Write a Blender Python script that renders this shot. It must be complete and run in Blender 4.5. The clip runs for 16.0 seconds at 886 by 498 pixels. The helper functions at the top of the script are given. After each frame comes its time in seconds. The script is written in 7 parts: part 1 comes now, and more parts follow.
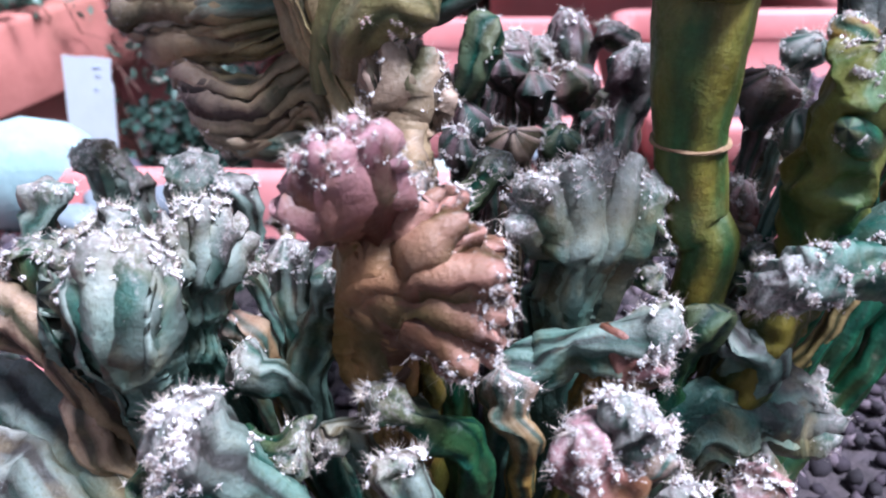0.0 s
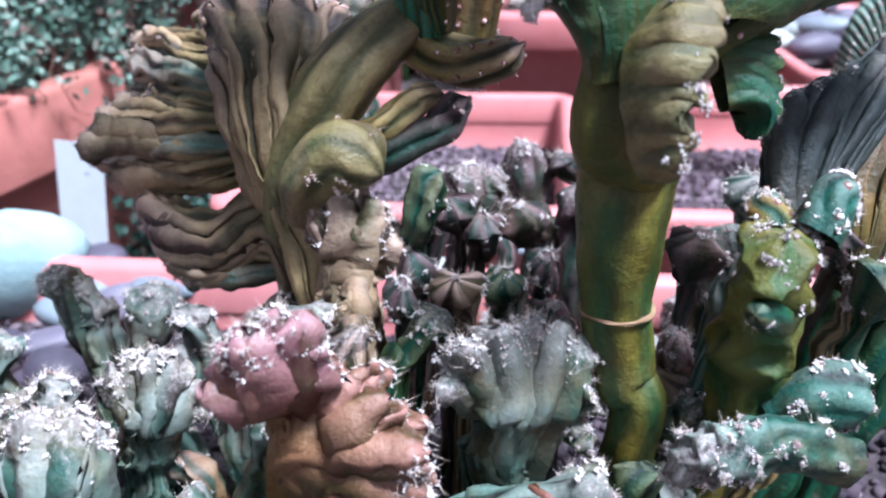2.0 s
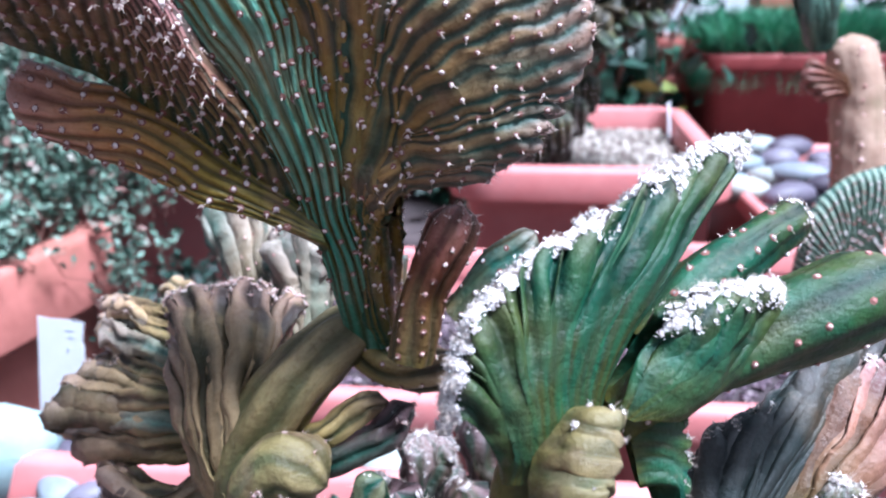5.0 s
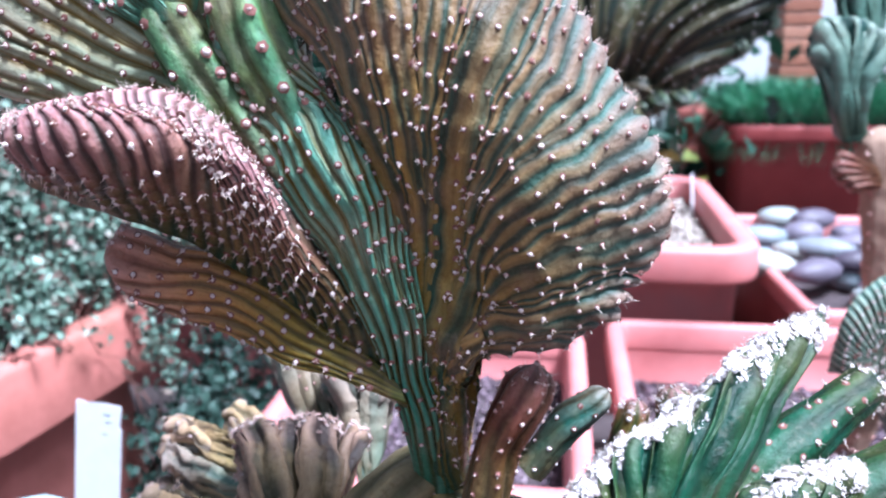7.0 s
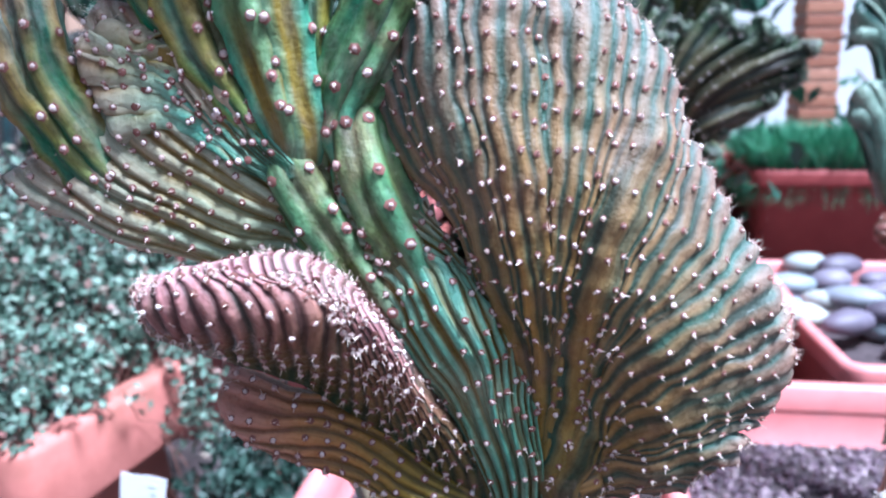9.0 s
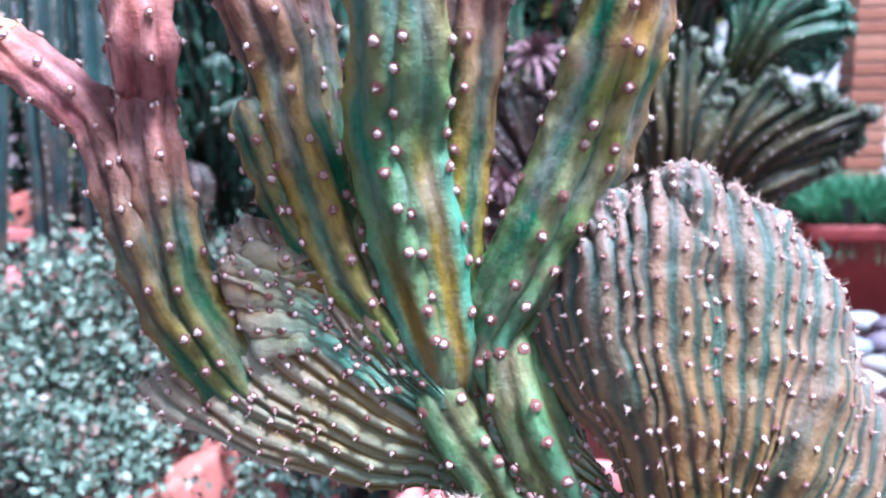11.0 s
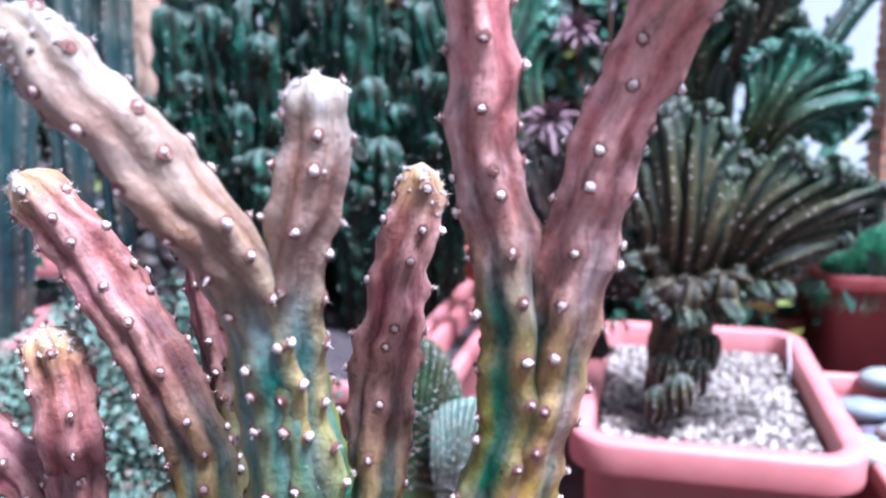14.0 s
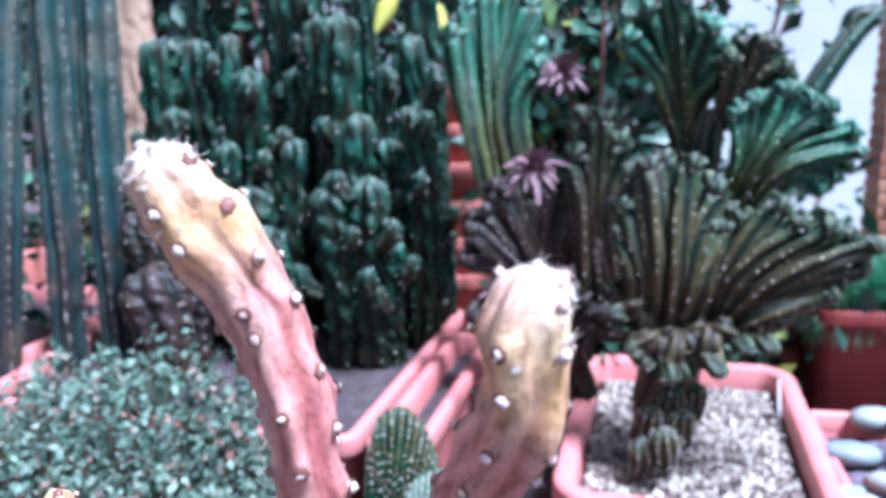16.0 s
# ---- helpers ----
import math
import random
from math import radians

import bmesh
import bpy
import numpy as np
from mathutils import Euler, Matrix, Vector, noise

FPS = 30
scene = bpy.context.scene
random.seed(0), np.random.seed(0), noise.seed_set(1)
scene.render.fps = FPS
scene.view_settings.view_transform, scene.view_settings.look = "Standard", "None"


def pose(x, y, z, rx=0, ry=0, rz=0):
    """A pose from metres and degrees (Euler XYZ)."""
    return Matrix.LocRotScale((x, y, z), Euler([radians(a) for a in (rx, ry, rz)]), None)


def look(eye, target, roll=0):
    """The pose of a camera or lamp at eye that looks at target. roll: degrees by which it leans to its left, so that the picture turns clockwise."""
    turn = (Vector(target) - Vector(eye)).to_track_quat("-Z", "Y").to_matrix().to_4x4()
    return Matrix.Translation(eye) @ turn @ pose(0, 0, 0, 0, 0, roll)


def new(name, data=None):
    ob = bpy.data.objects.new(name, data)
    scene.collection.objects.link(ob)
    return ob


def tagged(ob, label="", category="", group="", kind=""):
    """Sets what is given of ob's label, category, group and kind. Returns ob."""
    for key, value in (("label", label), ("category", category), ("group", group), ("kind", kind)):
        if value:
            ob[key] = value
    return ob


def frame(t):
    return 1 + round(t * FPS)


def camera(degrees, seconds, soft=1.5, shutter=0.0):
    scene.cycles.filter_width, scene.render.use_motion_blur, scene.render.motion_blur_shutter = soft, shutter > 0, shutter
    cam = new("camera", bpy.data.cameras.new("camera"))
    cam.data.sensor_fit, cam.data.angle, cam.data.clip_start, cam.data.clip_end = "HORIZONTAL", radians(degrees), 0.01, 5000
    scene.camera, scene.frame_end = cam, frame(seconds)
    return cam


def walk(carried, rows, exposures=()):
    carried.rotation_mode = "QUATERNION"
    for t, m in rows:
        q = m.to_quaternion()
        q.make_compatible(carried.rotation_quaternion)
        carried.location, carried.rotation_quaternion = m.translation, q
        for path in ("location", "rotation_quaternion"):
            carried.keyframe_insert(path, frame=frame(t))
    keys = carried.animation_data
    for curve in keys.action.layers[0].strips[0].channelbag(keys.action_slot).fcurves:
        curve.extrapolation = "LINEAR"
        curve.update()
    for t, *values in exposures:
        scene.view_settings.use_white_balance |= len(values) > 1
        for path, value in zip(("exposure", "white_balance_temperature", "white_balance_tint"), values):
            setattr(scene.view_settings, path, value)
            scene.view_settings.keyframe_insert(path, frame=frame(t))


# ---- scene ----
# camera and its path
cam = camera(56.1, 16.0, soft=2.1)
cam.data.dof.use_dof, cam.data.dof.focus_distance, cam.data.dof.aperture_fstop = True, 0.40, 9.0
METRES, EYE, TILT, LEAN, TURN = 0.8, 0.62, -27.0, 1.5, 0.0
ROWS = [
    (0.0, 0.0, 0.0, 0.0, 0.0, 0.0, -0.0),
    (0.5, 0.0109, -0.0041, 0.0187, 0.06, 0.73, -0.11),
    (1.0, 0.0212, -0.0082, 0.0361, 0.0, 1.39, -0.29),
    (1.5, 0.0303, -0.0125, 0.0518, 0.14, 2.11, -0.34),
    (2.0, 0.0426, -0.0187, 0.0702, 0.5, 2.83, -0.46),
    (2.5, 0.0544, -0.0251, 0.0912, 0.62, 3.7, -0.7),
    (3.0, 0.0673, -0.0344, 0.1196, 0.75, 4.97, -0.99),
    (3.5, 0.0763, -0.0415, 0.1486, 0.47, 6.18, -0.79),
    (4.0, 0.084, -0.0487, 0.1743, 0.25, 7.07, -0.85),
    (6.5, 0.0513, -0.0817, 0.272, 0.49, 11.68, -1.39),
    (7.0, 0.0351, -0.0903, 0.2862, 0.92, 12.27, -1.77),
    (7.5, 0.0178, -0.098, 0.3023, 1.03, 13.02, -1.82),
    (8.0, 0.008, -0.1029, 0.3149, 1.03, 13.51, -1.9),
    (8.5, -0.0092, -0.1051, 0.3327, 1.16, 13.88, -1.72),
    (11.0, -0.1056, -0.1211, 0.4623, 3.12, 15.91, -2.45),
    (11.5, -0.0971, -0.1338, 0.5005, 3.68, 16.22, -3.15),
    (12.0, -0.0933, -0.1477, 0.5328, 4.37, 16.12, -3.17),
    (12.5, -0.0862, -0.1568, 0.566, 4.45, 16.0, -3.63),
    (13.0, -0.0745, -0.171, 0.5989, 4.75, 15.76, -3.95),
    (13.5, -0.0552, -0.1789, 0.636, 5.31, 15.29, -3.84),
    (14.0, -0.0424, -0.1881, 0.6752, 5.36, 15.02, -3.78),
    (14.5, -0.0318, -0.2013, 0.7208, 5.29, 15.36, -3.84),
    (15.0, -0.0122, -0.2102, 0.7656, 5.09, 15.16, -4.24),
    (15.5, 0.0081, -0.2151, 0.814, 5.26, 14.82, -3.98),
    (16.0, 0.0243, -0.2117, 0.8598, 6.0, 14.11, -3.9),
]
walk(cam, [(t, pose(0, 0, EYE, TILT, LEAN, TURN) @ pose(METRES * x, METRES * y, METRES * z, 90 + pitch, roll, yaw)) for t, x, y, z, yaw, pitch, roll in ROWS],
     exposures=[(0, 1.12, 5150, 13), (2.5, 1.12, 5150, 10), (4.0, 1.2, 5100, 10), (6.5, 1.41, 5150, 14), (8.5, 1.44, 4950, 11), (11, 1.57, 5150, 22), (12.5, 1.5, 5100, 19), (14, 1.36, 5000, 17), (16, 1.26, 4900, 13)])

# daylight: a bright veiled sky and a soft high sun
world = bpy.data.worlds.new("sky")
scene.world = world
world.use_nodes = True
wn, wl = world.node_tree.nodes, world.node_tree.links
wn.clear()
sky = wn.new("ShaderNodeTexSky")
sky.sky_type, sky.sun_disc = "NISHITA", False
sky.sun_elevation, sky.sun_rotation = radians(62), radians(122)
sky.air_density, sky.dust_density = 1.0, 4.0
wash = wn.new("ShaderNodeHueSaturation")
wash.inputs["Saturation"].default_value = 0.35
back = wn.new("ShaderNodeBackground")
back.inputs["Strength"].default_value = 0.055
wl.new(sky.outputs[0], wash.inputs["Color"])
wl.new(wash.outputs[0], back.inputs["Color"])
wl.new(back.outputs[0], wn.new("ShaderNodeOutputWorld").inputs["Surface"])

sun = new("sun", bpy.data.lights.new("sun", "SUN"))
sun.data.energy, sun.data.angle, sun.data.color = 5.3, radians(14), (1.0, 0.96, 0.93)
sun.matrix_world = look((1.45, -0.3, 4.3), (0, 0.6, 0.5))

# ---- materials ----
def ramp(nt, stops):
    node = nt.nodes.new("ShaderNodeValToRGB")
    el = node.color_ramp.elements
    while len(el) < len(stops):
        el.new(0.5)
    for e, (at, col) in zip(el, stops):
        e.position, e.color = at, (*col, 1)
    return node


def mix(nt, fac, a, b, mode="MIX"):
    node = nt.nodes.new("ShaderNodeMix")
    node.data_type, node.blend_type = "RGBA", mode
    for sock, value in ((node.inputs[0], fac), (node.inputs[6], a), (node.inputs[7], b)):
        if hasattr(value, "links"):
            nt.links.new(value, sock)
        elif isinstance(value, tuple):
            sock.default_value = (*value, 1)
        else:
            sock.default_value = value
    return node.outputs[2]


def tex(nt, scale, detail=4, rough=0.6, kind="Noise", stretch=None):
    co = nt.nodes.new("ShaderNodeTexCoord").outputs["Object"]
    if stretch:
        mp = nt.nodes.new("ShaderNodeMapping")
        mp.inputs["Scale"].default_value = stretch
        nt.links.new(co, mp.inputs["Vector"])
        co = mp.outputs[0]
    node = nt.nodes.new("ShaderNodeTex" + kind)
    node.inputs["Scale"].default_value = scale
    if kind == "Noise":
        node.inputs["Detail"].default_value, node.inputs["Roughness"].default_value = detail, rough
    nt.links.new(co, node.inputs["Vector"])
    return node.outputs[0]


def attr(nt, name):
    node = nt.nodes.new("ShaderNodeAttribute")
    node.attribute_name = name
    return node.outputs["Fac"]


def surface(name, rough=0.5, spec=0.5):
    m = bpy.data.materials.new(name)
    m.use_nodes = True
    b = m.node_tree.nodes["Principled BSDF"]
    b.inputs["Roughness"].default_value = rough
    b.inputs["Specular IOR Level"].default_value = spec
    return m, m.node_tree, b


def bump(nt, bsdf, height, strength, dist):
    node = nt.nodes.new("ShaderNodeBump")
    node.inputs["Strength"].default_value, node.inputs["Distance"].default_value = strength, dist
    nt.links.new(height, node.inputs["Height"])
    nt.links.new(node.outputs[0], bsdf.inputs["Normal"])


def band(nt, value, lo, hi):
    node = nt.nodes.new("ShaderNodeMapRange")
    node.inputs[1].default_value, node.inputs[2].default_value = lo, hi
    nt.links.new(value, node.inputs[0])
    return node.outputs[0]


def maths(nt, kind, a, b, clamp=False):
    node = nt.nodes.new("ShaderNodeMath")
    node.operation, node.use_clamp = kind, clamp
    for sock, value in ((node.inputs[0], a), (node.inputs[1], b)):
        if hasattr(value, "links"):
            nt.links.new(value, sock)
        else:
            sock.default_value = value
    return node.outputs[0]


def skin(name, ridge, furrow, patch, rough=0.42, amount=0.6, grain=1.0, blush=(0.16, 0.10, 0.06), flush=0.35, tone=0.35, streak=0.5, crisp=0.38):
    """Cactus skin: stops along the stem for ridges and for furrows, where dark stops add painted shade to pigment; a
    third colour in patches and dry corky scars.
    """
    m, nt, b = surface(name, rough, 0.3)
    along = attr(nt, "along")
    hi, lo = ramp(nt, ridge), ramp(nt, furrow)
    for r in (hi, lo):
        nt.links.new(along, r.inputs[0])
    flow = nt.nodes.new("ShaderNodeCombineXYZ")
    nt.links.new(maths(nt, "MULTIPLY", attr(nt, "turn"), 0.55), flow.inputs[0])
    nt.links.new(maths(nt, "MULTIPLY", attr(nt, "run"), 13 * grain), flow.inputs[1])
    nt.links.new(maths(nt, "MULTIPLY", tex(nt, 20 * grain, 2, 0.5), 1.6), flow.inputs[2])
    drift = nt.nodes.new("ShaderNodeTexNoise")
    drift.inputs["Scale"].default_value, drift.inputs["Detail"].default_value, drift.inputs["Roughness"].default_value = 1.0, 4, 0.6
    nt.links.new(flow.outputs[0], drift.inputs["Vector"])
    wide = band(nt, drift.outputs[0], 0.44, 0.64)
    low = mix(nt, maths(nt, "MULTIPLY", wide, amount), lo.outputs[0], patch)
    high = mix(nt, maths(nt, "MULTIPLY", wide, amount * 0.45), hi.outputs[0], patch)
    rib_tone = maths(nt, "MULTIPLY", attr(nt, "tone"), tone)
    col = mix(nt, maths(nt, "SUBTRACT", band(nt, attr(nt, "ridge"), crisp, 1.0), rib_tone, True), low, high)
    tinge = nt.nodes.new("ShaderNodeMath")
    tinge.operation = "MULTIPLY"
    tinge.inputs[1].default_value = flush
    nt.links.new(band(nt, tex(nt, 17 * grain, 4, 0.6, stretch=(1.0, 1.3, 0.8)), 0.5, 0.68), tinge.inputs[0])
    col = mix(nt, tinge.outputs[0], col, blush)
    way = nt.nodes.new("ShaderNodeCombineXYZ")
    nt.links.new(maths(nt, "MULTIPLY", attr(nt, "turn"), 3.2), way.inputs[0])
    nt.links.new(maths(nt, "MULTIPLY", attr(nt, "run"), 42 * grain), way.inputs[1])
    lines = nt.nodes.new("ShaderNodeTexNoise")
    lines.inputs["Scale"].default_value, lines.inputs["Detail"].default_value, lines.inputs["Roughness"].default_value = 1.0, 5, 0.65
    nt.links.new(way.outputs[0], lines.inputs["Vector"])
    col = mix(nt, maths(nt, "MULTIPLY", band(nt, lines.outputs[0], 0.5, 0.68), streak), col, (0.92, 0.86, 0.80), "SOFT_LIGHT")
    col = mix(nt, maths(nt, "MULTIPLY", band(nt, lines.outputs[0], 0.48, 0.34), streak), col, (0.45, 0.41, 0.37), "MULTIPLY")
    fine = tex(nt, 420 * grain, 5, 0.7)
    col = mix(nt, band(nt, fine, 0.52, 0.75), col, (0.30, 0.25, 0.18), "SOFT_LIGHT")
    cork = band(nt, tex(nt, 75 * grain, 6, 0.75), 0.6, 0.72)
    part_cork = nt.nodes.new("ShaderNodeMath")
    part_cork.operation = "MULTIPLY"
    part_cork.inputs[1].default_value = 0.25
    nt.links.new(cork, part_cork.inputs[0])
    col = mix(nt, part_cork.outputs[0], col, (0.30, 0.24, 0.18))
    fleck = maths(nt, "ADD", maths(nt, "MULTIPLY", tex(nt, 230, 4, 0.75), 2.6), -2.05)
    crust = maths(nt, "MULTIPLY", maths(nt, "ADD", fleck, maths(nt, "MULTIPLY", attr(nt, "crust"), 1.15), True), band(nt, attr(nt, "crust"), 0.02, 0.3))
    col = mix(nt, maths(nt, "MULTIPLY", crust, 0.85), col, mix(nt, band(nt, fine, 0.42, 0.62), (0.23, 0.16, 0.15), (0.64, 0.60, 0.57)))
    nt.links.new(col, b.inputs["Base Color"])
    nt.links.new(band(nt, fine, 0.5 - rough * 1.5, 2.0 - rough * 1.5), b.inputs["Roughness"])
    wrinkle = mix(nt, 0.35, tex(nt, 110 * grain, 3, 0.6), fine)
    bump(nt, b, wrinkle, 0.55, 0.004 / grain)
    return m


def plain(name, a, b_col, scale, rough=0.6, relief=0.3, dist=0.003, spec=0.4, stain=None, stretch=None):
    m, nt, b = surface(name, rough, spec)
    n1 = tex(nt, scale, 6, 0.65, stretch=stretch)
    col = mix(nt, band(nt, n1, 0.3, 0.7), a, b_col)
    if stain:
        col = mix(nt, band(nt, tex(nt, scale * 0.22, 4, 0.7), 0.52, 0.72), col, stain)
    nt.links.new(col, b.inputs["Base Color"])
    bump(nt, b, tex(nt, scale * 3, 5, 0.7), relief, dist)
    return m


def per_piece(name, stops, rough=0.6, relief=0.25, dist=0.003, scale=60, by_object=False, spec=0.4):
    """Colour by piece: each loose island (or each object) takes its own tone."""
    m, nt, b = surface(name, rough, spec)
    r = ramp(nt, stops)
    src = nt.nodes.new("ShaderNodeObjectInfo").outputs["Random"] if by_object else nt.nodes.new("ShaderNodeNewGeometry").outputs["Random Per Island"]
    nt.links.new(src, r.inputs[0])
    grain = tex(nt, scale, 5, 0.7)
    nt.links.new(mix(nt, 0.5, r.outputs[0], grain, "SOFT_LIGHT"), b.inputs["Base Color"])
    bump(nt, b, grain, relief, dist)
    return m


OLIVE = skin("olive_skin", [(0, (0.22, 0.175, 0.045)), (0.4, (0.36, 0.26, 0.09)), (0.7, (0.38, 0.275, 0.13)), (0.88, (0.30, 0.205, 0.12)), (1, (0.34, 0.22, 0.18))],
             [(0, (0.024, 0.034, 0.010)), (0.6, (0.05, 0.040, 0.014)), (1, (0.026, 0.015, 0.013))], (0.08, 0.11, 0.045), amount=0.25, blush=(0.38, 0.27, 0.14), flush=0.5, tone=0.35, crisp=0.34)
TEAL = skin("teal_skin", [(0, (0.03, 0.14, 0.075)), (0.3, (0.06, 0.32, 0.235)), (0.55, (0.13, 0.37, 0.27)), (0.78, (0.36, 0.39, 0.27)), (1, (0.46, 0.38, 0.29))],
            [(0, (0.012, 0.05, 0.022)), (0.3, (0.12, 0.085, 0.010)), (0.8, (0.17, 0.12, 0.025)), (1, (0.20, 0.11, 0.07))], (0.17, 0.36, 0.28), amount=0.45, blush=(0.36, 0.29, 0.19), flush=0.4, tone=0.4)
# top stops of the ridges lowered: the edge's shade is put into the colour
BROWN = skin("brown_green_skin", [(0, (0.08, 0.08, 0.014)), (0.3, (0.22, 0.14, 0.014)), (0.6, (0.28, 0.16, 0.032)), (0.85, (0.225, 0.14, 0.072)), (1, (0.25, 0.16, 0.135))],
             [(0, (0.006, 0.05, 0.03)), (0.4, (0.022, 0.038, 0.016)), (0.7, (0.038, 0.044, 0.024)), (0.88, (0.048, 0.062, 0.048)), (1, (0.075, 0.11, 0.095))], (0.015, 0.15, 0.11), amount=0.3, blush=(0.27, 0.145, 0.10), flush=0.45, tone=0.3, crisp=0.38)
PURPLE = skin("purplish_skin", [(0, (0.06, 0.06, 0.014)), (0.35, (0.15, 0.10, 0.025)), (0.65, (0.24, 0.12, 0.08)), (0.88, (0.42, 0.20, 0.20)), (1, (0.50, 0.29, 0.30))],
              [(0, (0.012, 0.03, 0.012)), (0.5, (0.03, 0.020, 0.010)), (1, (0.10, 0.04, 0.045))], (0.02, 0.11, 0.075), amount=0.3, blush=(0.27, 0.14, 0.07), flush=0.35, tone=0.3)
MAROON = skin("dark_maroon_skin", [(0, (0.035, 0.024, 0.02)), (0.7, (0.075, 0.045, 0.045)), (1, (0.17, 0.10, 0.11))],
              [(0, (0.010, 0.008, 0.008)), (1, (0.03, 0.016, 0.018))], (0.008, 0.085, 0.055), amount=0.45, blush=(0.10, 0.06, 0.02), flush=0.4, tone=0.4)
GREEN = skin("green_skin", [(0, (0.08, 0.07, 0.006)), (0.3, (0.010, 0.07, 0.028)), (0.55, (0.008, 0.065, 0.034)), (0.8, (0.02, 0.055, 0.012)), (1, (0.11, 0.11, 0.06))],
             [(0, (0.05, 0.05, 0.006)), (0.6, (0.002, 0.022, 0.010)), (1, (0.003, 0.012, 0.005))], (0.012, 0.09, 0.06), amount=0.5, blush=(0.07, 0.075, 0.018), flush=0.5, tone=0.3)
# foot stops go near black, also in PINK: painted shade low in the clump
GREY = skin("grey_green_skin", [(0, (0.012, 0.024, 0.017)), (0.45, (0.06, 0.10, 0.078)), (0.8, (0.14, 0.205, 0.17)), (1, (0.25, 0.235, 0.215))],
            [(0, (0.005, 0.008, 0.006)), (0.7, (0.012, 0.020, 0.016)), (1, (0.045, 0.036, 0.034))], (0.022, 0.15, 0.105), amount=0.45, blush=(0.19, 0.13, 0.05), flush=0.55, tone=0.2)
BARK_GREEN = skin("olive_trunk_skin", [(0, (0.035, 0.04, 0.012)), (0.4, (0.13, 0.10, 0.010)), (1, (0.13, 0.11, 0.02))],
                  [(0, (0.02, 0.025, 0.008)), (1, (0.06, 0.06, 0.008))], (0.010, 0.10, 0.035), amount=0.55, blush=(0.20, 0.15, 0.05), flush=0.4, tone=0.5)
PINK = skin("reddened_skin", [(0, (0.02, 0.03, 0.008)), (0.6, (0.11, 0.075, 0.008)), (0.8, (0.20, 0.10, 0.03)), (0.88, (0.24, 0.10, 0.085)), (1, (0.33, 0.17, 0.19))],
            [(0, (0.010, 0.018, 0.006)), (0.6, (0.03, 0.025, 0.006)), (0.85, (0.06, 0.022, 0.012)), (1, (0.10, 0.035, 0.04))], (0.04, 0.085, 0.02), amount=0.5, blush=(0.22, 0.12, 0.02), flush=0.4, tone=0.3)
FINGER = skin("finger_skin", [(0, (0.05, 0.27, 0.17)), (0.2, (0.14, 0.21, 0.04)), (0.42, (0.27, 0.18, 0.008)), (0.56, (0.25, 0.15, 0.04)), (0.66, (0.28, 0.135, 0.10)), (0.82, (0.43, 0.205, 0.19)), (0.93, (0.47, 0.26, 0.225)), (0.975, (0.46, 0.28, 0.15)), (1, (0.50, 0.40, 0.28))],
              [(0, (0.10, 0.085, 0.012)), (0.2, (0.004, 0.12, 0.06)), (0.42, (0.004, 0.095, 0.036)), (0.55, (0.014, 0.06, 0.036)), (0.64, (0.065, 0.03, 0.022)), (0.82, (0.19, 0.045, 0.052)), (0.93, (0.30, 0.115, 0.09)), (0.975, (0.36, 0.20, 0.09)), (1, (0.42, 0.32, 0.20))],
              (0.44, 0.36, 0.34), amount=0.2, blush=(0.26, 0.12, 0.07), flush=0.35, grain=1.35, tone=0.7, streak=1.0)
TALL_FINGER = skin("tall_finger_skin", [(0, (0.05, 0.28, 0.19)), (0.2, (0.14, 0.22, 0.05)), (0.42, (0.27, 0.18, 0.010)), (0.54, (0.24, 0.16, 0.06)), (0.61, (0.38, 0.195, 0.165)), (0.76, (0.60, 0.315, 0.285)), (0.87, (0.58, 0.34, 0.29)), (0.92, (0.58, 0.37, 0.17)), (0.965, (0.56, 0.41, 0.24)), (1, (0.50, 0.45, 0.41))],
                   [(0, (0.11, 0.09, 0.012)), (0.2, (0.006, 0.13, 0.07)), (0.42, (0.006, 0.11, 0.05)), (0.53, (0.02, 0.075, 0.05)), (0.60, (0.15, 0.06, 0.05)), (0.76, (0.40, 0.13, 0.13)), (0.87, (0.42, 0.17, 0.15)), (0.92, (0.53, 0.29, 0.14)), (0.96, (0.54, 0.38, 0.22)), (1, (0.48, 0.42, 0.36))],
                   (0.62, 0.54, 0.52), amount=0.34, blush=(0.46, 0.14, 0.11), flush=0.4, grain=1.7, tone=0.6, streak=0.95)
PALE_FINGER = skin("pale_finger_skin", [(0, (0.05, 0.30, 0.20)), (0.2, (0.15, 0.23, 0.04)), (0.42, (0.31, 0.205, 0.006)), (0.55, (0.27, 0.19, 0.06)), (0.68, (0.29, 0.20, 0.15)), (0.85, (0.34, 0.255, 0.215)), (1, (0.42, 0.385, 0.34))],
                   [(0, (0.14, 0.105, 0.012)), (0.2, (0.006, 0.16, 0.085)), (0.42, (0.008, 0.13, 0.09)), (0.55, (0.02, 0.11, 0.09)), (0.68, (0.17, 0.09, 0.065)), (0.85, (0.27, 0.135, 0.10)), (1, (0.38, 0.30, 0.22))],
                   (0.36, 0.38, 0.36), amount=0.35, blush=(0.40, 0.26, 0.14), flush=0.3, tone=0.6, streak=0.7)
RUST = skin("rusty_skin", [(0, (0.06, 0.065, 0.010)), (0.4, (0.15, 0.105, 0.014)), (0.75, (0.25, 0.125, 0.035)), (1, (0.36, 0.18, 0.15))],
            [(0, (0.014, 0.022, 0.006)), (0.5, (0.03, 0.022, 0.004)), (1, (0.07, 0.024, 0.016))], (0.06, 0.08, 0.012), amount=0.4, blush=(0.30, 0.14, 0.08), flush=0.4, tone=0.35, crisp=0.5)
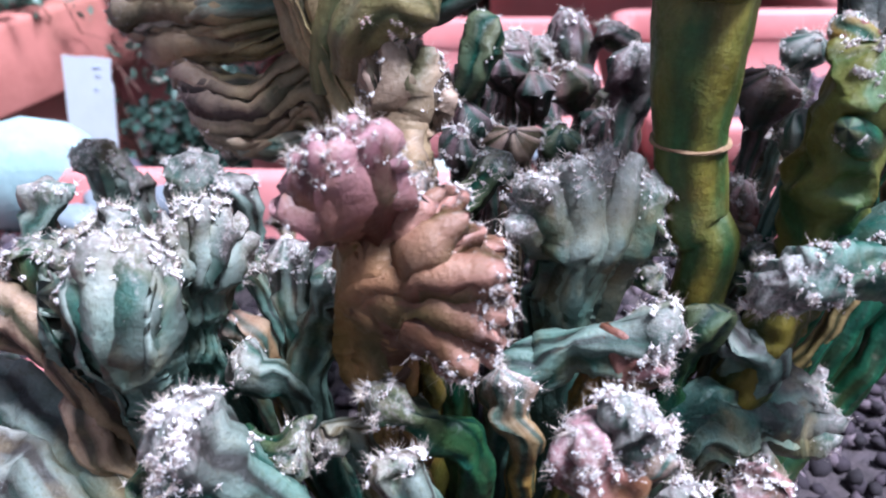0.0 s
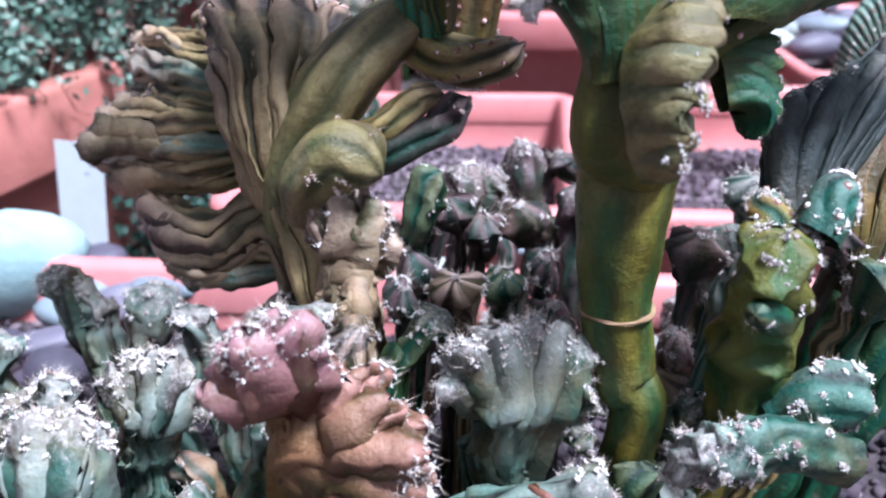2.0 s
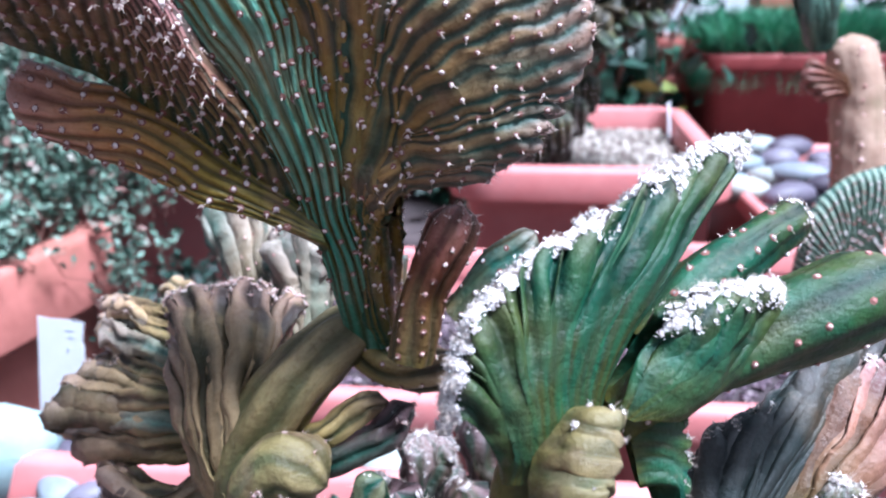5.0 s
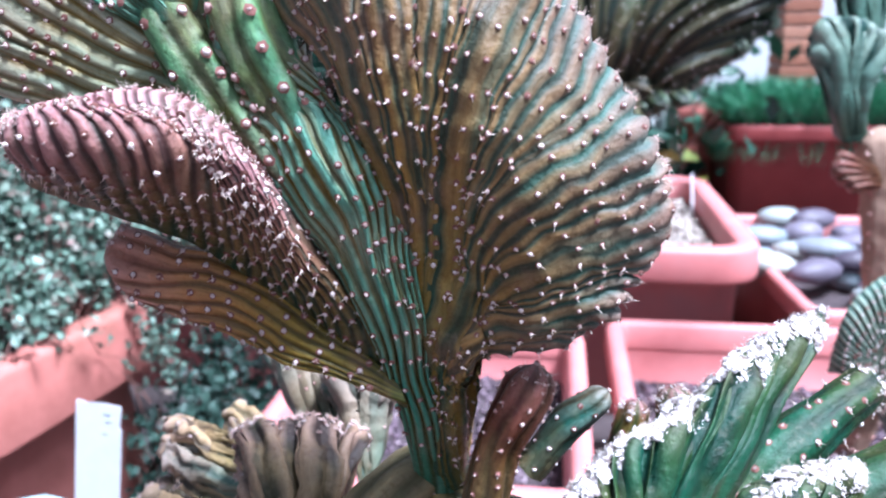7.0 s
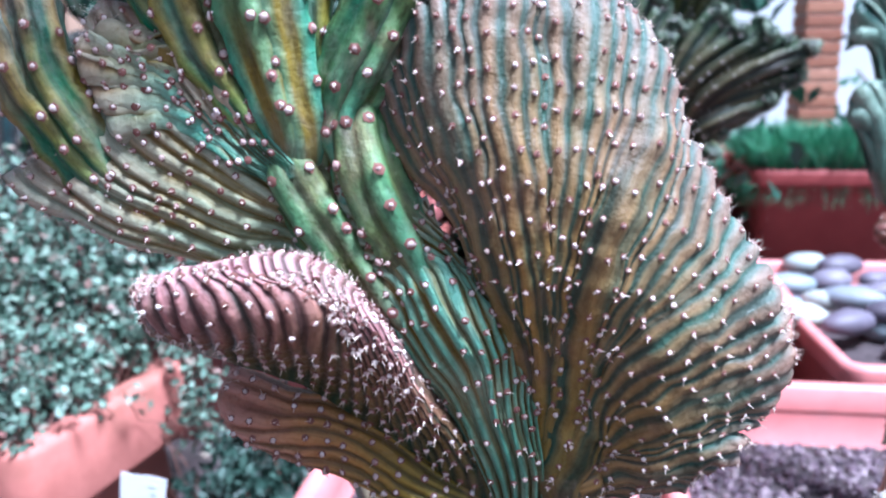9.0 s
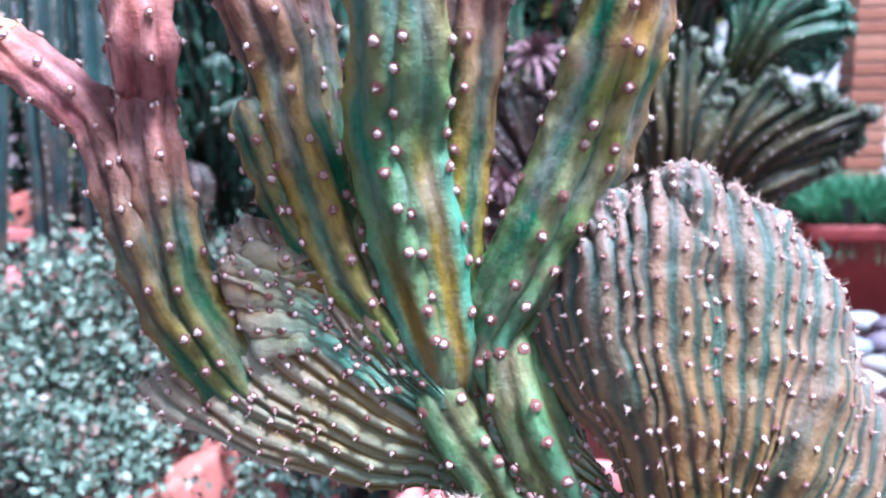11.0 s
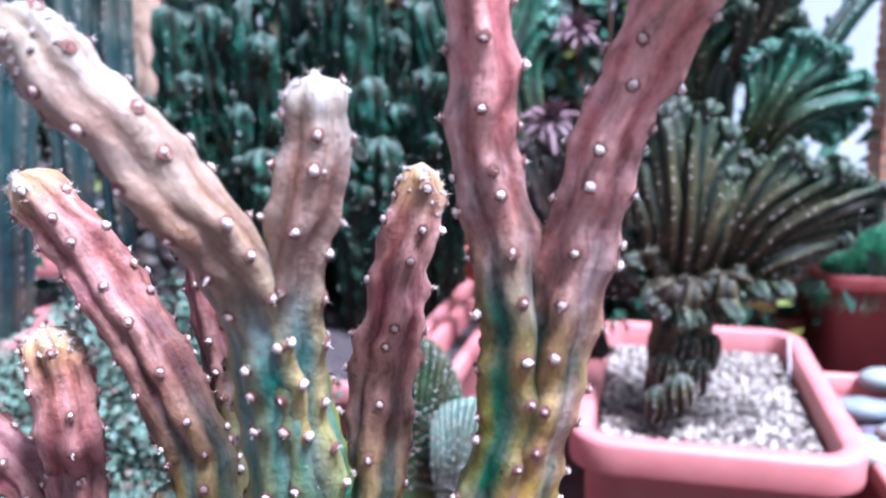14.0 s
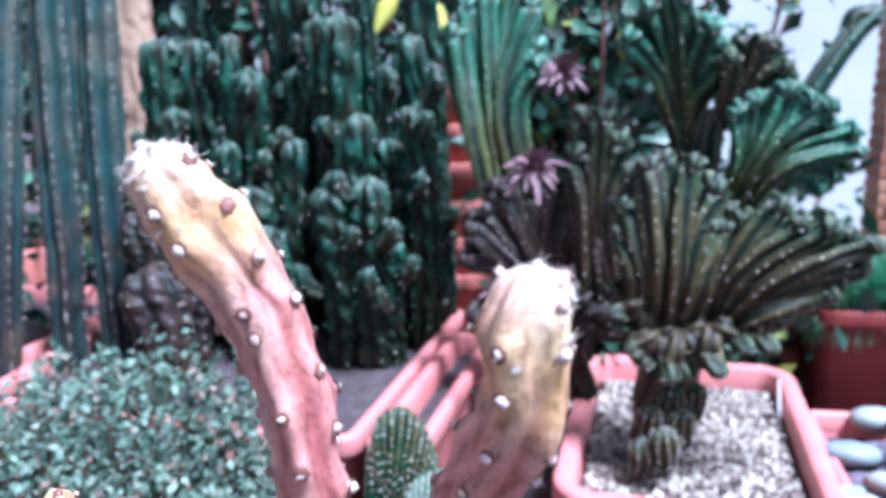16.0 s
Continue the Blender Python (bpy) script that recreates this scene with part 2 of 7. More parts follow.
RIM = skin("rim_skin", [(0, (0.20, 0.135, 0.08)), (0.6, (0.23, 0.15, 0.12)), (1, (0.30, 0.20, 0.19))],
           [(0, (0.05, 0.07, 0.05)), (1, (0.10, 0.14, 0.125))], (0.06, 0.15, 0.12), amount=0.35, blush=(0.29, 0.16, 0.13), flush=0.4, tone=0.3)
OCHRE = skin("ochre_skin", [(0, (0.09, 0.09, 0.012)), (0.4, (0.26, 0.17, 0.02)), (0.75, (0.42, 0.19, 0.07)), (1, (0.52, 0.26, 0.23))],
             [(0, (0.03, 0.04, 0.010)), (0.5, (0.09, 0.055, 0.010)), (1, (0.20, 0.07, 0.05))], (0.12, 0.12, 0.02), amount=0.3, blush=(0.42, 0.19, 0.12), flush=0.4, tone=0.3)
PALE = skin("pale_grey_skin", [(0, (0.10, 0.085, 0.04)), (0.5, (0.22, 0.175, 0.11)), (1, (0.42, 0.33, 0.29))],
            [(0, (0.03, 0.035, 0.02)), (1, (0.10, 0.09, 0.075))], (0.13, 0.27, 0.21), amount=0.45, blush=(0.36, 0.26, 0.20), flush=0.4, tone=0.4)
STRIPED = skin("striped_crest_skin", [(0, (0.06, 0.12, 0.08)), (0.6, (0.15, 0.26, 0.20)), (1, (0.30, 0.38, 0.30))],
               [(0, (0.004, 0.016, 0.012)), (1, (0.006, 0.04, 0.032))], (0.05, 0.18, 0.14), amount=0.3, blush=(0.14, 0.11, 0.05), flush=0.3, grain=0.6)
TAN = skin("tan_skin", [(0, (0.11, 0.10, 0.025)), (0.6, (0.19, 0.15, 0.06)), (1, (0.26, 0.205, 0.12))], [(0, (0.05, 0.05, 0.014)), (1, (0.085, 0.07, 0.03))], (0.08, 0.11, 0.05), amount=0.5, blush=(0.26, 0.17, 0.11), flush=0.55, tone=0.25)
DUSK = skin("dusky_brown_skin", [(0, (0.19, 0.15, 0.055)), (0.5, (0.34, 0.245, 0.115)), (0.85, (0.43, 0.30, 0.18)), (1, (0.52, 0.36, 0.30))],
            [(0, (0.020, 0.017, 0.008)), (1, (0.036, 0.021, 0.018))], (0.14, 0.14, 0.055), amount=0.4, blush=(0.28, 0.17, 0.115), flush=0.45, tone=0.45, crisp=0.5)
SLATE = skin("slate_skin", [(0, (0.024, 0.028, 0.024)), (0.6, (0.038, 0.048, 0.046)), (1, (0.09, 0.085, 0.085))],
             [(0, (0.008, 0.010, 0.009)), (1, (0.012, 0.015, 0.016))], (0.02, 0.045, 0.04), amount=0.4, blush=(0.10, 0.06, 0.025), flush=0.35, crisp=0.45)
STUB = skin("dark_red_skin", [(0, (0.10, 0.07, 0.012)), (0.6, (0.19, 0.06, 0.03)), (1, (0.24, 0.10, 0.09))],
            [(0, (0.03, 0.035, 0.012)), (0.6, (0.06, 0.014, 0.010)), (1, (0.09, 0.035, 0.03))], (0.09, 0.08, 0.012), amount=0.4)
SCAB = plain("brown_areole_base", (0.13, 0.05, 0.04), (0.24, 0.11, 0.09), 400, rough=0.9, relief=0.0)
WOOL = per_piece("woolly_areole", [(0, (0.36, 0.28, 0.27)), (0.35, (0.64, 0.58, 0.56)), (1, (0.88, 0.86, 0.84))], rough=0.95, relief=0.6, dist=0.001, scale=900, spec=0.1)
WHITE_WOOL = per_piece("white_areole_wool", [(0, (0.40, 0.33, 0.31)), (0.3, (0.64, 0.59, 0.57)), (1, (0.78, 0.76, 0.75))], rough=0.95, relief=0.6, dist=0.001, scale=900, spec=0.1)
PINK_WOOL = per_piece("pink_areole", [(0, (0.36, 0.16, 0.14)), (0.4, (0.60, 0.38, 0.34)), (1, (0.82, 0.70, 0.66))], rough=0.8, relief=0.5, dist=0.001, scale=900, spec=0.3)
FELT = per_piece("matted_grey_wool", [(0, (0.21, 0.145, 0.135)), (0.5, (0.37, 0.30, 0.28)), (1, (0.62, 0.56, 0.53))], rough=0.95, relief=0.6, dist=0.001, scale=900, spec=0.1)
AREOLE = per_piece("pale_areole", [(0, (0.38, 0.25, 0.23)), (0.4, (0.54, 0.43, 0.40)), (1, (0.76, 0.68, 0.65))], rough=0.95, relief=0.6, dist=0.001, scale=900, spec=0.1)
SPINE = plain("dry_spine", (0.55, 0.42, 0.34), (0.75, 0.66, 0.58), 300, rough=0.5, relief=0.0)


# ---- building helpers ----
rng = np.random.default_rng(7)


def spline(points, n, even=True):
    """n rows along a Catmull-Rom curve through the points, evenly spaced by length, or from point to point."""
    p = np.array(points, float)
    if len(p) == 1:
        return np.repeat(p, n, 0)
    q = np.vstack([2 * p[0] - p[1], p, 2 * p[-1] - p[-2]])
    out = []
    for i in range(len(p) - 1):
        a, b, c, d = q[i:i + 4]
        s = np.linspace(0, 1, 24, endpoint=False)[:, None]
        out.append(0.5 * (2 * b + (c - a) * s + (2 * a - 5 * b + 4 * c - d) * s ** 2 + (3 * b - a - 3 * c + d) * s ** 3))
    out = np.vstack(out + [p[-1:]])
    run = np.concatenate([[0], np.cumsum(np.linalg.norm(np.diff(out[:, :3], axis=0), axis=1) + 1e-9)]) if even else np.arange(len(out), dtype=float)
    at = np.linspace(0, run[-1], n)
    return np.stack([np.interp(at, run, out[:, k]) for k in range(out.shape[1])], 1)


def make_mesh(name, verts, faces, material, smooth=True, attrs=None):
    """A mesh from arrays: verts n x 3, faces m x 3 or m x 4 (or a list of both)."""
    groups = faces if isinstance(faces, list) else [faces]
    me = bpy.data.meshes.new(name)
    verts = np.asarray(verts, np.float32)
    me.vertices.add(len(verts))
    me.vertices.foreach_set("co", verts.ravel())
    loops = np.concatenate([np.asarray(g, np.int32).ravel() for g in groups])
    sizes = np.concatenate([np.full(len(g), np.asarray(g).shape[1], np.int32) for g in groups])
    me.loops.add(len(loops))
    me.loops.foreach_set("vertex_index", loops)
    me.polygons.add(len(sizes))
    me.polygons.foreach_set("loop_start", np.concatenate([[0], np.cumsum(sizes)[:-1]]).astype(np.int32))
    me.polygons.foreach_set("use_smooth", np.full(len(sizes), smooth))
    for key, values in (attrs or {}).items():
        me.attributes.new(key, "FLOAT", "POINT").data.foreach_set("value", np.asarray(values, np.float32).ravel())
    me.update(calc_edges=True)
    me.validate()
    if material:
        me.materials.append(material)
    return me


def part(name, me, parent, label=""):
    ob = new(name, me)
    ob.parent = parent
    return tagged(ob, label) if label else ob


def thing(name, label, category, group="", at=(0, 0, 0), kind=""):
    ob = new(name)
    ob.empty_display_size = 0.05
    ob.location = at
    return tagged(ob, label, category, group, kind)


def from_bm(name, bm, material, smooth=False):
    me = bpy.data.meshes.new(name)
    bm.normal_update()
    bm.to_mesh(me)
    bm.free()
    if smooth:
        me.polygons.foreach_set("use_smooth", np.full(len(me.polygons), True))
    me.materials.append(material)
    return me


def grid_faces(rows, cols, closed):
    i, j = np.meshgrid(np.arange(rows - 1), np.arange(cols if closed else cols - 1), indexing="ij")
    k = (j + 1) % cols
    return np.stack([i * cols + j, i * cols + k, (i + 1) * cols + k, (i + 1) * cols + j], -1).reshape(-1, 4)


def unit(v):
    return v / np.maximum(np.linalg.norm(v, axis=-1, keepdims=True), 1e-9)


def wobble(p, size, amount, seed=0):
    """Smooth pseudo-random offsets for points p, of the given wavelength."""
    r = np.random.default_rng(seed + 11)
    out = np.zeros(p.shape[:-1] + (3,))
    for _ in range(5):
        k = r.normal(size=(3, 3)) * 2.2 / size
        out += np.sin(p @ k + r.uniform(0, 6.28, 3))
    return out * amount / 2.5


def ball(level):
    bm = bmesh.new()
    bmesh.ops.create_icosphere(bm, subdivisions=level, radius=1)
    v = np.array([x.co[:] for x in bm.verts])
    f = np.array([[x.index for x in face.verts] for face in bm.faces])
    bm.free()
    return v, f


BUD, BUD_F = ball(1)


def scatter(name, pos, normal, size, material, parent, flat=0.7, lump=0.25, label="", template=None, seed=0):
    """One mesh of many small buds, each set on its normal."""
    if len(pos) == 0:
        return None
    tv, tf = template or (BUD, BUD_F)
    r = np.random.default_rng(seed)
    n = len(pos)
    nz = unit(np.asarray(normal, float) + 1e-6)
    ref = np.where(np.abs(nz[:, 2:3]) < 0.9, [[0, 0, 1.0]], [[1.0, 0, 0]])
    nx = unit(np.cross(ref, nz))
    ny = np.cross(nz, nx)
    spin = r.uniform(0, 6.28, (n, 1))
    ax, ay = nx * np.cos(spin) + ny * np.sin(spin), ny * np.cos(spin) - nx * np.sin(spin)
    s = np.broadcast_to(np.asarray(size, float), (n,))[:, None, None]
    loc = tv[None] * (1 + lump * r.uniform(-1, 1, (n, len(tv), 1)))
    v = np.asarray(pos)[:, None] + s * (loc[..., :1] * ax[:, None] + loc[..., 1:2] * ay[:, None] + flat * loc[..., 2:] * nz[:, None])
    f = tf[None] + (np.arange(n) * len(tv))[:, None, None]
    ob = part(name, make_mesh(name, v.reshape(-1, 3), f.reshape(-1, tf.shape[1]), material), parent, label)
    return tagged(ob, kind="stuff")


def bristles(pos, normal, length, parent, each=3, thick=0.00035, spread=0.8, seed=0):
    """Thin tapered spines in tufts."""
    if len(pos) == 0:
        return None
    r = np.random.default_rng(seed + 5)
    p = np.repeat(np.asarray(pos), each, 0)
    d = unit(np.repeat(unit(np.asarray(normal, float)), each, 0) + spread * r.normal(size=p.shape) * 0.6)
    ln = length * r.uniform(0.4, 1.2, (len(p), 1))
    sx = unit(np.cross(d, r.normal(size=p.shape)))
    sy = np.cross(d, sx)
    a = [p + thick * (sx * np.cos(k) + sy * np.sin(k)) for k in (0, 2.09, 4.19)]
    v = np.stack(a + [p + d * ln], 1).reshape(-1, 3)
    base = np.arange(len(p))[:, None, None] * 4
    f = (np.array([[0, 1, 3], [1, 2, 3], [2, 0, 3]])[None] + base).reshape(-1, 3)
    return tagged(part("spine_cover", make_mesh("spine_cover", v, f, SPINE, smooth=False), parent), kind="stuff")


DISC = (np.array([(math.cos(k * math.pi / 3), math.sin(k * math.pi / 3), 0) for k in range(6)] + [(0, 0, 1)]), np.array([(k, (k + 1) % 6, 6) for k in range(6)]))
TETRA = (np.array([(1, 0, -0.6), (-0.5, 0.87, -0.6), (-0.5, -0.87, -0.6), (0, 0, 1.1)]), np.array([(0, 1, 3), (1, 2, 3), (2, 0, 3)]))
CHIP = (np.array([(1, 0, 0), (-1, 0, 0), (0, 1, 0), (0, -1, 0), (0, 0, 1), (0, 0, -1)], float), np.array([(0, 2, 4), (2, 1, 4), (1, 3, 4), (3, 0, 4), (2, 0, 5), (1, 2, 5), (3, 1, 5), (0, 3, 5)]))


def tufts(centre, normal, size, parent, material, seed=0, spine=0.0, core=None):
    """Woolly tufts: a matted grey core at each place with fine pale fluff on it, and a few thin hairs."""
    if len(centre) == 0:
        return
    r = np.random.default_rng(seed + 31)
    full, full_n = centre, normal
    centre, normal = centre[::2], normal[::2]
    one = size * r.uniform(0.45, 1.25, (len(centre), 1))

    def strew(base, up, spread):
        j = r.normal(size=base.shape)
        return base + (j - 0.85 * up * (j * up).sum(1, keepdims=True)) * spread
    scatter("wool_mat", centre, normal, one[:, 0] * 0.55, core or FELT, parent, flat=0.6, lump=0.45, template=CHIP, seed=seed + 3)
    n3, o3 = np.repeat(normal, 13, 0), np.repeat(one, 13, 0)
    p = strew(np.repeat(centre, 13, 0), n3, o3 * 0.36) + n3 * o3 * 0.2
    scatter("wool_fluff", p, n3, 0.0001 + o3[:, 0] * r.uniform(0.05, 0.15, len(p)), material, parent, flat=0.9, lump=0.45, template=TETRA, seed=seed)
    if spine:
        bristles(full[::2], full_n[::2], spine * 1.15, parent, each=2, thick=0.00013, seed=seed + 2)


def ridge_wave(x):
    """0 in the furrow, 1 on the rounded ridge; one ridge each unit of x."""
    return np.abs(np.sin(np.pi * x)) ** 0.7


def fan(name, parent, rows, thick, ribs, material, depth=0.35, step=0.011, bud=0.0013, wool=0.0, crest_wool=0.0, fold=0.0, folds=5,
        spine=0.0, nu=None, nv=54, seed=0, foot=None, label="", bud_material=None, fade=0.25, flare=1.0, tip=0.1, split=0.0, lobe=0.0, gnarl=0.0, ribs_from=0.05, even=False, tubercle=0.0, wart=0.0, crust=0.0, meander=0.0, keen=1.0, matched=False):
    """A crested stem: ribs fan out from the first row of points (the neck) to the last (the growing edge)."""
    rows = [np.array(r, float) for r in rows]
    if foot is not None:
        c = rows[0].mean(0)
        low = np.array([c[0] + 0.35 * (foot[0] - c[0]), c[1] + 0.35 * (foot[1] - c[1]), foot[2]])
        rows.insert(0, low + (rows[0] - c) * 0.5)
    nu = nu or int(min(260, max(40, ribs * 9)))
    dense = np.stack([spline(r, nu, not matched) for r in rows])
    length = np.mean(np.linalg.norm(np.diff(dense, axis=0), axis=2).sum(0))
    P = np.stack([spline(dense[:, j], nv) for j in range(nu)], 1)
    u, v = np.linspace(0, 1, nu)[None], np.linspace(0, 1, nv)[:, None]
    du, dv = np.gradient(P, axis=1), np.gradient(P, axis=0)
    N = unit(np.cross(du, dv))
    wave = np.sin(2 * np.pi * folds * u + 0.7 * seed) + 0.5 * np.sin(2 * np.pi * folds * 2.3 * u + seed)
    P = P + N * (fold * wave * v ** 2)[..., None] + wobble(P, 0.06, 0.0025, seed)
    dv = np.gradient(P, axis=0)
    N = unit(np.cross(np.gradient(P, axis=1), dv))
    sway = 0.15 * np.sin(7 * v + seed) + meander * (np.sin(9 * u + 8 * v + seed) + 0.7 * np.sin(23 * u - 11 * v) + 0.4 * np.sin(51 * u + 19 * v))
    r = ridge_wave(u * ribs + sway) * np.ones_like(v)
    if split:
        blend = np.clip((v - split + 0.15 * np.sin(u * 40)) / 0.18, 0, 1)
        coarse = ridge_wave((u * ribs + sway + 0.5) / 2)
        r = coarse + (r - coarse) * blend
        base_w = ridge_wave((u * ribs + sway + 1.5) / 4)
        r = base_w + (r - base_w) * np.clip((v - 0.45 * split) / 0.12, 0, 1)
    r = r ** keen
    if lobe:
        jag = lobe * (0.75 + 0.5 * np.sin(u * 37 + seed))
        P = P - unit(dv) * (jag * (1 - r ** (4 if lobe > 0.02 else 1)) * np.clip((v - 0.5) / 0.5, 0, 1) ** 1.5)[..., None]
    turn = u * ribs
    shade = np.random.default_rng(seed + 90).uniform(0, 1, int(ribs * 2) + 8)
    tones = shade[np.floor(u * ribs + sway).astype(int) + 2]
    strength = depth * np.clip((v - ribs_from) / max(fade, 1e-3), 0, 1)
    side = np.clip(1 - np.abs(2 * u - 1) ** 10, 0, 1) ** 0.5
    end = np.sqrt(np.clip(1 - np.clip((v - (1 - tip)) / tip, 0, 1) ** 2, 0, 1))
    T = (thick[0] + (thick[1] - thick[0]) * v ** flare) * (1 - strength * (1 - r)) * side * end + 0.0004
    F, B = P + N * T[..., None], P - N * T[..., None]
    ring = np.concatenate([F, B[:, ::-1]], 1)
    ring = ring + wobble(ring, 0.012, 0.0005, seed + 3)
    if gnarl:
        ring = ring + (wobble(ring, 0.022, gnarl, seed + 4) + wobble(ring, 0.009, gnarl * 0.45, seed + 6) + wobble(ring, 0.0045, gnarl * 0.2, seed + 8)) * v[..., None] * end[..., None]
        F, B = ring[:, :nu].copy(), ring[:, nu:][:, ::-1].copy()
    if crest_wool:
        rt = np.random.default_rng(seed + 51)
        n = int((2600 if even else 1700) * crest_wool * np.linalg.norm(np.diff(P[-1], axis=0), axis=1).sum())
        ej = rt.integers(0, nu, 3 * n)
        ej = ej[rt.uniform(size=3 * n) < r[-1, ej] ** 2][:n]
        back = np.abs(rt.normal(size=len(ej))) * (0.0025 + (0.008 if even else 0.022) * tip)
        ei = np.clip(nv - 1 - (back / max(length, 1e-3) * nv).astype(int), 0, nv - 1)
        sgn = np.where(rt.uniform(size=len(ej)) < 0.5, 1, -1)[:, None]
        if tubercle:
            lumps = max(8, len(ei) // 8)
            li, lj, ls = ei[:lumps].copy(), ej[:lumps].copy(), sgn[:lumps].copy()
            low = max(0, li.min() - 6)
            for sheet, sign in ((F, 1), (B, -1)):
                mine = ls[:, 0] == sign
                if mine.any():
                    sheet[low:] = sheet[low:] + unit(N[low:] * sign + 0.5 * unit(dv[low:])) * swell(sheet[low:], sheet[li[mine], lj[mine]], tubercle)
            which = rt.integers(0, lumps, len(ei))
            ei = np.clip(li[which] + np.round(rt.normal(size=len(ei)) * 1.2).astype(int), 0, nv - 1)
            ej = np.clip(lj[which] + np.round(rt.normal(size=len(ei)) * 1.2).astype(int), 0, nu - 1)
            sgn = ls[which]
            ring = np.concatenate([F, B[:, ::-1]], 1)
    rg = np.random.default_rng(seed + 50)
    spots = []
    if step:
        wide_u = np.linalg.norm(np.gradient(P, axis=1), axis=2) * nu / ribs
        for k in range(int(ribs)):
            mid = min(nu - 1, int((k + 0.5) / ribs * nu))
            run = np.cumsum(np.linalg.norm(np.gradient(P[:, mid], axis=0), axis=1))
            at, here = [], step * rg.uniform(0.6, 1.4) + 0.08 * length
            while here < run[-1] * 0.99:
                at.append(here)
                here += step * (1.3 - 0.6 * here / run[-1]) * rg.uniform(0.8, 1.2)
            ii = np.clip(np.searchsorted(run, at), 0, nv - 1)
            if len(ii) == 0:
                continue
            lean = np.broadcast_to(sway, (nv, nu))[ii, mid] if meander else np.broadcast_to(sway, (nv, sway.shape[1]))[ii, 0]
            jj = np.clip(((k + 0.5 - lean) / ribs * nu).astype(int), 0, nu - 1)
            gap = wide_u[ii, jj]
            keep = (gap > 0.0035) | (rg.uniform(size=len(ii)) < gap / 0.0045)
            keep &= ((k % 2 == 0) | (v[ii, 0] > split)) & ((k % 4 == 0) | (v[ii, 0] > 0.5 * split))
            spots += list(zip(ii[keep], jj[keep]))
    if wart:
        cell_v, cell_u = length / nv, float(np.mean(np.linalg.norm(np.diff(P[nv // 2], axis=0), axis=1))) + 1e-5
        wi, wj = int(0.006 / cell_v) + 1, int(min(14, 0.006 / cell_u)) + 1
        for i, j in spots:
            win = (slice(max(0, i - wi), i + wi + 1), slice(max(0, j - wj), j + wj + 1))
            lift = wart * np.exp(-((P[win] - P[i, j]) ** 2).sum(-1) / (2 * 0.0024 ** 2))[..., None]
            F[win] = F[win] + N[win] * lift
            B[win] = B[win] - N[win] * lift
        ring = np.concatenate([F, B[:, ::-1]], 1)
    nc = 2 * nu
    along = np.repeat(v, nc, 1)
    rr = np.concatenate([r, r[:, ::-1]], 1)
    faces = grid_faces(nv, nc, True)
    last = (nv - 1) * nc
    j = np.arange(nu - 1)
    cap = np.stack([last + j, last + j + 1, last + nc - 2 - j, last + nc - 1 - j], 1)
    ob = part(name, make_mesh(name, ring.reshape(-1, 3), np.vstack([faces, cap]), material, attrs={"along": along, "ridge": rr, "turn": np.tile(np.concatenate([turn, turn[:, ::-1] + 50], 1), (nv, 1)), "run": along * length, "tone": np.concatenate([tones, tones[:, ::-1]], 1), "crust": crust * np.exp(-((1 - along) * length / 0.02) ** 2)}), parent, label)
    if step:
        si, sj = np.array([q[0] for q in spots], int), np.array([q[1] for q in spots], int)
        ps, ns = [F[si, sj], B[si, sj]], [N[si, sj], -N[si, sj]]
        for jj in (0, nu - 1):
            run = np.cumsum(np.linalg.norm(np.gradient(P[:, jj], axis=0), axis=1))
            ii = np.clip(np.searchsorted(run, np.arange(0.12 * length, run[-1], step * 0.8)), 0, nv - 1)
            ps.append(P[ii, jj])
            ns.append(unit(P[ii, jj] - P[ii, jj + (3 if jj == 0 else -3)]))
        ps, ns = np.vstack(ps), np.vstack(ns)
        scatter("areole_cover", ps, ns, bud * rg.uniform(0.65, 1.25, len(ps)), AREOLE if wart else bud_material or WOOL, ob, flat=0.75, template=CHIP if bud > 0.00235 else None, seed=seed)
        scatter("areole_base", ps, ns, bud * 1.4, SCAB, ob, flat=0.4, lump=0.15, template=DISC, seed=seed + 9)
        if spine:
            bristles(ps, ns, spine, ob, seed=seed)
    if crest_wool:
        q = np.where(sgn > 0, F[ei, ej], B[ei, ej])
        nn = unit(N[ei, ej] * sgn + unit(dv[ei, ej]) * 1.2)
        keep = wobble(q, 0.02, 1, seed)[:, 0] > (-0.9 if even else -0.15)
        tufts(q[keep], nn[keep], wool, ob, bud_material or WOOL, seed=seed + 1, spine=max(spine, 0.004), core=bud_material if even else None)
    return ob


def swell(points, centres, height, width=0.003):
    """How far small warts at the centres lift the points."""
    flat = points.reshape(-1, 3)
    d2 = (flat ** 2).sum(1)[:, None] + (centres ** 2).sum(1)[None] - 2 * flat @ centres.T
    return (height * np.exp(-np.maximum(d2, 0) / (2 * width ** 2)).max(1)).reshape(points.shape[:-1] + (1,))


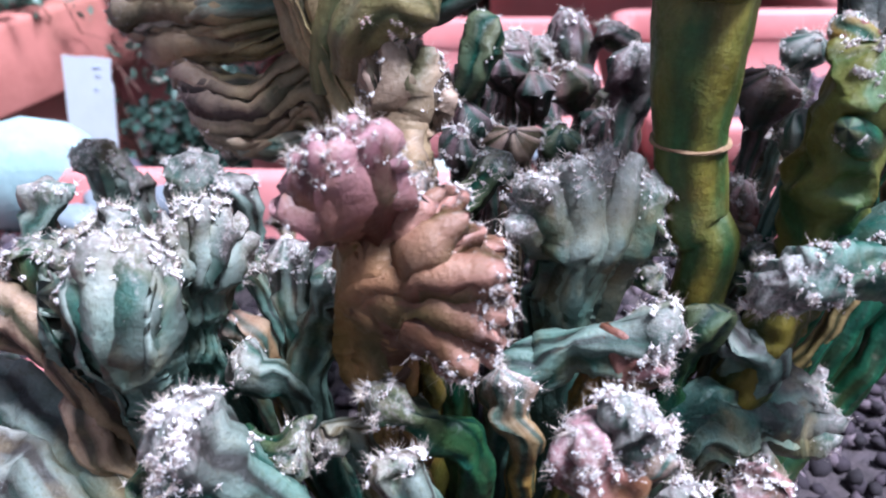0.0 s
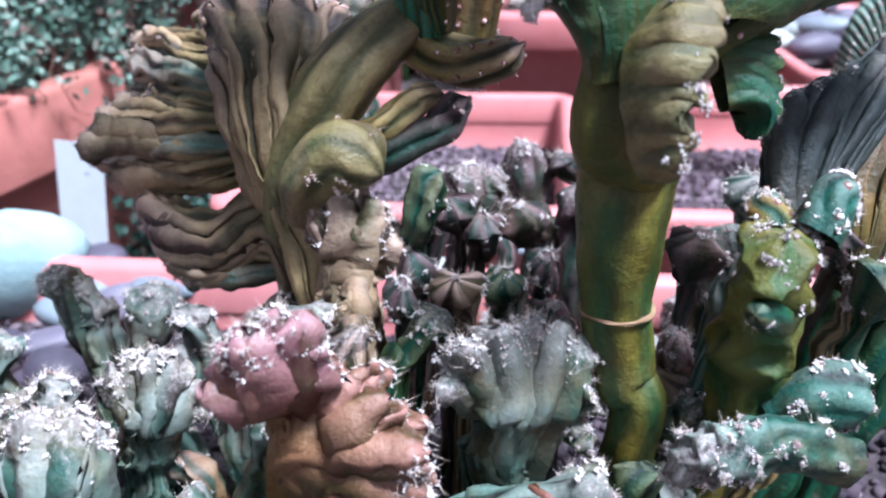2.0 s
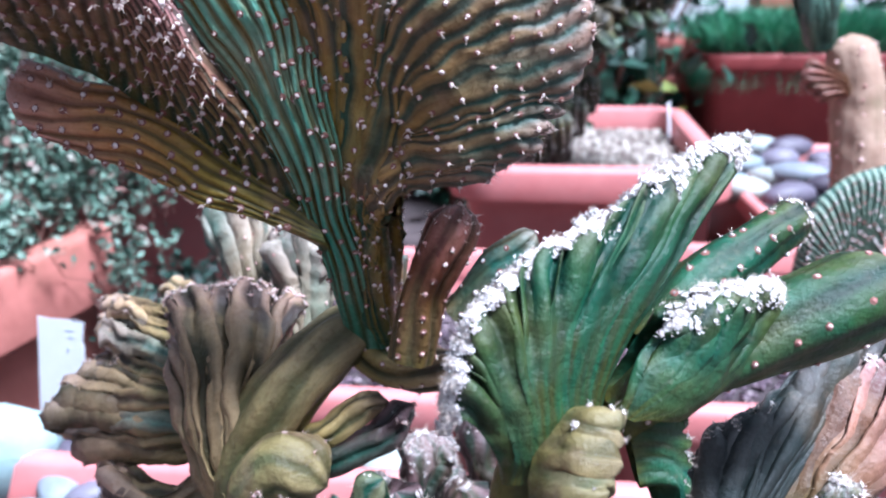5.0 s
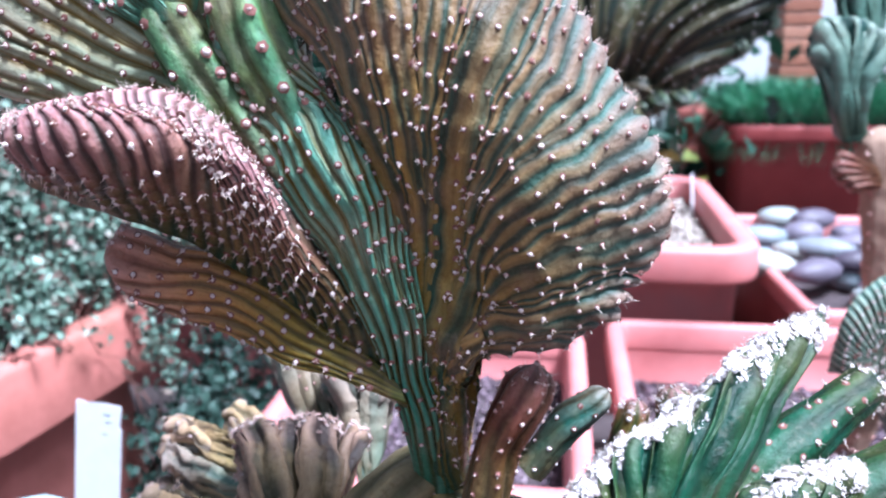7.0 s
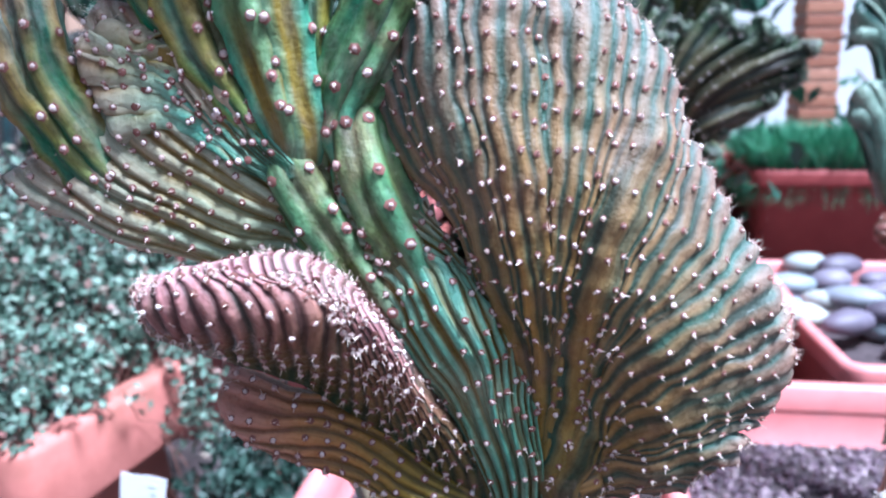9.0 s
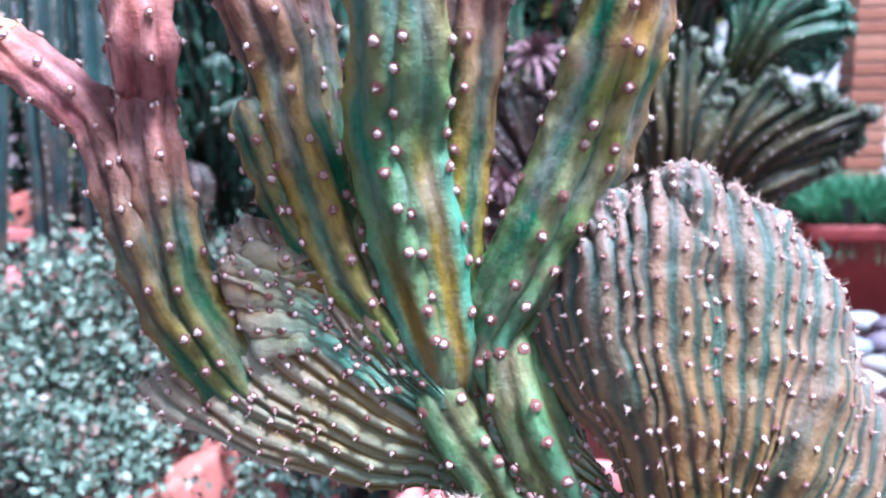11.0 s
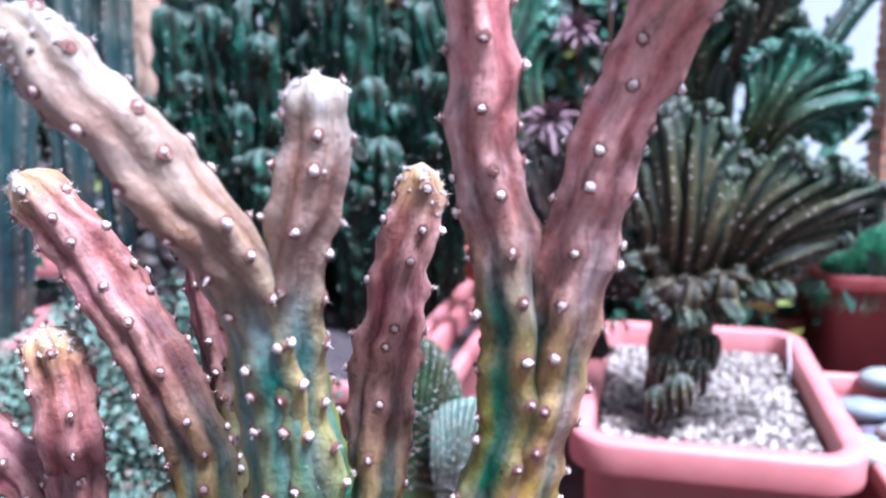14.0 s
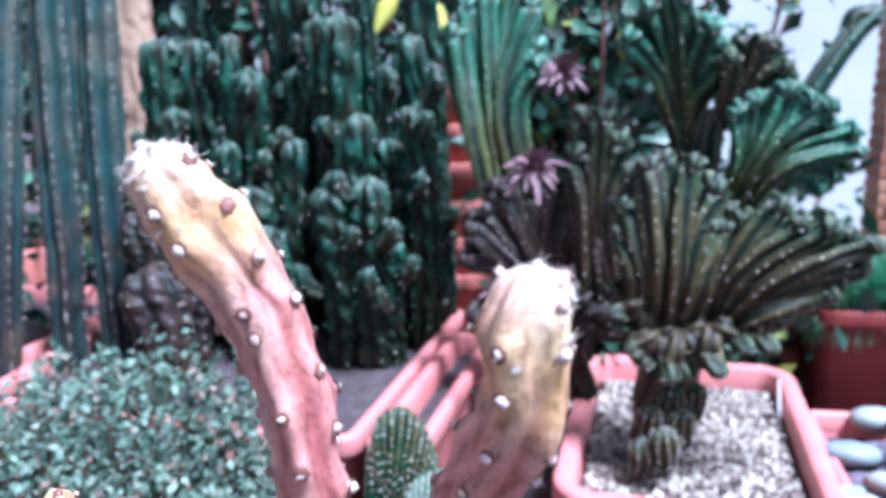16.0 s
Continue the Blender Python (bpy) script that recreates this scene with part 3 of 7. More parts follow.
def stem(name, parent, path, ribs, material, depth=0.12, step=0.012, bud=0.0014, spine=0.0, tip_wool=0, wool=0.002, flat=1.0, seed=0, foot=None, label="",
         bud_material=None, around=None, rings=None, start=0.0, end=1.0, warts=0.0, round_tip=True, gnarl=0.0, tubercle=0.0, reach=0.75, wart=0.0, crust=0.0):
    """A ribbed finger along a path of (x, y, z, radius), with areoles in rows down its ribs and a woolly tip."""
    path = [tuple(p) for p in path]
    if foot is not None:
        x, y, z, r = path[0]
        path.insert(0, (x + 0.35 * (foot[0] - x), y + 0.35 * (foot[1] - y), foot[2], r * 0.75))
    length = sum((Vector(a[:3]) - Vector(b[:3])).length for a, b in zip(path, path[1:]))
    nv = rings or int(np.clip(length / 0.0035, 24, 110))
    na = around or int(np.clip(ribs * 9, 36, 90))
    C = spline(path, nv)
    P, R = C[:, :3] + wobble(C[:, :3], 0.07, 0.002, seed), np.maximum(C[:, 3], 0.001)
    D = unit(np.gradient(P, axis=0))
    X = np.zeros_like(P)
    x = np.cross(D[0], [0.3, -0.9, 0.2])
    for i in range(nv):
        x = x - D[i] * (x @ D[i])
        x = x / np.linalg.norm(x)
        X[i] = x
    Y = np.cross(D, X)
    if round_tip:
        run = np.cumsum(np.linalg.norm(np.diff(P, axis=0, prepend=P[:1]), axis=1))
        left = (run[-1] - run) / (R[-1] * 1.05)
        R = R * np.sqrt(np.clip(1 - np.clip(1 - left, 0, 1) ** 2, 0.003, 1))
    th = np.linspace(0, 2 * np.pi, na, endpoint=False)[None]
    v = np.linspace(0, 1, nv)[:, None]
    r = ridge_wave(th / (2 * np.pi) * ribs + 0.25 * np.sin(5 * v + seed))
    rad = R[:, None] * (1 - depth * (1 - r))
    if warts:
        rad = rad * (1 + warts * (np.sin(th * 5 + 31 * v + seed) * np.sin(th * 3 - 23 * v) + 0.6 * np.sin(th * 9 + 47 * v)))
    S = P[:, None] + X[:, None] * (rad * np.cos(th))[..., None] + Y[:, None] * (rad * flat * np.sin(th))[..., None]
    S = S + wobble(S, 0.02, 0.0007, seed + 1)
    if gnarl:
        S = S + (wobble(S, 0.024, gnarl, seed + 4) + wobble(S, 0.010, gnarl * 0.5, seed + 6) + wobble(S, 0.005, gnarl * 0.22, seed + 8)) * (v * (R / R.max())[:, None])[..., None]
    if tip_wool:
        rt = np.random.default_rng(seed + 71)
        n = int(2.2 * tip_wool)
        run = np.cumsum(np.linalg.norm(np.gradient(P, axis=0), axis=1))
        back = np.abs(rt.normal(size=3 * n)) * R.max() * reach
        tip_i = np.clip(np.searchsorted(run, run[-1] - back), 0, nv - 1)
        tip_j = rt.integers(0, na, 3 * n)
        pick = (rt.uniform(size=3 * n) < r[tip_i, tip_j] ** 2) & (rt.uniform(size=3 * n) < 0.25 + rad[tip_i, tip_j] / R.max())
        tip_i, tip_j = tip_i[pick][:n], tip_j[pick][:n]
        if tubercle and len(tip_i):
            lumps = max(6, len(tip_i) // 7)
            li, lj = tip_i[:lumps].copy(), tip_j[:lumps].copy()
            low = max(0, li.min() - 6)
            S[low:] = S[low:] + unit(S[low:] - P[low:, None]) * swell(S[low:], S[li, lj], tubercle)
            which = rt.integers(0, len(li), len(tip_i))
            tip_i = np.clip(li[which] + np.round(rt.normal(size=len(which)) * 1.1).astype(int), 0, nv - 1)
            tip_j = (lj[which] + np.round(rt.normal(size=len(which)) * 0.7).astype(int)) % na
    rg = np.random.default_rng(seed + 70)
    si, sj = np.zeros(0, int), np.zeros(0, int)
    run = np.cumsum(np.linalg.norm(np.gradient(P, axis=0), axis=1))
    if step:
        for q in range(int(ribs)):
            at = np.arange(step * rg.uniform(0.2, 1.2), run[-1] * 0.99, step)
            at = at + rg.normal(size=len(at)) * step * 0.15
            ii = np.clip(np.searchsorted(run, at), 0, nv - 1)
            ang = (q + 0.5 - 0.25 * np.sin(5 * v[ii, 0] + seed)) / ribs
            si, sj = np.append(si, ii), np.append(sj, np.round(ang * na).astype(int) % na)
    O = unit(S - P[:, None])
    if wart and len(si):
        S = S + unit(O + 0.35 * D[:, None]) * swell(S, S[si, sj], wart, 0.0034) * np.clip(R / R.max(), 0, 1)[:, None, None]
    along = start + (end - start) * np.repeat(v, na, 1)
    tip = S[-1].mean(0)
    verts = np.vstack([S.reshape(-1, 3), tip])
    k = np.arange(na)
    capf = np.stack([(nv - 1) * na + k, (nv - 1) * na + (k + 1) % na, np.full(na, nv * na)], 1)
    shade = np.random.default_rng(seed + 90).uniform(0, 1, ribs)
    tones = shade[np.floor(th / (2 * np.pi) * ribs + 0.25 * np.sin(5 * v + seed)).astype(int) % ribs]
    turn = np.repeat(th / (2 * np.pi) * ribs, nv, 0)
    run_m = np.repeat(v * length, na, 1)
    attrs = {"along": np.append(along.ravel(), end), "ridge": np.append(r.ravel(), 1), "turn": np.append(turn.ravel(), 0), "run": np.append(run_m.ravel(), length), "tone": np.append(tones.ravel(), 0.3),
             "crust": np.append(np.repeat(crust * np.exp(-((run[-1] - run) / (R.max() * (0.6 + reach) * 1.2)) ** 2), na), crust)}
    ob = part(name, make_mesh(name, verts, [grid_faces(nv, na, True), capf], material, attrs=attrs), parent, label)
    if step:
        ps, ns = S[si, sj], O[si, sj]
        scatter("areole_cover", ps, ns, bud * rg.uniform(0.7, 1.2, len(ps)), AREOLE if wart else bud_material or WOOL, ob, flat=0.9, template=CHIP if bud > 0.00235 else None, seed=seed)
        if bud < 0.00235:
            scatter("areole_base", ps, ns, bud * 1.45, SCAB, ob, flat=0.4, lump=0.15, template=DISC, seed=seed + 9)
        if spine:
            bristles(ps, ns, spine, ob, seed=seed)
    if tip_wool:
        q, nn = S[tip_i, tip_j], unit(O[tip_i, tip_j] + 0.6 * D[tip_i])
        keep = wobble(q, 0.018, 1, seed)[:, 0] > -0.35
        tufts(q[keep], nn[keep], wool, ob, bud_material or WOOL, seed=seed + 1, spine=max(spine, 0.004))
    return ob

# ---- setting: ground, back wall, planters ----
TERRACOTTA = plain("terracotta_plastic", (0.52, 0.17, 0.165), (0.60, 0.225, 0.215), 14, rough=0.5, relief=0.12, dist=0.002, stain=(0.46, 0.20, 0.20))
OLD_CLAY = plain("weathered_clay", (0.36, 0.125, 0.10), (0.46, 0.17, 0.14), 18, rough=0.75, relief=0.35, dist=0.003, stain=(0.27, 0.11, 0.08))
RED_CLAY = plain("red_painted_clay", (0.22, 0.035, 0.035), (0.29, 0.055, 0.05), 9, rough=0.6, relief=0.2, stain=(0.25, 0.07, 0.06))
EARTH = plain("dark_earth", (0.035, 0.028, 0.03), (0.10, 0.075, 0.08), 60, rough=0.95, relief=0.8, dist=0.01, stain=(0.12, 0.095, 0.11))
PAVING = plain("dusty_ground", (0.05, 0.038, 0.04), (0.11, 0.085, 0.085), 6, rough=0.9, relief=0.5, dist=0.008, stain=(0.035, 0.03, 0.028))
PLASTER = plain("pale_plaster", (0.66, 0.70, 0.74), (0.74, 0.76, 0.78), 3, rough=0.85, relief=0.2, stain=(0.55, 0.60, 0.64))
GRAVEL = per_piece("grey_gravel", [(0, (0.045, 0.032, 0.042)), (0.4, (0.11, 0.075, 0.10)), (0.8, (0.20, 0.15, 0.175)), (1, (0.32, 0.26, 0.27))], rough=0.8, scale=120)
# purplish gravel, darkened further to paint the shade between the stems
DARK_GRAVEL = per_piece("dark_shaded_gravel", [(0, (0.012, 0.008, 0.010)), (0.5, (0.030, 0.020, 0.027)), (0.85, (0.065, 0.045, 0.055)), (1, (0.16, 0.12, 0.13))], rough=0.85, scale=120)
WHITE_GRAVEL = per_piece("white_gravel", [(0, (0.06, 0.042, 0.038)), (0.3, (0.19, 0.145, 0.125)), (0.75, (0.38, 0.335, 0.29)), (1, (0.58, 0.53, 0.47))], rough=0.75, scale=120)
PEBBLE = per_piece("river_pebble", [(0, (0.06, 0.05, 0.07)), (0.4, (0.15, 0.13, 0.17)), (0.75, (0.20, 0.25, 0.27)), (1, (0.42, 0.43, 0.38))], rough=0.55, scale=35, by_object=True, relief=0.15)


def disc_ground():
    n, rings = 72, [0, 1.5, 3, 6, 12, 30, 80, 250, 700]
    v, f = [(0, 0, 0)], []
    for r in rings[1:]:
        for k in range(n):
            a = 2 * math.pi * k / n
            v.append((r * math.cos(a), 1 + r * math.sin(a), 0.006 * math.sin(5 * a + r)))
    tris = [(0, 1 + k, 1 + (k + 1) % n) for k in range(n)]
    quads = [(1 + i * n + k, 1 + (i + 1) * n + k, 1 + (i + 1) * n + (k + 1) % n, 1 + i * n + (k + 1) % n) for i in range(len(rings) - 2) for k in range(n)]
    return tagged(new("ground", make_mesh("ground", np.array(v), [np.array(tris), np.array(quads)], PAVING)), "dusty beaten earth ground of a garden", "ground", kind="structure")


disc_ground()


def back_wall():
    bm = bmesh.new()
    bmesh.ops.create_cube(bm, size=1)
    bmesh.ops.scale(bm, vec=(9, 0.2, 3.4), verts=bm.verts)
    bmesh.ops.bevel(bm, geom=bm.edges[:], offset=0.01, segments=2, affect="EDGES")
    ob = new("wall_back", from_bm("wall_back", bm, PLASTER))
    ob.location = (1.5, 5.2, 1.7)
    return tagged(ob, "pale plastered garden wall behind the plants", "wall", kind="structure")


back_wall()


def rounded_rect(lx, ly, radius, seg=7):
    out = []
    for cx, cy, a0 in ((lx / 2, ly / 2, 0), (-lx / 2, ly / 2, 90), (-lx / 2, -ly / 2, 180), (lx / 2, -ly / 2, 270)):
        sx, sy = (1 if cx > 0 else -1), (1 if cy > 0 else -1)
        for k in range(seg + 1):
            a = radians(a0 + 90 * k / seg)
            out.append((cx - sx * radius + radius * math.cos(a), cy - sy * radius + radius * math.sin(a)))
    return np.array(out)


def planter(a, b, deep, height, material, label, rim=0.032, lip=0.05, corner=0.05, wall=0.012, fill=0.06, base=0.0, taper=0.86, soil=None, group="garden planters"):
    """A moulded planter. a and b: the ends of one rim edge, seen from outside along x; it reaches deep metres to the left of the way from a to b."""
    a, b = Vector(a[:2]), Vector(b[:2])
    way = (b - a).normalized()
    nrm = Vector((-way.y, way.x))
    mid = (a + b) / 2 + nrm * deep / 2
    L, W, turn = (b - a).length, deep, math.atan2(way.y, way.x)
    ob = thing("planter", label, "planter", group, (mid.x, mid.y, base))
    ob.rotation_euler = (0, 0, turn)
    h = height
    body_p = [(taper, 0.0, 0.0), (taper + 0.01, 0.0, 0.012), (0.995, -rim * 0.62, h - lip), (1, -rim * 0.6, h - lip + 0.002)]
    rim_p = [(-rim * 0.6, h - lip), (-0.002, h - lip - 0.002), (0.0, h - lip + 0.006), (0.0, h - 0.012), (-0.004, h - 0.003), (-0.012, h), (-rim + 0.008, h), (-rim, h - 0.008), (-rim - 0.004, h - lip)]
    loops = []
    for s, off, z in body_p:
        loops.append((rounded_rect(L * s + 2 * off, W * s + 2 * off, corner), z))
    bottom = h - fill - 0.05
    inner = [(-rim - 0.002, h - lip), (-rim - 0.012, bottom)]

    def tube(profile, name, mat, close):
        rings = []
        for lp, z in profile:
            rings.append(np.column_stack([lp, np.full(len(lp), z)]))
        n = len(rings[0])
        f = grid_faces(len(rings), n, True)
        v = np.vstack(rings)
        groups = [f]
        if close:
            v = np.vstack([v, v[-n:].mean(0)])
            k = np.arange(n)
            groups.append(np.stack([len(v) - 1 - n + k, len(v) - 1 - n + (k + 1) % n, np.full(n, len(v) - 1)], 1))
        return make_mesh(name, v, groups, mat)
    part("body", tube(loops, "body", material, False), ob)
    part("rim", tube([(rounded_rect(L + 2 * o, W + 2 * o, max(0.012, corner + o)), z) for o, z in rim_p], "rim", material, False), ob)
    part("lining", tube([(rounded_rect(L + 2 * o, W + 2 * o, max(0.012, corner + o)), z) for o, z in inner], "lining", material, True), ob)
    bed = rounded_rect(L - 2 * rim - 0.012, W - 2 * rim - 0.012, max(0.012, corner - rim))
    rings, cnt = [], 8
    for k in range(cnt + 1):
        s = 1 - k / cnt * 0.98
        p = bed * s
        z = h - fill + 0.006 * np.sin(p[:, 0] * 31 + k) * np.cos(p[:, 1] * 27) * (k > 0)
        rings.append(np.column_stack([p, z]))
    fill_ob = new("soil_bed", make_mesh("soil_bed", np.vstack(rings), grid_faces(cnt + 1, len(bed), True), soil or EARTH))
    fill_ob.location, fill_ob.rotation_euler = ob.location, ob.rotation_euler
    tagged(fill_ob, "dark gritty soil filling a planter", "soil", kind="stuff")
    return ob, L - 2 * rim - 0.03, W - 2 * rim - 0.03, h - fill


STONE, STONE_F = ball(2)


def gravel_bed(pl, material, count, size, label, seed=0, template=None):
    """Loose gravel on a planter's soil, as one sheet of small stones."""
    ob, L, W, z = pl
    r = np.random.default_rng(seed)
    x, y = r.uniform(-0.5, 0.5, count) * L, r.uniform(-0.5, 0.5, count) * W
    pos = np.column_stack([x, y, z + r.uniform(0, size * 0.8, count)])
    up = np.column_stack([r.normal(size=count) * 0.5, r.normal(size=count) * 0.5, np.ones(count)])
    bed = scatter("gravel", pos, up, size * r.uniform(0.5, 1.2, count), material, None, flat=0.65, lump=0.3, template=template, seed=seed)
    bed.location, bed.rotation_euler = ob.location, ob.rotation_euler
    return tagged(bed, label, "gravel")


def pebble(at, size, label, flat=0.6, turn=0.0, seed=0, material=None, name="pebble", group="river pebbles"):
    v = STONE * (1 + 0.0 * STONE) + wobble(STONE, 1.6, 0.12, seed)
    v = v * np.array([size[0], size[1], size[2] if len(size) > 2 else size[1] * flat])
    ob = new(name, make_mesh(name, v, STONE_F, material or PEBBLE))
    ob.location, ob.rotation_euler = at, (0, 0, radians(turn))
    return tagged(ob, label, "stone", group)


tub = planter(*[(0.532, 0.76, 0.3), (-0.546, 0.874, 0.3)], 0.98, 0.3, TERRACOTTA, "wide pink terracotta-coloured trough holding the crested cactus, stones and pebbles", fill=0.07, corner=0.09)
gravel_bed(tub, DARK_GRAVEL, 6500, 0.008, "dark purplish gravel round the crested cactus, darkened for the shade between stems", seed=1)
box_b = planter((-0.3, 1.0), (0.195, 0.947), 0.62, 0.3, TERRACOTTA, "pink terracotta-coloured planter with purplish gravel", fill=0.1)
gravel_bed(box_b, GRAVEL, 1700, 0.008, "purplish grey gravel in a planter", seed=2, template=CHIP)
box_c = planter((0.235, 0.942), (0.99, 0.86), 0.69, 0.3, TERRACOTTA, "wide pink planter with grey gravel", fill=0.12)
gravel_bed(box_c, GRAVEL, 2400, 0.009, "purplish grey gravel in a wide planter", seed=3, template=CHIP)
box_g = planter((0.045, 1.775), (0.655, 1.70), 0.93, 0.415, TERRACOTTA, "rounded pink planter of white gravel holding a large crested cactus", rim=0.05, lip=0.075, fill=0.07, corner=0.11)
gravel_bed(box_g, WHITE_GRAVEL, 4200, 0.011, "coarse white and cream gravel in a planter", seed=4, template=CHIP)
planter((0.715, 1.63), (1.55, 1.57), 0.93, 0.31, TERRACOTTA, "terracotta-coloured planter filled with river pebbles", fill=0.07, rim=0.03)
box_r = planter((0.86, 2.72), (1.5, 2.66), 0.45, 0.56, RED_CLAY, "dark red square planter full of green grassy plants", rim=0.03, taper=0.9, fill=0.03)
planter((-0.625, 1.055), (-0.525, 1.44), 0.95, 0.4, OLD_CLAY, "weathered clay trough holding a small-leaved bush", fill=0.05, rim=0.05, lip=0.125, corner=0.04, taper=0.97)
planter(*[(-1.392, 1.783, 0.5), (-1.367, 3.029, 0.5)], 0.8, 0.5, TERRACOTTA, "pink planter holding tall blue columnar cacti", fill=0.06)
planter(*[(-0.38, 1.822, 0.5), (-0.23, 2.861, 0.5)], 1.2, 0.5, TERRACOTTA, "pink planter crowded with dark green monstrose cacti", fill=0.06)
planter(*[(-0.223, 1.783, 0.5), (-0.109, 2.598, 0.5)], 0.14, 0.5, TERRACOTTA, "narrow pink planter beside the gravel planter", fill=0.06)

# ---- the crested cactus in the tub ----
plant = thing("crested_cactus", "large monstrose cactus with crested fans and pink-tipped fingers", "cactus")
plant_base = (0.0, 0.38, 0.225)



G0 = plant_base

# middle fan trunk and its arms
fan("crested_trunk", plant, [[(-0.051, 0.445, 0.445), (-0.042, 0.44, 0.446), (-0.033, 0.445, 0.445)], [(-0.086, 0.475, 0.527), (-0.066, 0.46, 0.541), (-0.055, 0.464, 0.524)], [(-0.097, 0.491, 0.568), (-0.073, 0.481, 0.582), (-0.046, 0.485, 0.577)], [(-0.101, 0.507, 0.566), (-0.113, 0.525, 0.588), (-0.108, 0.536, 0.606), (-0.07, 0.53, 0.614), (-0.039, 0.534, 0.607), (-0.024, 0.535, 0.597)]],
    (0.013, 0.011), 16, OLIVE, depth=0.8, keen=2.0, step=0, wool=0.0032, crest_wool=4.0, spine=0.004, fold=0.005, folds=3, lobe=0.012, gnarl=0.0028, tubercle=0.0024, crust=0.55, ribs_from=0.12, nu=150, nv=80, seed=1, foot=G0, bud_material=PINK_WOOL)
stem("arm", plant, [(-0.063, 0.461, 0.488, 0.015), (-0.055, 0.464, 0.524, 0.021), (-0.033, 0.466, 0.57, 0.021), (-0.012, 0.476, 0.593, 0.019), (0.01, 0.489, 0.601, 0.018), (0.024, 0.49, 0.588, 0.016)], 6, TAN, depth=0.12, step=0, gnarl=0.0014, seed=2, start=0.3, end=1.0, round_tip=False)
stem("arm", plant, [(0.007, 0.493, 0.596, 0.017), (0.034, 0.479, 0.585, 0.016), (0.057, 0.464, 0.586, 0.013), (0.07, 0.461, 0.592, 0.008)], 6, OLIVE, depth=0.25, step=0.011, bud=0.0012, spine=0.004, seed=3, bud_material=PINK_WOOL)
stem("round_lobe", plant, [(-0.052, 0.446, 0.50, 0.012), (-0.044, 0.440, 0.525, 0.017), (-0.023, 0.436, 0.537, 0.0205), (-0.004, 0.432, 0.528, 0.017)], 7, TAN, depth=0.07, step=0, gnarl=0.002, tubercle=0.0024, tip_wool=70, wool=0.0024, crust=0.5, reach=1.1, spine=0.006, start=0.3, end=0.75, seed=4, bud_material=PINK_WOOL)
stem("side_lobe", plant, [(-0.027, 0.462, 0.541, 0.010), (-0.012, 0.457, 0.549, 0.0105), (0.006, 0.457, 0.561, 0.0095), (0.028, 0.46, 0.568, 0.008)], 5, OLIVE, depth=0.3, step=0, gnarl=0.003, tip_wool=20, wool=0.0018, crust=0.5, spine=0.004, seed=5, bud_material=PINK_WOOL)
stem("side_lobe", plant, [(-0.022, 0.46, 0.534, 0.010), (-0.003, 0.453, 0.538, 0.010), (0.022, 0.453, 0.548, 0.010), (0.043, 0.464, 0.563, 0.010)], 5, MAROON, depth=0.3, step=0, gnarl=0.003, tip_wool=50, wool=0.002, crust=0.7, tubercle=0.002, spine=0.004, seed=6, bud_material=PINK_WOOL)
stem("teal_knob", plant, [(0.008, 0.44, 0.47, 0.008), (0.012, 0.434, 0.498, 0.011), (0.016, 0.436, 0.518, 0.013), (0.028, 0.44, 0.53, 0.011)], 5, GREEN, depth=0.2, step=0, gnarl=0.003, tip_wool=30, wool=0.0018, crust=0.4, tubercle=0.0018, spine=0.004, seed=64, start=0.4, foot=G0)
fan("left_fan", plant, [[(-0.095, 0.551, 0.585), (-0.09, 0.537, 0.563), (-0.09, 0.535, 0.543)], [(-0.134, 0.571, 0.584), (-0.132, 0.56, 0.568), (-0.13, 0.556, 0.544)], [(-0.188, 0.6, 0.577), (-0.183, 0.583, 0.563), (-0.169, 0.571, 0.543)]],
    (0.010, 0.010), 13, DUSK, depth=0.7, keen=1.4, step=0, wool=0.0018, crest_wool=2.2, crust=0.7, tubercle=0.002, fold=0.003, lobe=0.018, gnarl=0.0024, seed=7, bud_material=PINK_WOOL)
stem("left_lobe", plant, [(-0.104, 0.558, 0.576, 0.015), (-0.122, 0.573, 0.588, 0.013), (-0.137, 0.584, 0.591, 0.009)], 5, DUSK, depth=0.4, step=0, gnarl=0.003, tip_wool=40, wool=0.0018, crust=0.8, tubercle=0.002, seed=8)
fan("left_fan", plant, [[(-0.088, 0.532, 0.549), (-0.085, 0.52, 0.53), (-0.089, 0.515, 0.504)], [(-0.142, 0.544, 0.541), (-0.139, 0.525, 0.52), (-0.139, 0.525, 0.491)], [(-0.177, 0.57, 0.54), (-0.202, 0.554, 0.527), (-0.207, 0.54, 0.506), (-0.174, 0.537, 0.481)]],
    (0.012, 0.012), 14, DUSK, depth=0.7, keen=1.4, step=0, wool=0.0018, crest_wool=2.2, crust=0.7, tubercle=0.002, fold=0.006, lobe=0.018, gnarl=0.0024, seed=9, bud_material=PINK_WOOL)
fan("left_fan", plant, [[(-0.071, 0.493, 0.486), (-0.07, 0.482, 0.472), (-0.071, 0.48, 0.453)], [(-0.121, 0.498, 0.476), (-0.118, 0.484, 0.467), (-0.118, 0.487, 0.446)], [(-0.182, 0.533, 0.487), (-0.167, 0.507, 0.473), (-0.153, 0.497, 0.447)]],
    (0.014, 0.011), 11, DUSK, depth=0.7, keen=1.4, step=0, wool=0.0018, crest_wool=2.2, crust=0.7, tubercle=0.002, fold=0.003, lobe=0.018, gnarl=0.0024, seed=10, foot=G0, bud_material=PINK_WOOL)
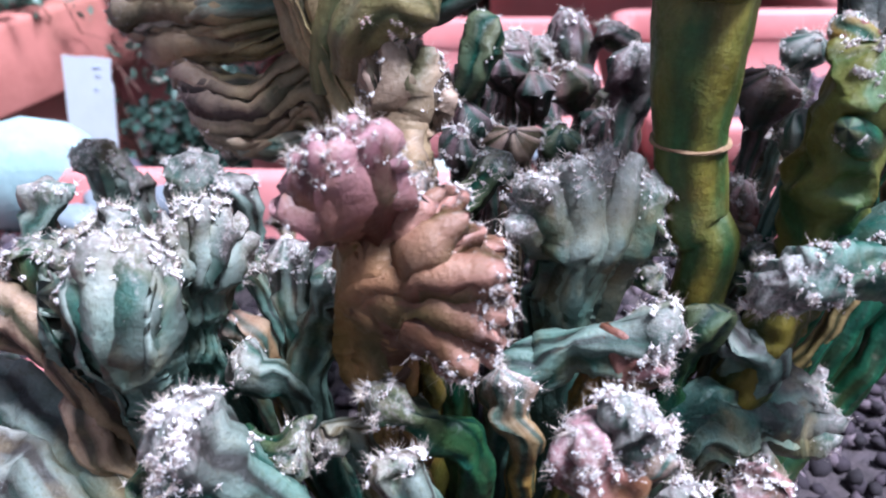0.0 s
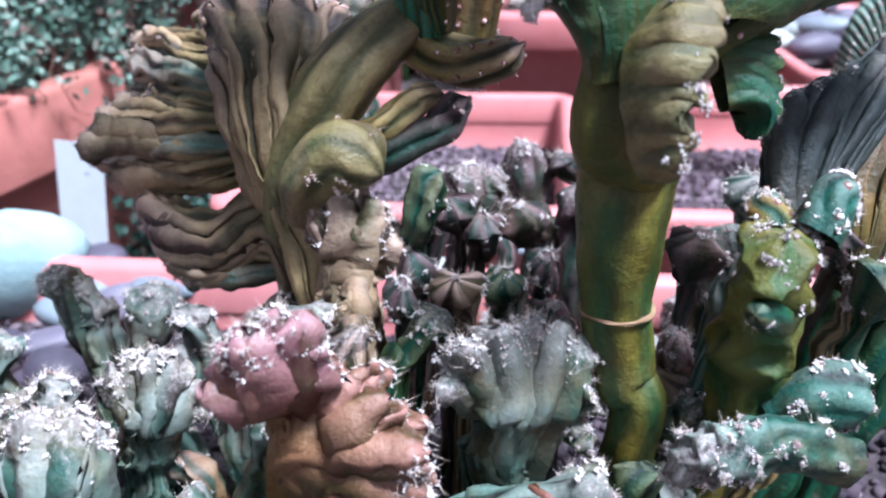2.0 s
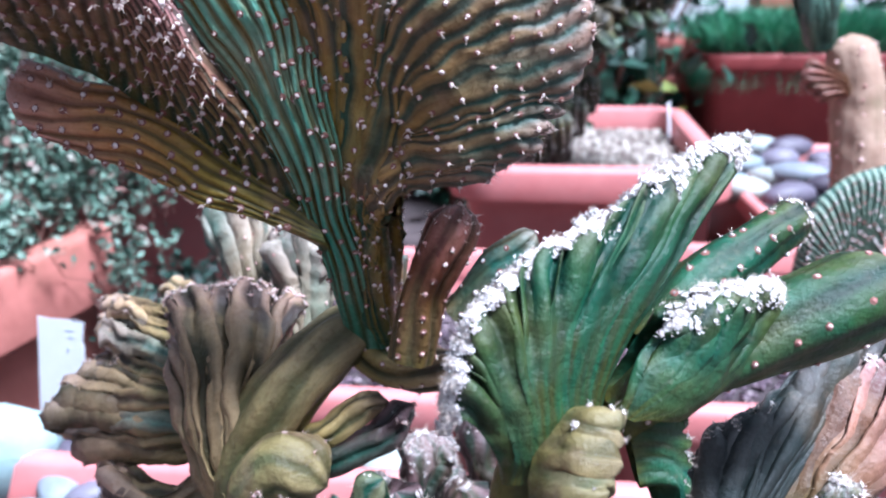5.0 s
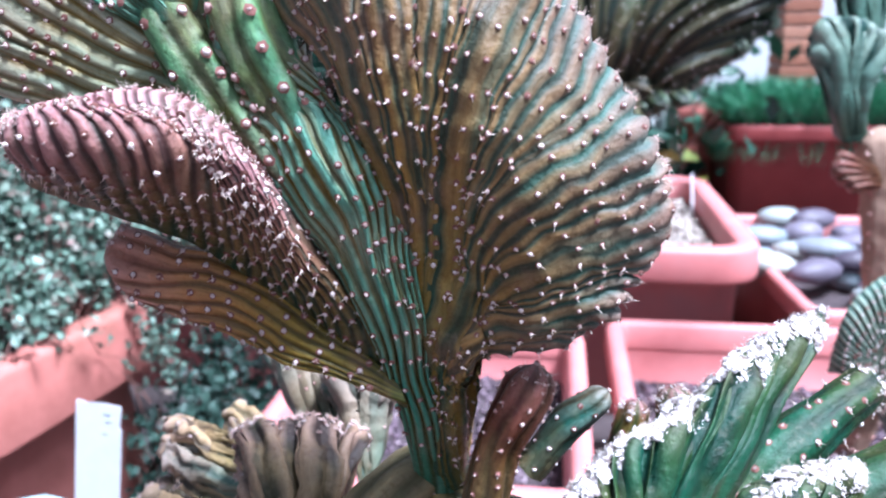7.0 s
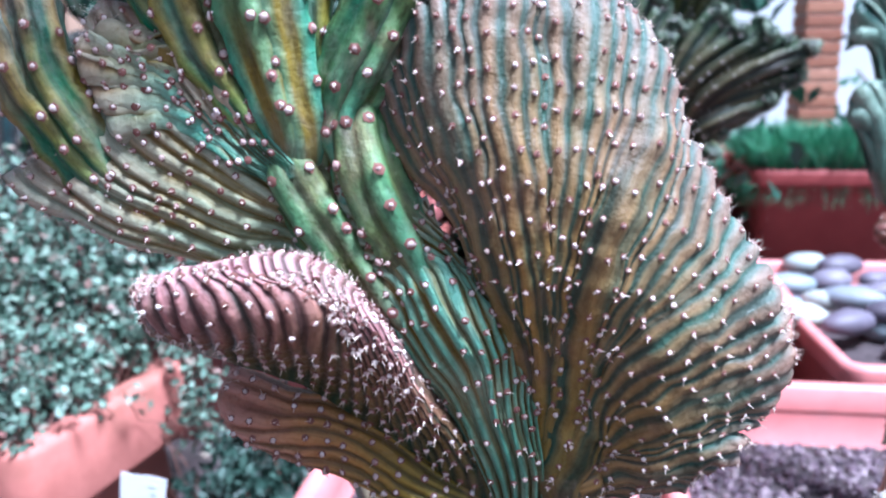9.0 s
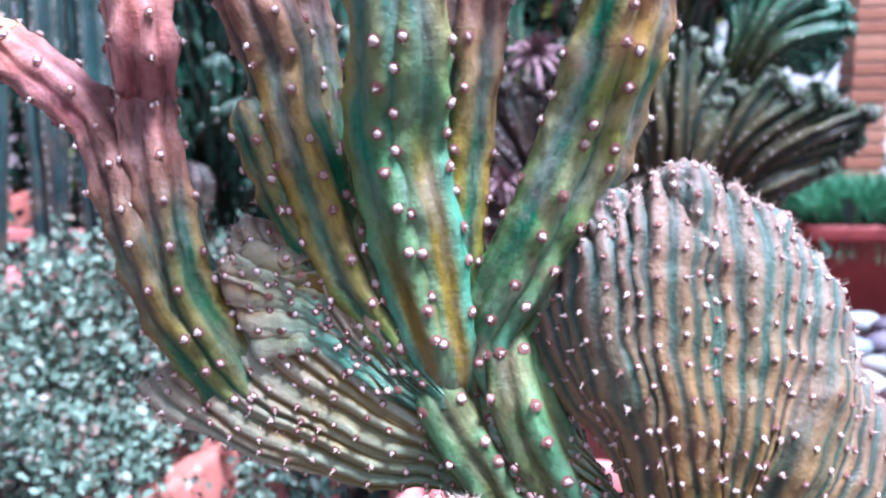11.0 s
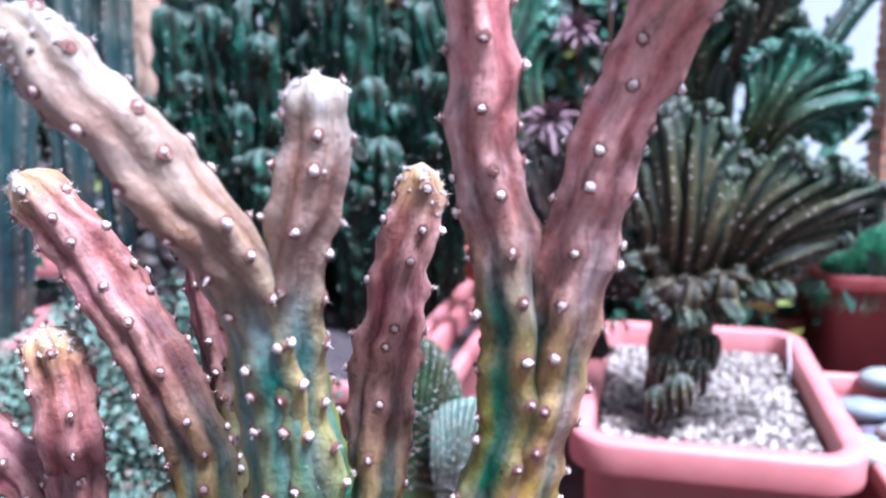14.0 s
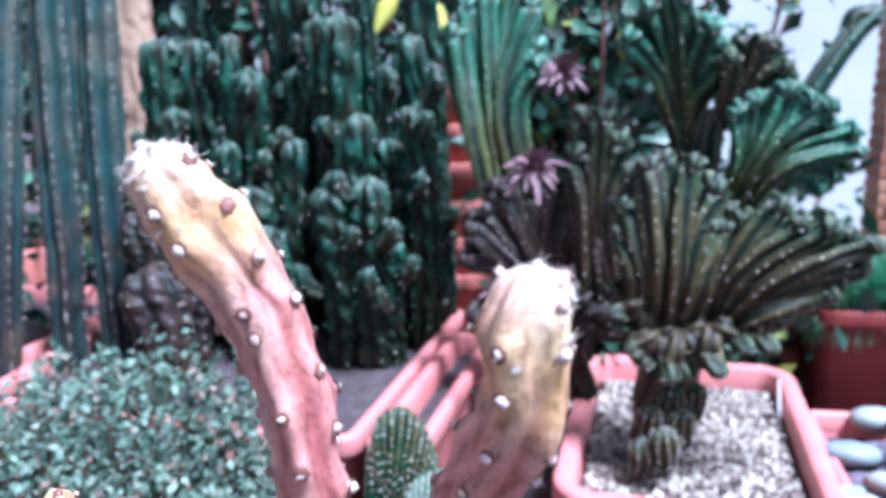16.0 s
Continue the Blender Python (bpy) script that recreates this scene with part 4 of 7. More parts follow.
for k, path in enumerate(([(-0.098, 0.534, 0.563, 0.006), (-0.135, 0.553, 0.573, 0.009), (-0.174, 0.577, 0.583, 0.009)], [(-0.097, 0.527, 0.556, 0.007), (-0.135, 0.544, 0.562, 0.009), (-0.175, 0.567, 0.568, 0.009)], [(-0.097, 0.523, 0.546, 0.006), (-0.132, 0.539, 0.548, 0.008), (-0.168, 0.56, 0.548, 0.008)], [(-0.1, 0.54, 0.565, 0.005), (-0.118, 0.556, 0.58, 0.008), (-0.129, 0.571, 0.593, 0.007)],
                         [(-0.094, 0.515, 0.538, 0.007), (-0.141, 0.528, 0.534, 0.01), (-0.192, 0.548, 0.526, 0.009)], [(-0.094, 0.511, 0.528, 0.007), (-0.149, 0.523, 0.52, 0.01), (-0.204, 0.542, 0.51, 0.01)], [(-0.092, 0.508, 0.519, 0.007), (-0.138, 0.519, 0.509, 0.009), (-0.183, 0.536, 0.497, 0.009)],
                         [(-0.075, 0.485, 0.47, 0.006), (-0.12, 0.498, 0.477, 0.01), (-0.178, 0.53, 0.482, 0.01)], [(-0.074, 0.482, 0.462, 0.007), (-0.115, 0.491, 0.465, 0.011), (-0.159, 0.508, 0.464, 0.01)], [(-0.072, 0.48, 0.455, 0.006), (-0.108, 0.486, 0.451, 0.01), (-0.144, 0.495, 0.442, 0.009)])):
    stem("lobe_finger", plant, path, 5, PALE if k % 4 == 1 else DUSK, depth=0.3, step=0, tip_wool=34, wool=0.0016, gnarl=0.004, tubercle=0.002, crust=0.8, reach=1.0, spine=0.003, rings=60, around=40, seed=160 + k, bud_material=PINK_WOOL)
fan("back_fan", plant, [[(-0.067, 0.605, 0.53), (-0.05, 0.606, 0.529)], [(-0.114, 0.648, 0.589), (-0.077, 0.639, 0.59), (-0.051, 0.633, 0.574)], [(-0.132, 0.667, 0.611), (-0.119, 0.694, 0.653), (-0.085, 0.684, 0.652), (-0.07, 0.663, 0.624)]],
    (0.012, 0.011), 6, PALE, depth=0.45, step=0.03, bud=0.0011, wool=0.0015, crest_wool=0.5, fold=0.004, lobe=0.012, gnarl=0.002, seed=11, bud_material=PINK_WOOL)
fan("back_fan", plant, [[(-0.047, 0.587, 0.536), (-0.03, 0.587, 0.536)], [(-0.058, 0.606, 0.586), (-0.03, 0.604, 0.582)], [(-0.078, 0.61, 0.598), (-0.066, 0.62, 0.624), (-0.041, 0.621, 0.626), (-0.02, 0.602, 0.603)]],
    (0.011, 0.010), 8, PALE, depth=0.5, step=0.03, bud=0.0011, wool=0.0012, crest_wool=0.5, fold=0.004, lobe=0.012, gnarl=0.002, seed=12, bud_material=PINK_WOOL)

# upper crest: neck, two great sheets, curls
stem("neck", plant, [(0.024, 0.487, 0.579, 0.015), (0.022, 0.494, 0.597, 0.014), (0.021, 0.497, 0.62, 0.015), (0.02, 0.5, 0.643, 0.017)], 9, BROWN, depth=0.3, step=0.012, bud=0.0012, seed=13, round_tip=False, flat=0.75, bud_material=PINK_WOOL)
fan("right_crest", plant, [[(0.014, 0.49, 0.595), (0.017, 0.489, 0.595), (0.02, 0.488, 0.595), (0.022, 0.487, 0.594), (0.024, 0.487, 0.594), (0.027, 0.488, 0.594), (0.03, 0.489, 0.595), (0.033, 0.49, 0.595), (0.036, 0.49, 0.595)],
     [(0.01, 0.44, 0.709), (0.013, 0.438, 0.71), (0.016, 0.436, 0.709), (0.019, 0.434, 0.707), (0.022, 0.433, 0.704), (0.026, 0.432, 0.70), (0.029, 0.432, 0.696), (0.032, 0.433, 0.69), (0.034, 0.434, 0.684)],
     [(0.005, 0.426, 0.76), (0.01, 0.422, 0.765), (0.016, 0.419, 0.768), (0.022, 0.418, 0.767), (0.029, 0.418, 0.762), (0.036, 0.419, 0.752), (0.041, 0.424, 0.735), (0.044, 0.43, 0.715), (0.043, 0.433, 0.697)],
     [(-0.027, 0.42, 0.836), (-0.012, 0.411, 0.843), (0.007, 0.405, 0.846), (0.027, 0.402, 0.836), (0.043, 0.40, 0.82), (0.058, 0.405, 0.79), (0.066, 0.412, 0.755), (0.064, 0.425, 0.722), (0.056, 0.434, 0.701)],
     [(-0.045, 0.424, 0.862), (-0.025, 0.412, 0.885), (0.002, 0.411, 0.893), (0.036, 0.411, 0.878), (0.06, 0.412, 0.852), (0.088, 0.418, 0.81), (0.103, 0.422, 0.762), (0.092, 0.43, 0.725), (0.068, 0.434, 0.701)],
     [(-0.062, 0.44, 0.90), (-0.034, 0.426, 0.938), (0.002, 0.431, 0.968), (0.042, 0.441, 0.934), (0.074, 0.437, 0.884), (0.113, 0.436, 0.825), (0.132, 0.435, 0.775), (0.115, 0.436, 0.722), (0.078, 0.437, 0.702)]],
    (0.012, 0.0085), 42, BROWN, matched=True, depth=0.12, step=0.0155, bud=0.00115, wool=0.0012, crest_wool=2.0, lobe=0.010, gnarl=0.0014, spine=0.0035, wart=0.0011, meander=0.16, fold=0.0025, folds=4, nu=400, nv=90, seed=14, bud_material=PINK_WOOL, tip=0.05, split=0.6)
# swollen lobes on the rim of the right-hand sheet
for k, path in enumerate([[(0.003, 0.424, 0.928, 0.012), (0.003, 0.427, 0.946, 0.0125), (0.004, 0.429, 0.960, 0.011), (0.005, 0.43, 0.966, 0.008)],
                          [(0.030, 0.430, 0.912, 0.011), (0.036, 0.433, 0.926, 0.0115), (0.043, 0.435, 0.935, 0.010), (0.048, 0.436, 0.937, 0.007)],
                          [(-0.026, 0.422, 0.925, 0.0095), (-0.029, 0.424, 0.94, 0.010), (-0.032, 0.427, 0.95, 0.0085), (-0.033, 0.428, 0.955, 0.006)]]):
    stem("rim_lobe", plant, path, 8, RIM, depth=0.12, step=0.008, bud=0.0012, spine=0.0035, wart=0.0012, gnarl=0.002, tip_wool=45, wool=0.0014, seed=140 + k, bud_material=PINK_WOOL, rings=40, around=56)
fan("left_crest", plant, [[(0.008, 0.49, 0.595), (0.016, 0.487, 0.594), (0.024, 0.49, 0.595)], [(-0.007, 0.439, 0.7), (0.005, 0.434, 0.709), (0.015, 0.434, 0.709)], [(-0.055, 0.429, 0.784), (-0.027, 0.419, 0.801), (0.005, 0.426, 0.763)],
     [(-0.089, 0.438, 0.812), (-0.066, 0.43, 0.839), (-0.036, 0.431, 0.833)], [(-0.166, 0.438, 0.822), (-0.137, 0.433, 0.863), (-0.099, 0.436, 0.852), (-0.056, 0.433, 0.829)], [(-0.222, 0.441, 0.839), (-0.194, 0.443, 0.878), (-0.157, 0.438, 0.906), (-0.116, 0.429, 0.883), (-0.084, 0.446, 0.856), (-0.059, 0.442, 0.839)],
     [(-0.248, 0.448, 0.856), (-0.224, 0.452, 0.878), (-0.205, 0.45, 0.914), (-0.193, 0.445, 0.936), (-0.174, 0.441, 0.936), (-0.146, 0.437, 0.924), (-0.121, 0.429, 0.888), (-0.099, 0.444, 0.87), (-0.079, 0.444, 0.873), (-0.058, 0.44, 0.88)]],
    (0.013, 0.010), 27, TEAL, depth=0.3, step=0.0155, bud=0.0013, wool=0.0012, crest_wool=1.6, spine=0.003, wart=0.0014, meander=0.14, nu=270, nv=90, seed=15, bud_material=PINK_WOOL, tip=0.05, split=0.8)
fan("folded_lobe", plant, [[(-0.106, 0.426, 0.858), (-0.088, 0.425, 0.864)], [(-0.152, 0.434, 0.881), (-0.141, 0.434, 0.897), (-0.125, 0.432, 0.903)], [(-0.181, 0.435, 0.875), (-0.188, 0.436, 0.893), (-0.198, 0.437, 0.917), (-0.187, 0.438, 0.924), (-0.165, 0.434, 0.917)]],
    (0.009, 0.008), 17, TEAL, depth=0.28, ribs_from=-0.2, step=0.0135, bud=0.0014, wool=0.0014, crest_wool=3.2, wart=0.0012, meander=0.1, fold=0.001, gnarl=0.001, seed=151, bud_material=PINK_WOOL)
fan("curled_crest", plant, [[(-0.177, 0.419, 0.792), (-0.138, 0.43, 0.778), (-0.089, 0.441, 0.753), (-0.039, 0.445, 0.718), (-0.004, 0.44, 0.681)], [(-0.163, 0.39, 0.807), (-0.127, 0.383, 0.809), (-0.093, 0.389, 0.801), (-0.064, 0.411, 0.775), (-0.018, 0.432, 0.724)], [(-0.162, 0.384, 0.82), (-0.134, 0.381, 0.831), (-0.101, 0.382, 0.833), (-0.075, 0.39, 0.819), (-0.059, 0.401, 0.798)]],
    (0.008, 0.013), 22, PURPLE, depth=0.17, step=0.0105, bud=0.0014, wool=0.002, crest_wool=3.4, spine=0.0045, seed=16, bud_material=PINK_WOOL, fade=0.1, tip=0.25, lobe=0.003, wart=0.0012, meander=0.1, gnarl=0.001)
fan("lower_lobe", plant, [[(-0.007, 0.438, 0.682), (0.002, 0.435, 0.67)], [(-0.07, 0.443, 0.735), (-0.075, 0.435, 0.723), (-0.082, 0.436, 0.707)], [(-0.139, 0.442, 0.763), (-0.145, 0.433, 0.748), (-0.137, 0.432, 0.733), (-0.118, 0.433, 0.724)]],
    (0.009, 0.011), 7, OCHRE, depth=0.16, step=0.0145, bud=0.0014, wool=0.0015, crest_wool=2.4, spine=0.004, wart=0.001, meander=0.1, gnarl=0.001, seed=17, bud_material=PINK_WOOL)
stem("red_stub", plant, [(0.043, 0.444, 0.603, 0.012), (0.054, 0.446, 0.64, 0.013), (0.065, 0.445, 0.67, 0.014), (0.072, 0.447, 0.688, 0.012)], 6, STUB, depth=0.22, step=0.011, bud=0.0013, spine=0.003, seed=18, tip_wool=40, wool=0.0012, bud_material=PINK_WOOL)
stem("grey_stub", plant, [(0.066, 0.446, 0.627, 0.01), (0.087, 0.448, 0.652, 0.01), (0.11, 0.449, 0.672, 0.008)], 6, GREY, depth=0.15, step=0.014, bud=0.0012, seed=19)
stem("pale_stub", plant, [(0.121, 0.492, 0.601, 0.009), (0.127, 0.489, 0.628, 0.01), (0.134, 0.49, 0.65, 0.009)], 6, PINK, depth=0.2, step=0.012, seed=20, tip_wool=40)
stem("pale_stub", plant, [(0.163, 0.512, 0.594, 0.012), (0.162, 0.515, 0.623, 0.013), (0.16, 0.515, 0.644, 0.012)], 7, PINK, depth=0.2, step=0.014, seed=21, tip_wool=30)

# fingers
def finger(path, seed, ribs=6, start=0.0, end=1.0, tip=True, step=0.0195, bud=0.00175, material=FINGER):
    stem("finger", plant, path, ribs, material, depth=0.2, step=step, bud=bud, spine=0.003, tip_wool=60 if end > 0.9 else 0, wool=0.0022, gnarl=0.0014, wart=0.0024, bud_material=None, seed=seed, start=start, end=end, round_tip=tip)


finger([(-0.169, 0.442, 0.826, 0.006), (-0.193, 0.442, 0.853, 0.012), (-0.205, 0.441, 0.87, 0.014), (-0.224, 0.44, 0.899, 0.014), (-0.235, 0.443, 0.93, 0.014), (-0.245, 0.45, 0.958, 0.014), (-0.257, 0.455, 0.98, 0.013), (-0.276, 0.458, 0.999, 0.013), (-0.302, 0.466, 1.019, 0.012), (-0.306, 0.46, 1.031, 0.011)], 31, start=0.16)
finger([(-0.164, 0.443, 0.827, 0.006), (-0.185, 0.443, 0.855, 0.012), (-0.197, 0.442, 0.871, 0.014), (-0.214, 0.441, 0.901, 0.014), (-0.223, 0.445, 0.931, 0.014), (-0.23, 0.449, 0.959, 0.014), (-0.235, 0.452, 0.981, 0.014), (-0.235, 0.454, 0.999, 0.014), (-0.229, 0.442, 1.014, 0.014), (-0.23, 0.443, 1.039, 0.014), (-0.234, 0.443, 1.061, 0.013)], 32, start=0.16)
finger([(-0.098, 0.438, 0.823, 0.005), (-0.111, 0.437, 0.856, 0.009), (-0.117, 0.428, 0.88, 0.009), (-0.14, 0.432, 0.912, 0.014), (-0.155, 0.437, 0.949, 0.016), (-0.166, 0.442, 0.976, 0.015), (-0.17, 0.447, 1.001, 0.015), (-0.175, 0.443, 1.022, 0.015), (-0.186, 0.444, 1.051, 0.015), (-0.21, 0.447, 1.088, 0.014), (-0.232, 0.448, 1.117, 0.013), (-0.245, 0.447, 1.131, 0.011)], 33)
finger([(-0.112, 0.43, 0.879, 0.009), (-0.131, 0.437, 0.913, 0.014), (-0.143, 0.445, 0.947, 0.015), (-0.151, 0.453, 0.973, 0.014), (-0.157, 0.463, 0.998, 0.013), (-0.161, 0.47, 1.02, 0.012), (-0.168, 0.472, 1.052, 0.011), (-0.18, 0.483, 1.096, 0.009), (-0.189, 0.49, 1.119, 0.007)], 34, ribs=5)
finger([(-0.138, 0.434, 0.914, 0.008), (-0.167, 0.433, 0.945, 0.011), (-0.179, 0.435, 0.97, 0.01), (-0.187, 0.436, 0.989, 0.008)], 44, ribs=5, start=0.15, end=0.6)
finger([(-0.097, 0.435, 0.816, 0.005), (-0.106, 0.437, 0.854, 0.01), (-0.103, 0.426, 0.881, 0.011), (-0.111, 0.426, 0.916, 0.015), (-0.117, 0.425, 0.95, 0.016), (-0.121, 0.422, 0.983, 0.016), (-0.119, 0.411, 1.011, 0.015), (-0.12, 0.399, 1.066, 0.014), (-0.122, 0.392, 1.093, 0.013), (-0.128, 0.378, 1.119, 0.013), (-0.137, 0.371, 1.133, 0.014), (-0.15, 0.366, 1.153, 0.013), (-0.168, 0.36, 1.173, 0.012), (-0.182, 0.354, 1.193, 0.011)], 36, ribs=5, bud=0.00195, start=-0.3, material=PALE_FINGER)
finger([(-0.093, 0.437, 0.815, 0.005), (-0.101, 0.439, 0.853, 0.01), (-0.098, 0.429, 0.88, 0.012), (-0.103, 0.429, 0.915, 0.014), (-0.107, 0.428, 0.949, 0.015), (-0.11, 0.425, 0.982, 0.016), (-0.108, 0.414, 1.01, 0.015), (-0.111, 0.402, 1.065, 0.013), (-0.11, 0.395, 1.092, 0.012), (-0.106, 0.391, 1.117, 0.012), (-0.101, 0.39, 1.138, 0.012), (-0.098, 0.389, 1.155, 0.011), (-0.098, 0.388, 1.165, 0.012), (-0.098, 0.389, 1.172, 0.011)], 37, ribs=5, bud=0.00195, start=-0.7, material=PALE_FINGER)
finger([(-0.094, 0.434, 0.828, 0.005), (-0.093, 0.435, 0.863, 0.009), (-0.09, 0.433, 0.884, 0.008), (-0.09, 0.435, 0.926, 0.011), (-0.09, 0.439, 0.966, 0.013), (-0.088, 0.438, 1.009, 0.014), (-0.084, 0.445, 1.05, 0.014), (-0.079, 0.451, 1.088, 0.013), (-0.073, 0.455, 1.117, 0.011), (-0.07, 0.457, 1.134, 0.009)], 38, ribs=5)
finger([(-0.084, 0.431, 0.832, 0.008), (-0.077, 0.433, 0.861, 0.011), (-0.083, 0.432, 0.885, 0.011), (-0.072, 0.431, 0.915, 0.014), (-0.054, 0.429, 0.953, 0.015), (-0.043, 0.426, 0.982, 0.015), (-0.037, 0.419, 1.005, 0.015), (-0.028, 0.417, 1.043, 0.015), (-0.027, 0.414, 1.075, 0.014), (-0.031, 0.411, 1.109, 0.013), (-0.038, 0.411, 1.152, 0.012), (-0.04, 0.409, 1.187, 0.012), (-0.047, 0.409, 1.218, 0.012), (-0.057, 0.408, 1.238, 0.013), (-0.068, 0.406, 1.255, 0.014), (-0.08, 0.406, 1.27, 0.013), (-0.089, 0.406, 1.284, 0.012)], 40, ribs=5, bud=0.00195, start=-0.08, material=TALL_FINGER)
finger([(-0.081, 0.43, 0.836, 0.008), (-0.072, 0.43, 0.865, 0.011), (-0.076, 0.431, 0.886, 0.011), (-0.062, 0.43, 0.916, 0.014), (-0.042, 0.429, 0.954, 0.015), (-0.032, 0.425, 0.982, 0.015), (-0.025, 0.419, 1.007, 0.015), (-0.016, 0.416, 1.043, 0.014), (-0.011, 0.415, 1.075, 0.014), (-0.005, 0.413, 1.109, 0.013), (0.008, 0.407, 1.152, 0.013), (0.017, 0.404, 1.172, 0.013), (0.026, 0.397, 1.196, 0.013), (0.033, 0.39, 1.218, 0.013), (0.032, 0.389, 1.232, 0.013), (0.034, 0.389, 1.245, 0.014), (0.035, 0.389, 1.254, 0.013)], 41, ribs=5, bud=0.00195, start=-0.08, material=TALL_FINGER)

stem("web", plant, [(-0.03, 0.427, 0.789, 0.014), (-0.05, 0.426, 0.827, 0.016), (-0.067, 0.427, 0.86, 0.016), (-0.074, 0.434, 0.884, 0.014), (-0.071, 0.441, 0.908, 0.012), (-0.065, 0.449, 0.932, 0.008), (-0.058, 0.457, 0.954, 0.004)], 6, FINGER, depth=0.2, step=0.019, bud=0.002, spine=0.0025, wart=0.002, seed=45, start=0.0, end=0.22)
stem("web", plant, [(-0.045, 0.43, 0.781, 0.013), (-0.076, 0.43, 0.822, 0.015), (-0.096, 0.431, 0.855, 0.016), (-0.105, 0.436, 0.881, 0.014), (-0.11, 0.444, 0.907, 0.012), (-0.115, 0.454, 0.934, 0.008), (-0.118, 0.464, 0.959, 0.004)], 6, FINGER, depth=0.2, step=0.019, bud=0.002, spine=0.0025, wart=0.002, seed=46, start=0.0, end=0.22)
# green crest beside the trunk
stem("ringed_trunk", plant, [(0.118, 0.352, 0.421, 0.013), (0.113, 0.355, 0.451, 0.015), (0.108, 0.359, 0.489, 0.017), (0.107, 0.36, 0.528, 0.021), (0.11, 0.364, 0.565, 0.024), (0.105, 0.34, 0.583, 0.024), (0.11, 0.349, 0.611, 0.022), (0.119, 0.358, 0.628, 0.019)], 5, BARK_GREEN, depth=0.09, step=0, gnarl=0.001, seed=50, foot=G0, start=0, end=1, round_tip=False)
SCAR = plain("dry_scar", (0.20, 0.12, 0.06), (0.30, 0.19, 0.11), 200, rough=0.9)
stem("ring_scar", plant, [(0.108, 0.359, 0.488, 0.018), (0.108, 0.359, 0.488, 0.018), (0.108, 0.359, 0.489, 0.018)], 5, SCAR, depth=0.05, step=0, seed=50, round_tip=False, rings=8)
fan("front_lobe", plant, [[(0.118, 0.337, 0.63), (0.104, 0.324, 0.611), (0.102, 0.316, 0.593), (0.11, 0.314, 0.569)], [(0.127, 0.327, 0.637), (0.117, 0.31, 0.621), (0.113, 0.303, 0.602), (0.114, 0.305, 0.574)], [(0.136, 0.327, 0.636), (0.133, 0.314, 0.619), (0.127, 0.306, 0.6), (0.119, 0.303, 0.574)]],
    (0.0065, 0.006), 7, TAN, depth=0.12, step=0, wool=0.0032, bud_material=WHITE_WOOL, crest_wool=1.0, crust=0.2, gnarl=0.0015, fold=0.002, lobe=0.014, ribs_from=0.2, seed=51, tip=0.14)
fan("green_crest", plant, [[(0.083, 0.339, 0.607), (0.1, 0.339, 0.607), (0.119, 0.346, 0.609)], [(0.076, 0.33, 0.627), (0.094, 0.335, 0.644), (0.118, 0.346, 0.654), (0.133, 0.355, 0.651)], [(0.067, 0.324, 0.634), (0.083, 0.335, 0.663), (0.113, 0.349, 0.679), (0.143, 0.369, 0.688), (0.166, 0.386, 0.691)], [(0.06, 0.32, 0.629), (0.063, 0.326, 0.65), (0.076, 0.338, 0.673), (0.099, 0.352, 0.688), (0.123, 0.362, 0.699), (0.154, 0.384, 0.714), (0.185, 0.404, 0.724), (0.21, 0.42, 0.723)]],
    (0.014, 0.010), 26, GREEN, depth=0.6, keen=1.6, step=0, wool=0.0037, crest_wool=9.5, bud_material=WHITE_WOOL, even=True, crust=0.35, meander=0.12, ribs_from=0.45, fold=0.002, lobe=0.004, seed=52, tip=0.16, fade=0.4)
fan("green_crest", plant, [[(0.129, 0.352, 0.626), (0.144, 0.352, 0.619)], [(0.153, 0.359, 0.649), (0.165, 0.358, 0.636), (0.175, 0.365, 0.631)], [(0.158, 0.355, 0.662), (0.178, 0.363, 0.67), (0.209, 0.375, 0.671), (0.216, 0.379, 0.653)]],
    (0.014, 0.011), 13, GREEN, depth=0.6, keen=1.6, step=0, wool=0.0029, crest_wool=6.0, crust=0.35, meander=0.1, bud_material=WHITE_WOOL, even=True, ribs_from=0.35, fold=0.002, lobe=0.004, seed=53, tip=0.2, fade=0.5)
stem("green_arm", plant, [(0.14, 0.367, 0.609, 0.018), (0.166, 0.37, 0.629, 0.015), (0.2, 0.378, 0.642, 0.019), (0.233, 0.386, 0.652, 0.022), (0.271, 0.396, 0.664, 0.021)], 6, GREEN, depth=0.1, step=0.02, seed=54, bud_material=PINK_WOOL)
stem("green_arm", plant, [(0.149, 0.382, 0.635, 0.014), (0.18, 0.402, 0.659, 0.014), (0.21, 0.418, 0.673, 0.013), (0.236, 0.433, 0.683, 0.011), (0.243, 0.436, 0.688, 0.007)], 6, GREEN, depth=0.12, step=0.013, seed=55, tip_wool=50, spine=0.004)
fan("green_skirt", plant, [[(0.14, 0.364, 0.615), (0.147, 0.352, 0.583)], [(0.154, 0.364, 0.615), (0.156, 0.352, 0.583)], [(0.168, 0.371, 0.617), (0.169, 0.364, 0.599), (0.166, 0.357, 0.58), (0.157, 0.352, 0.569)]],
    (0.010, 0.009), 5, GREEN, depth=0.06, step=0, wool=0.0015, crest_wool=0.6, lobe=0.006, seed=56)
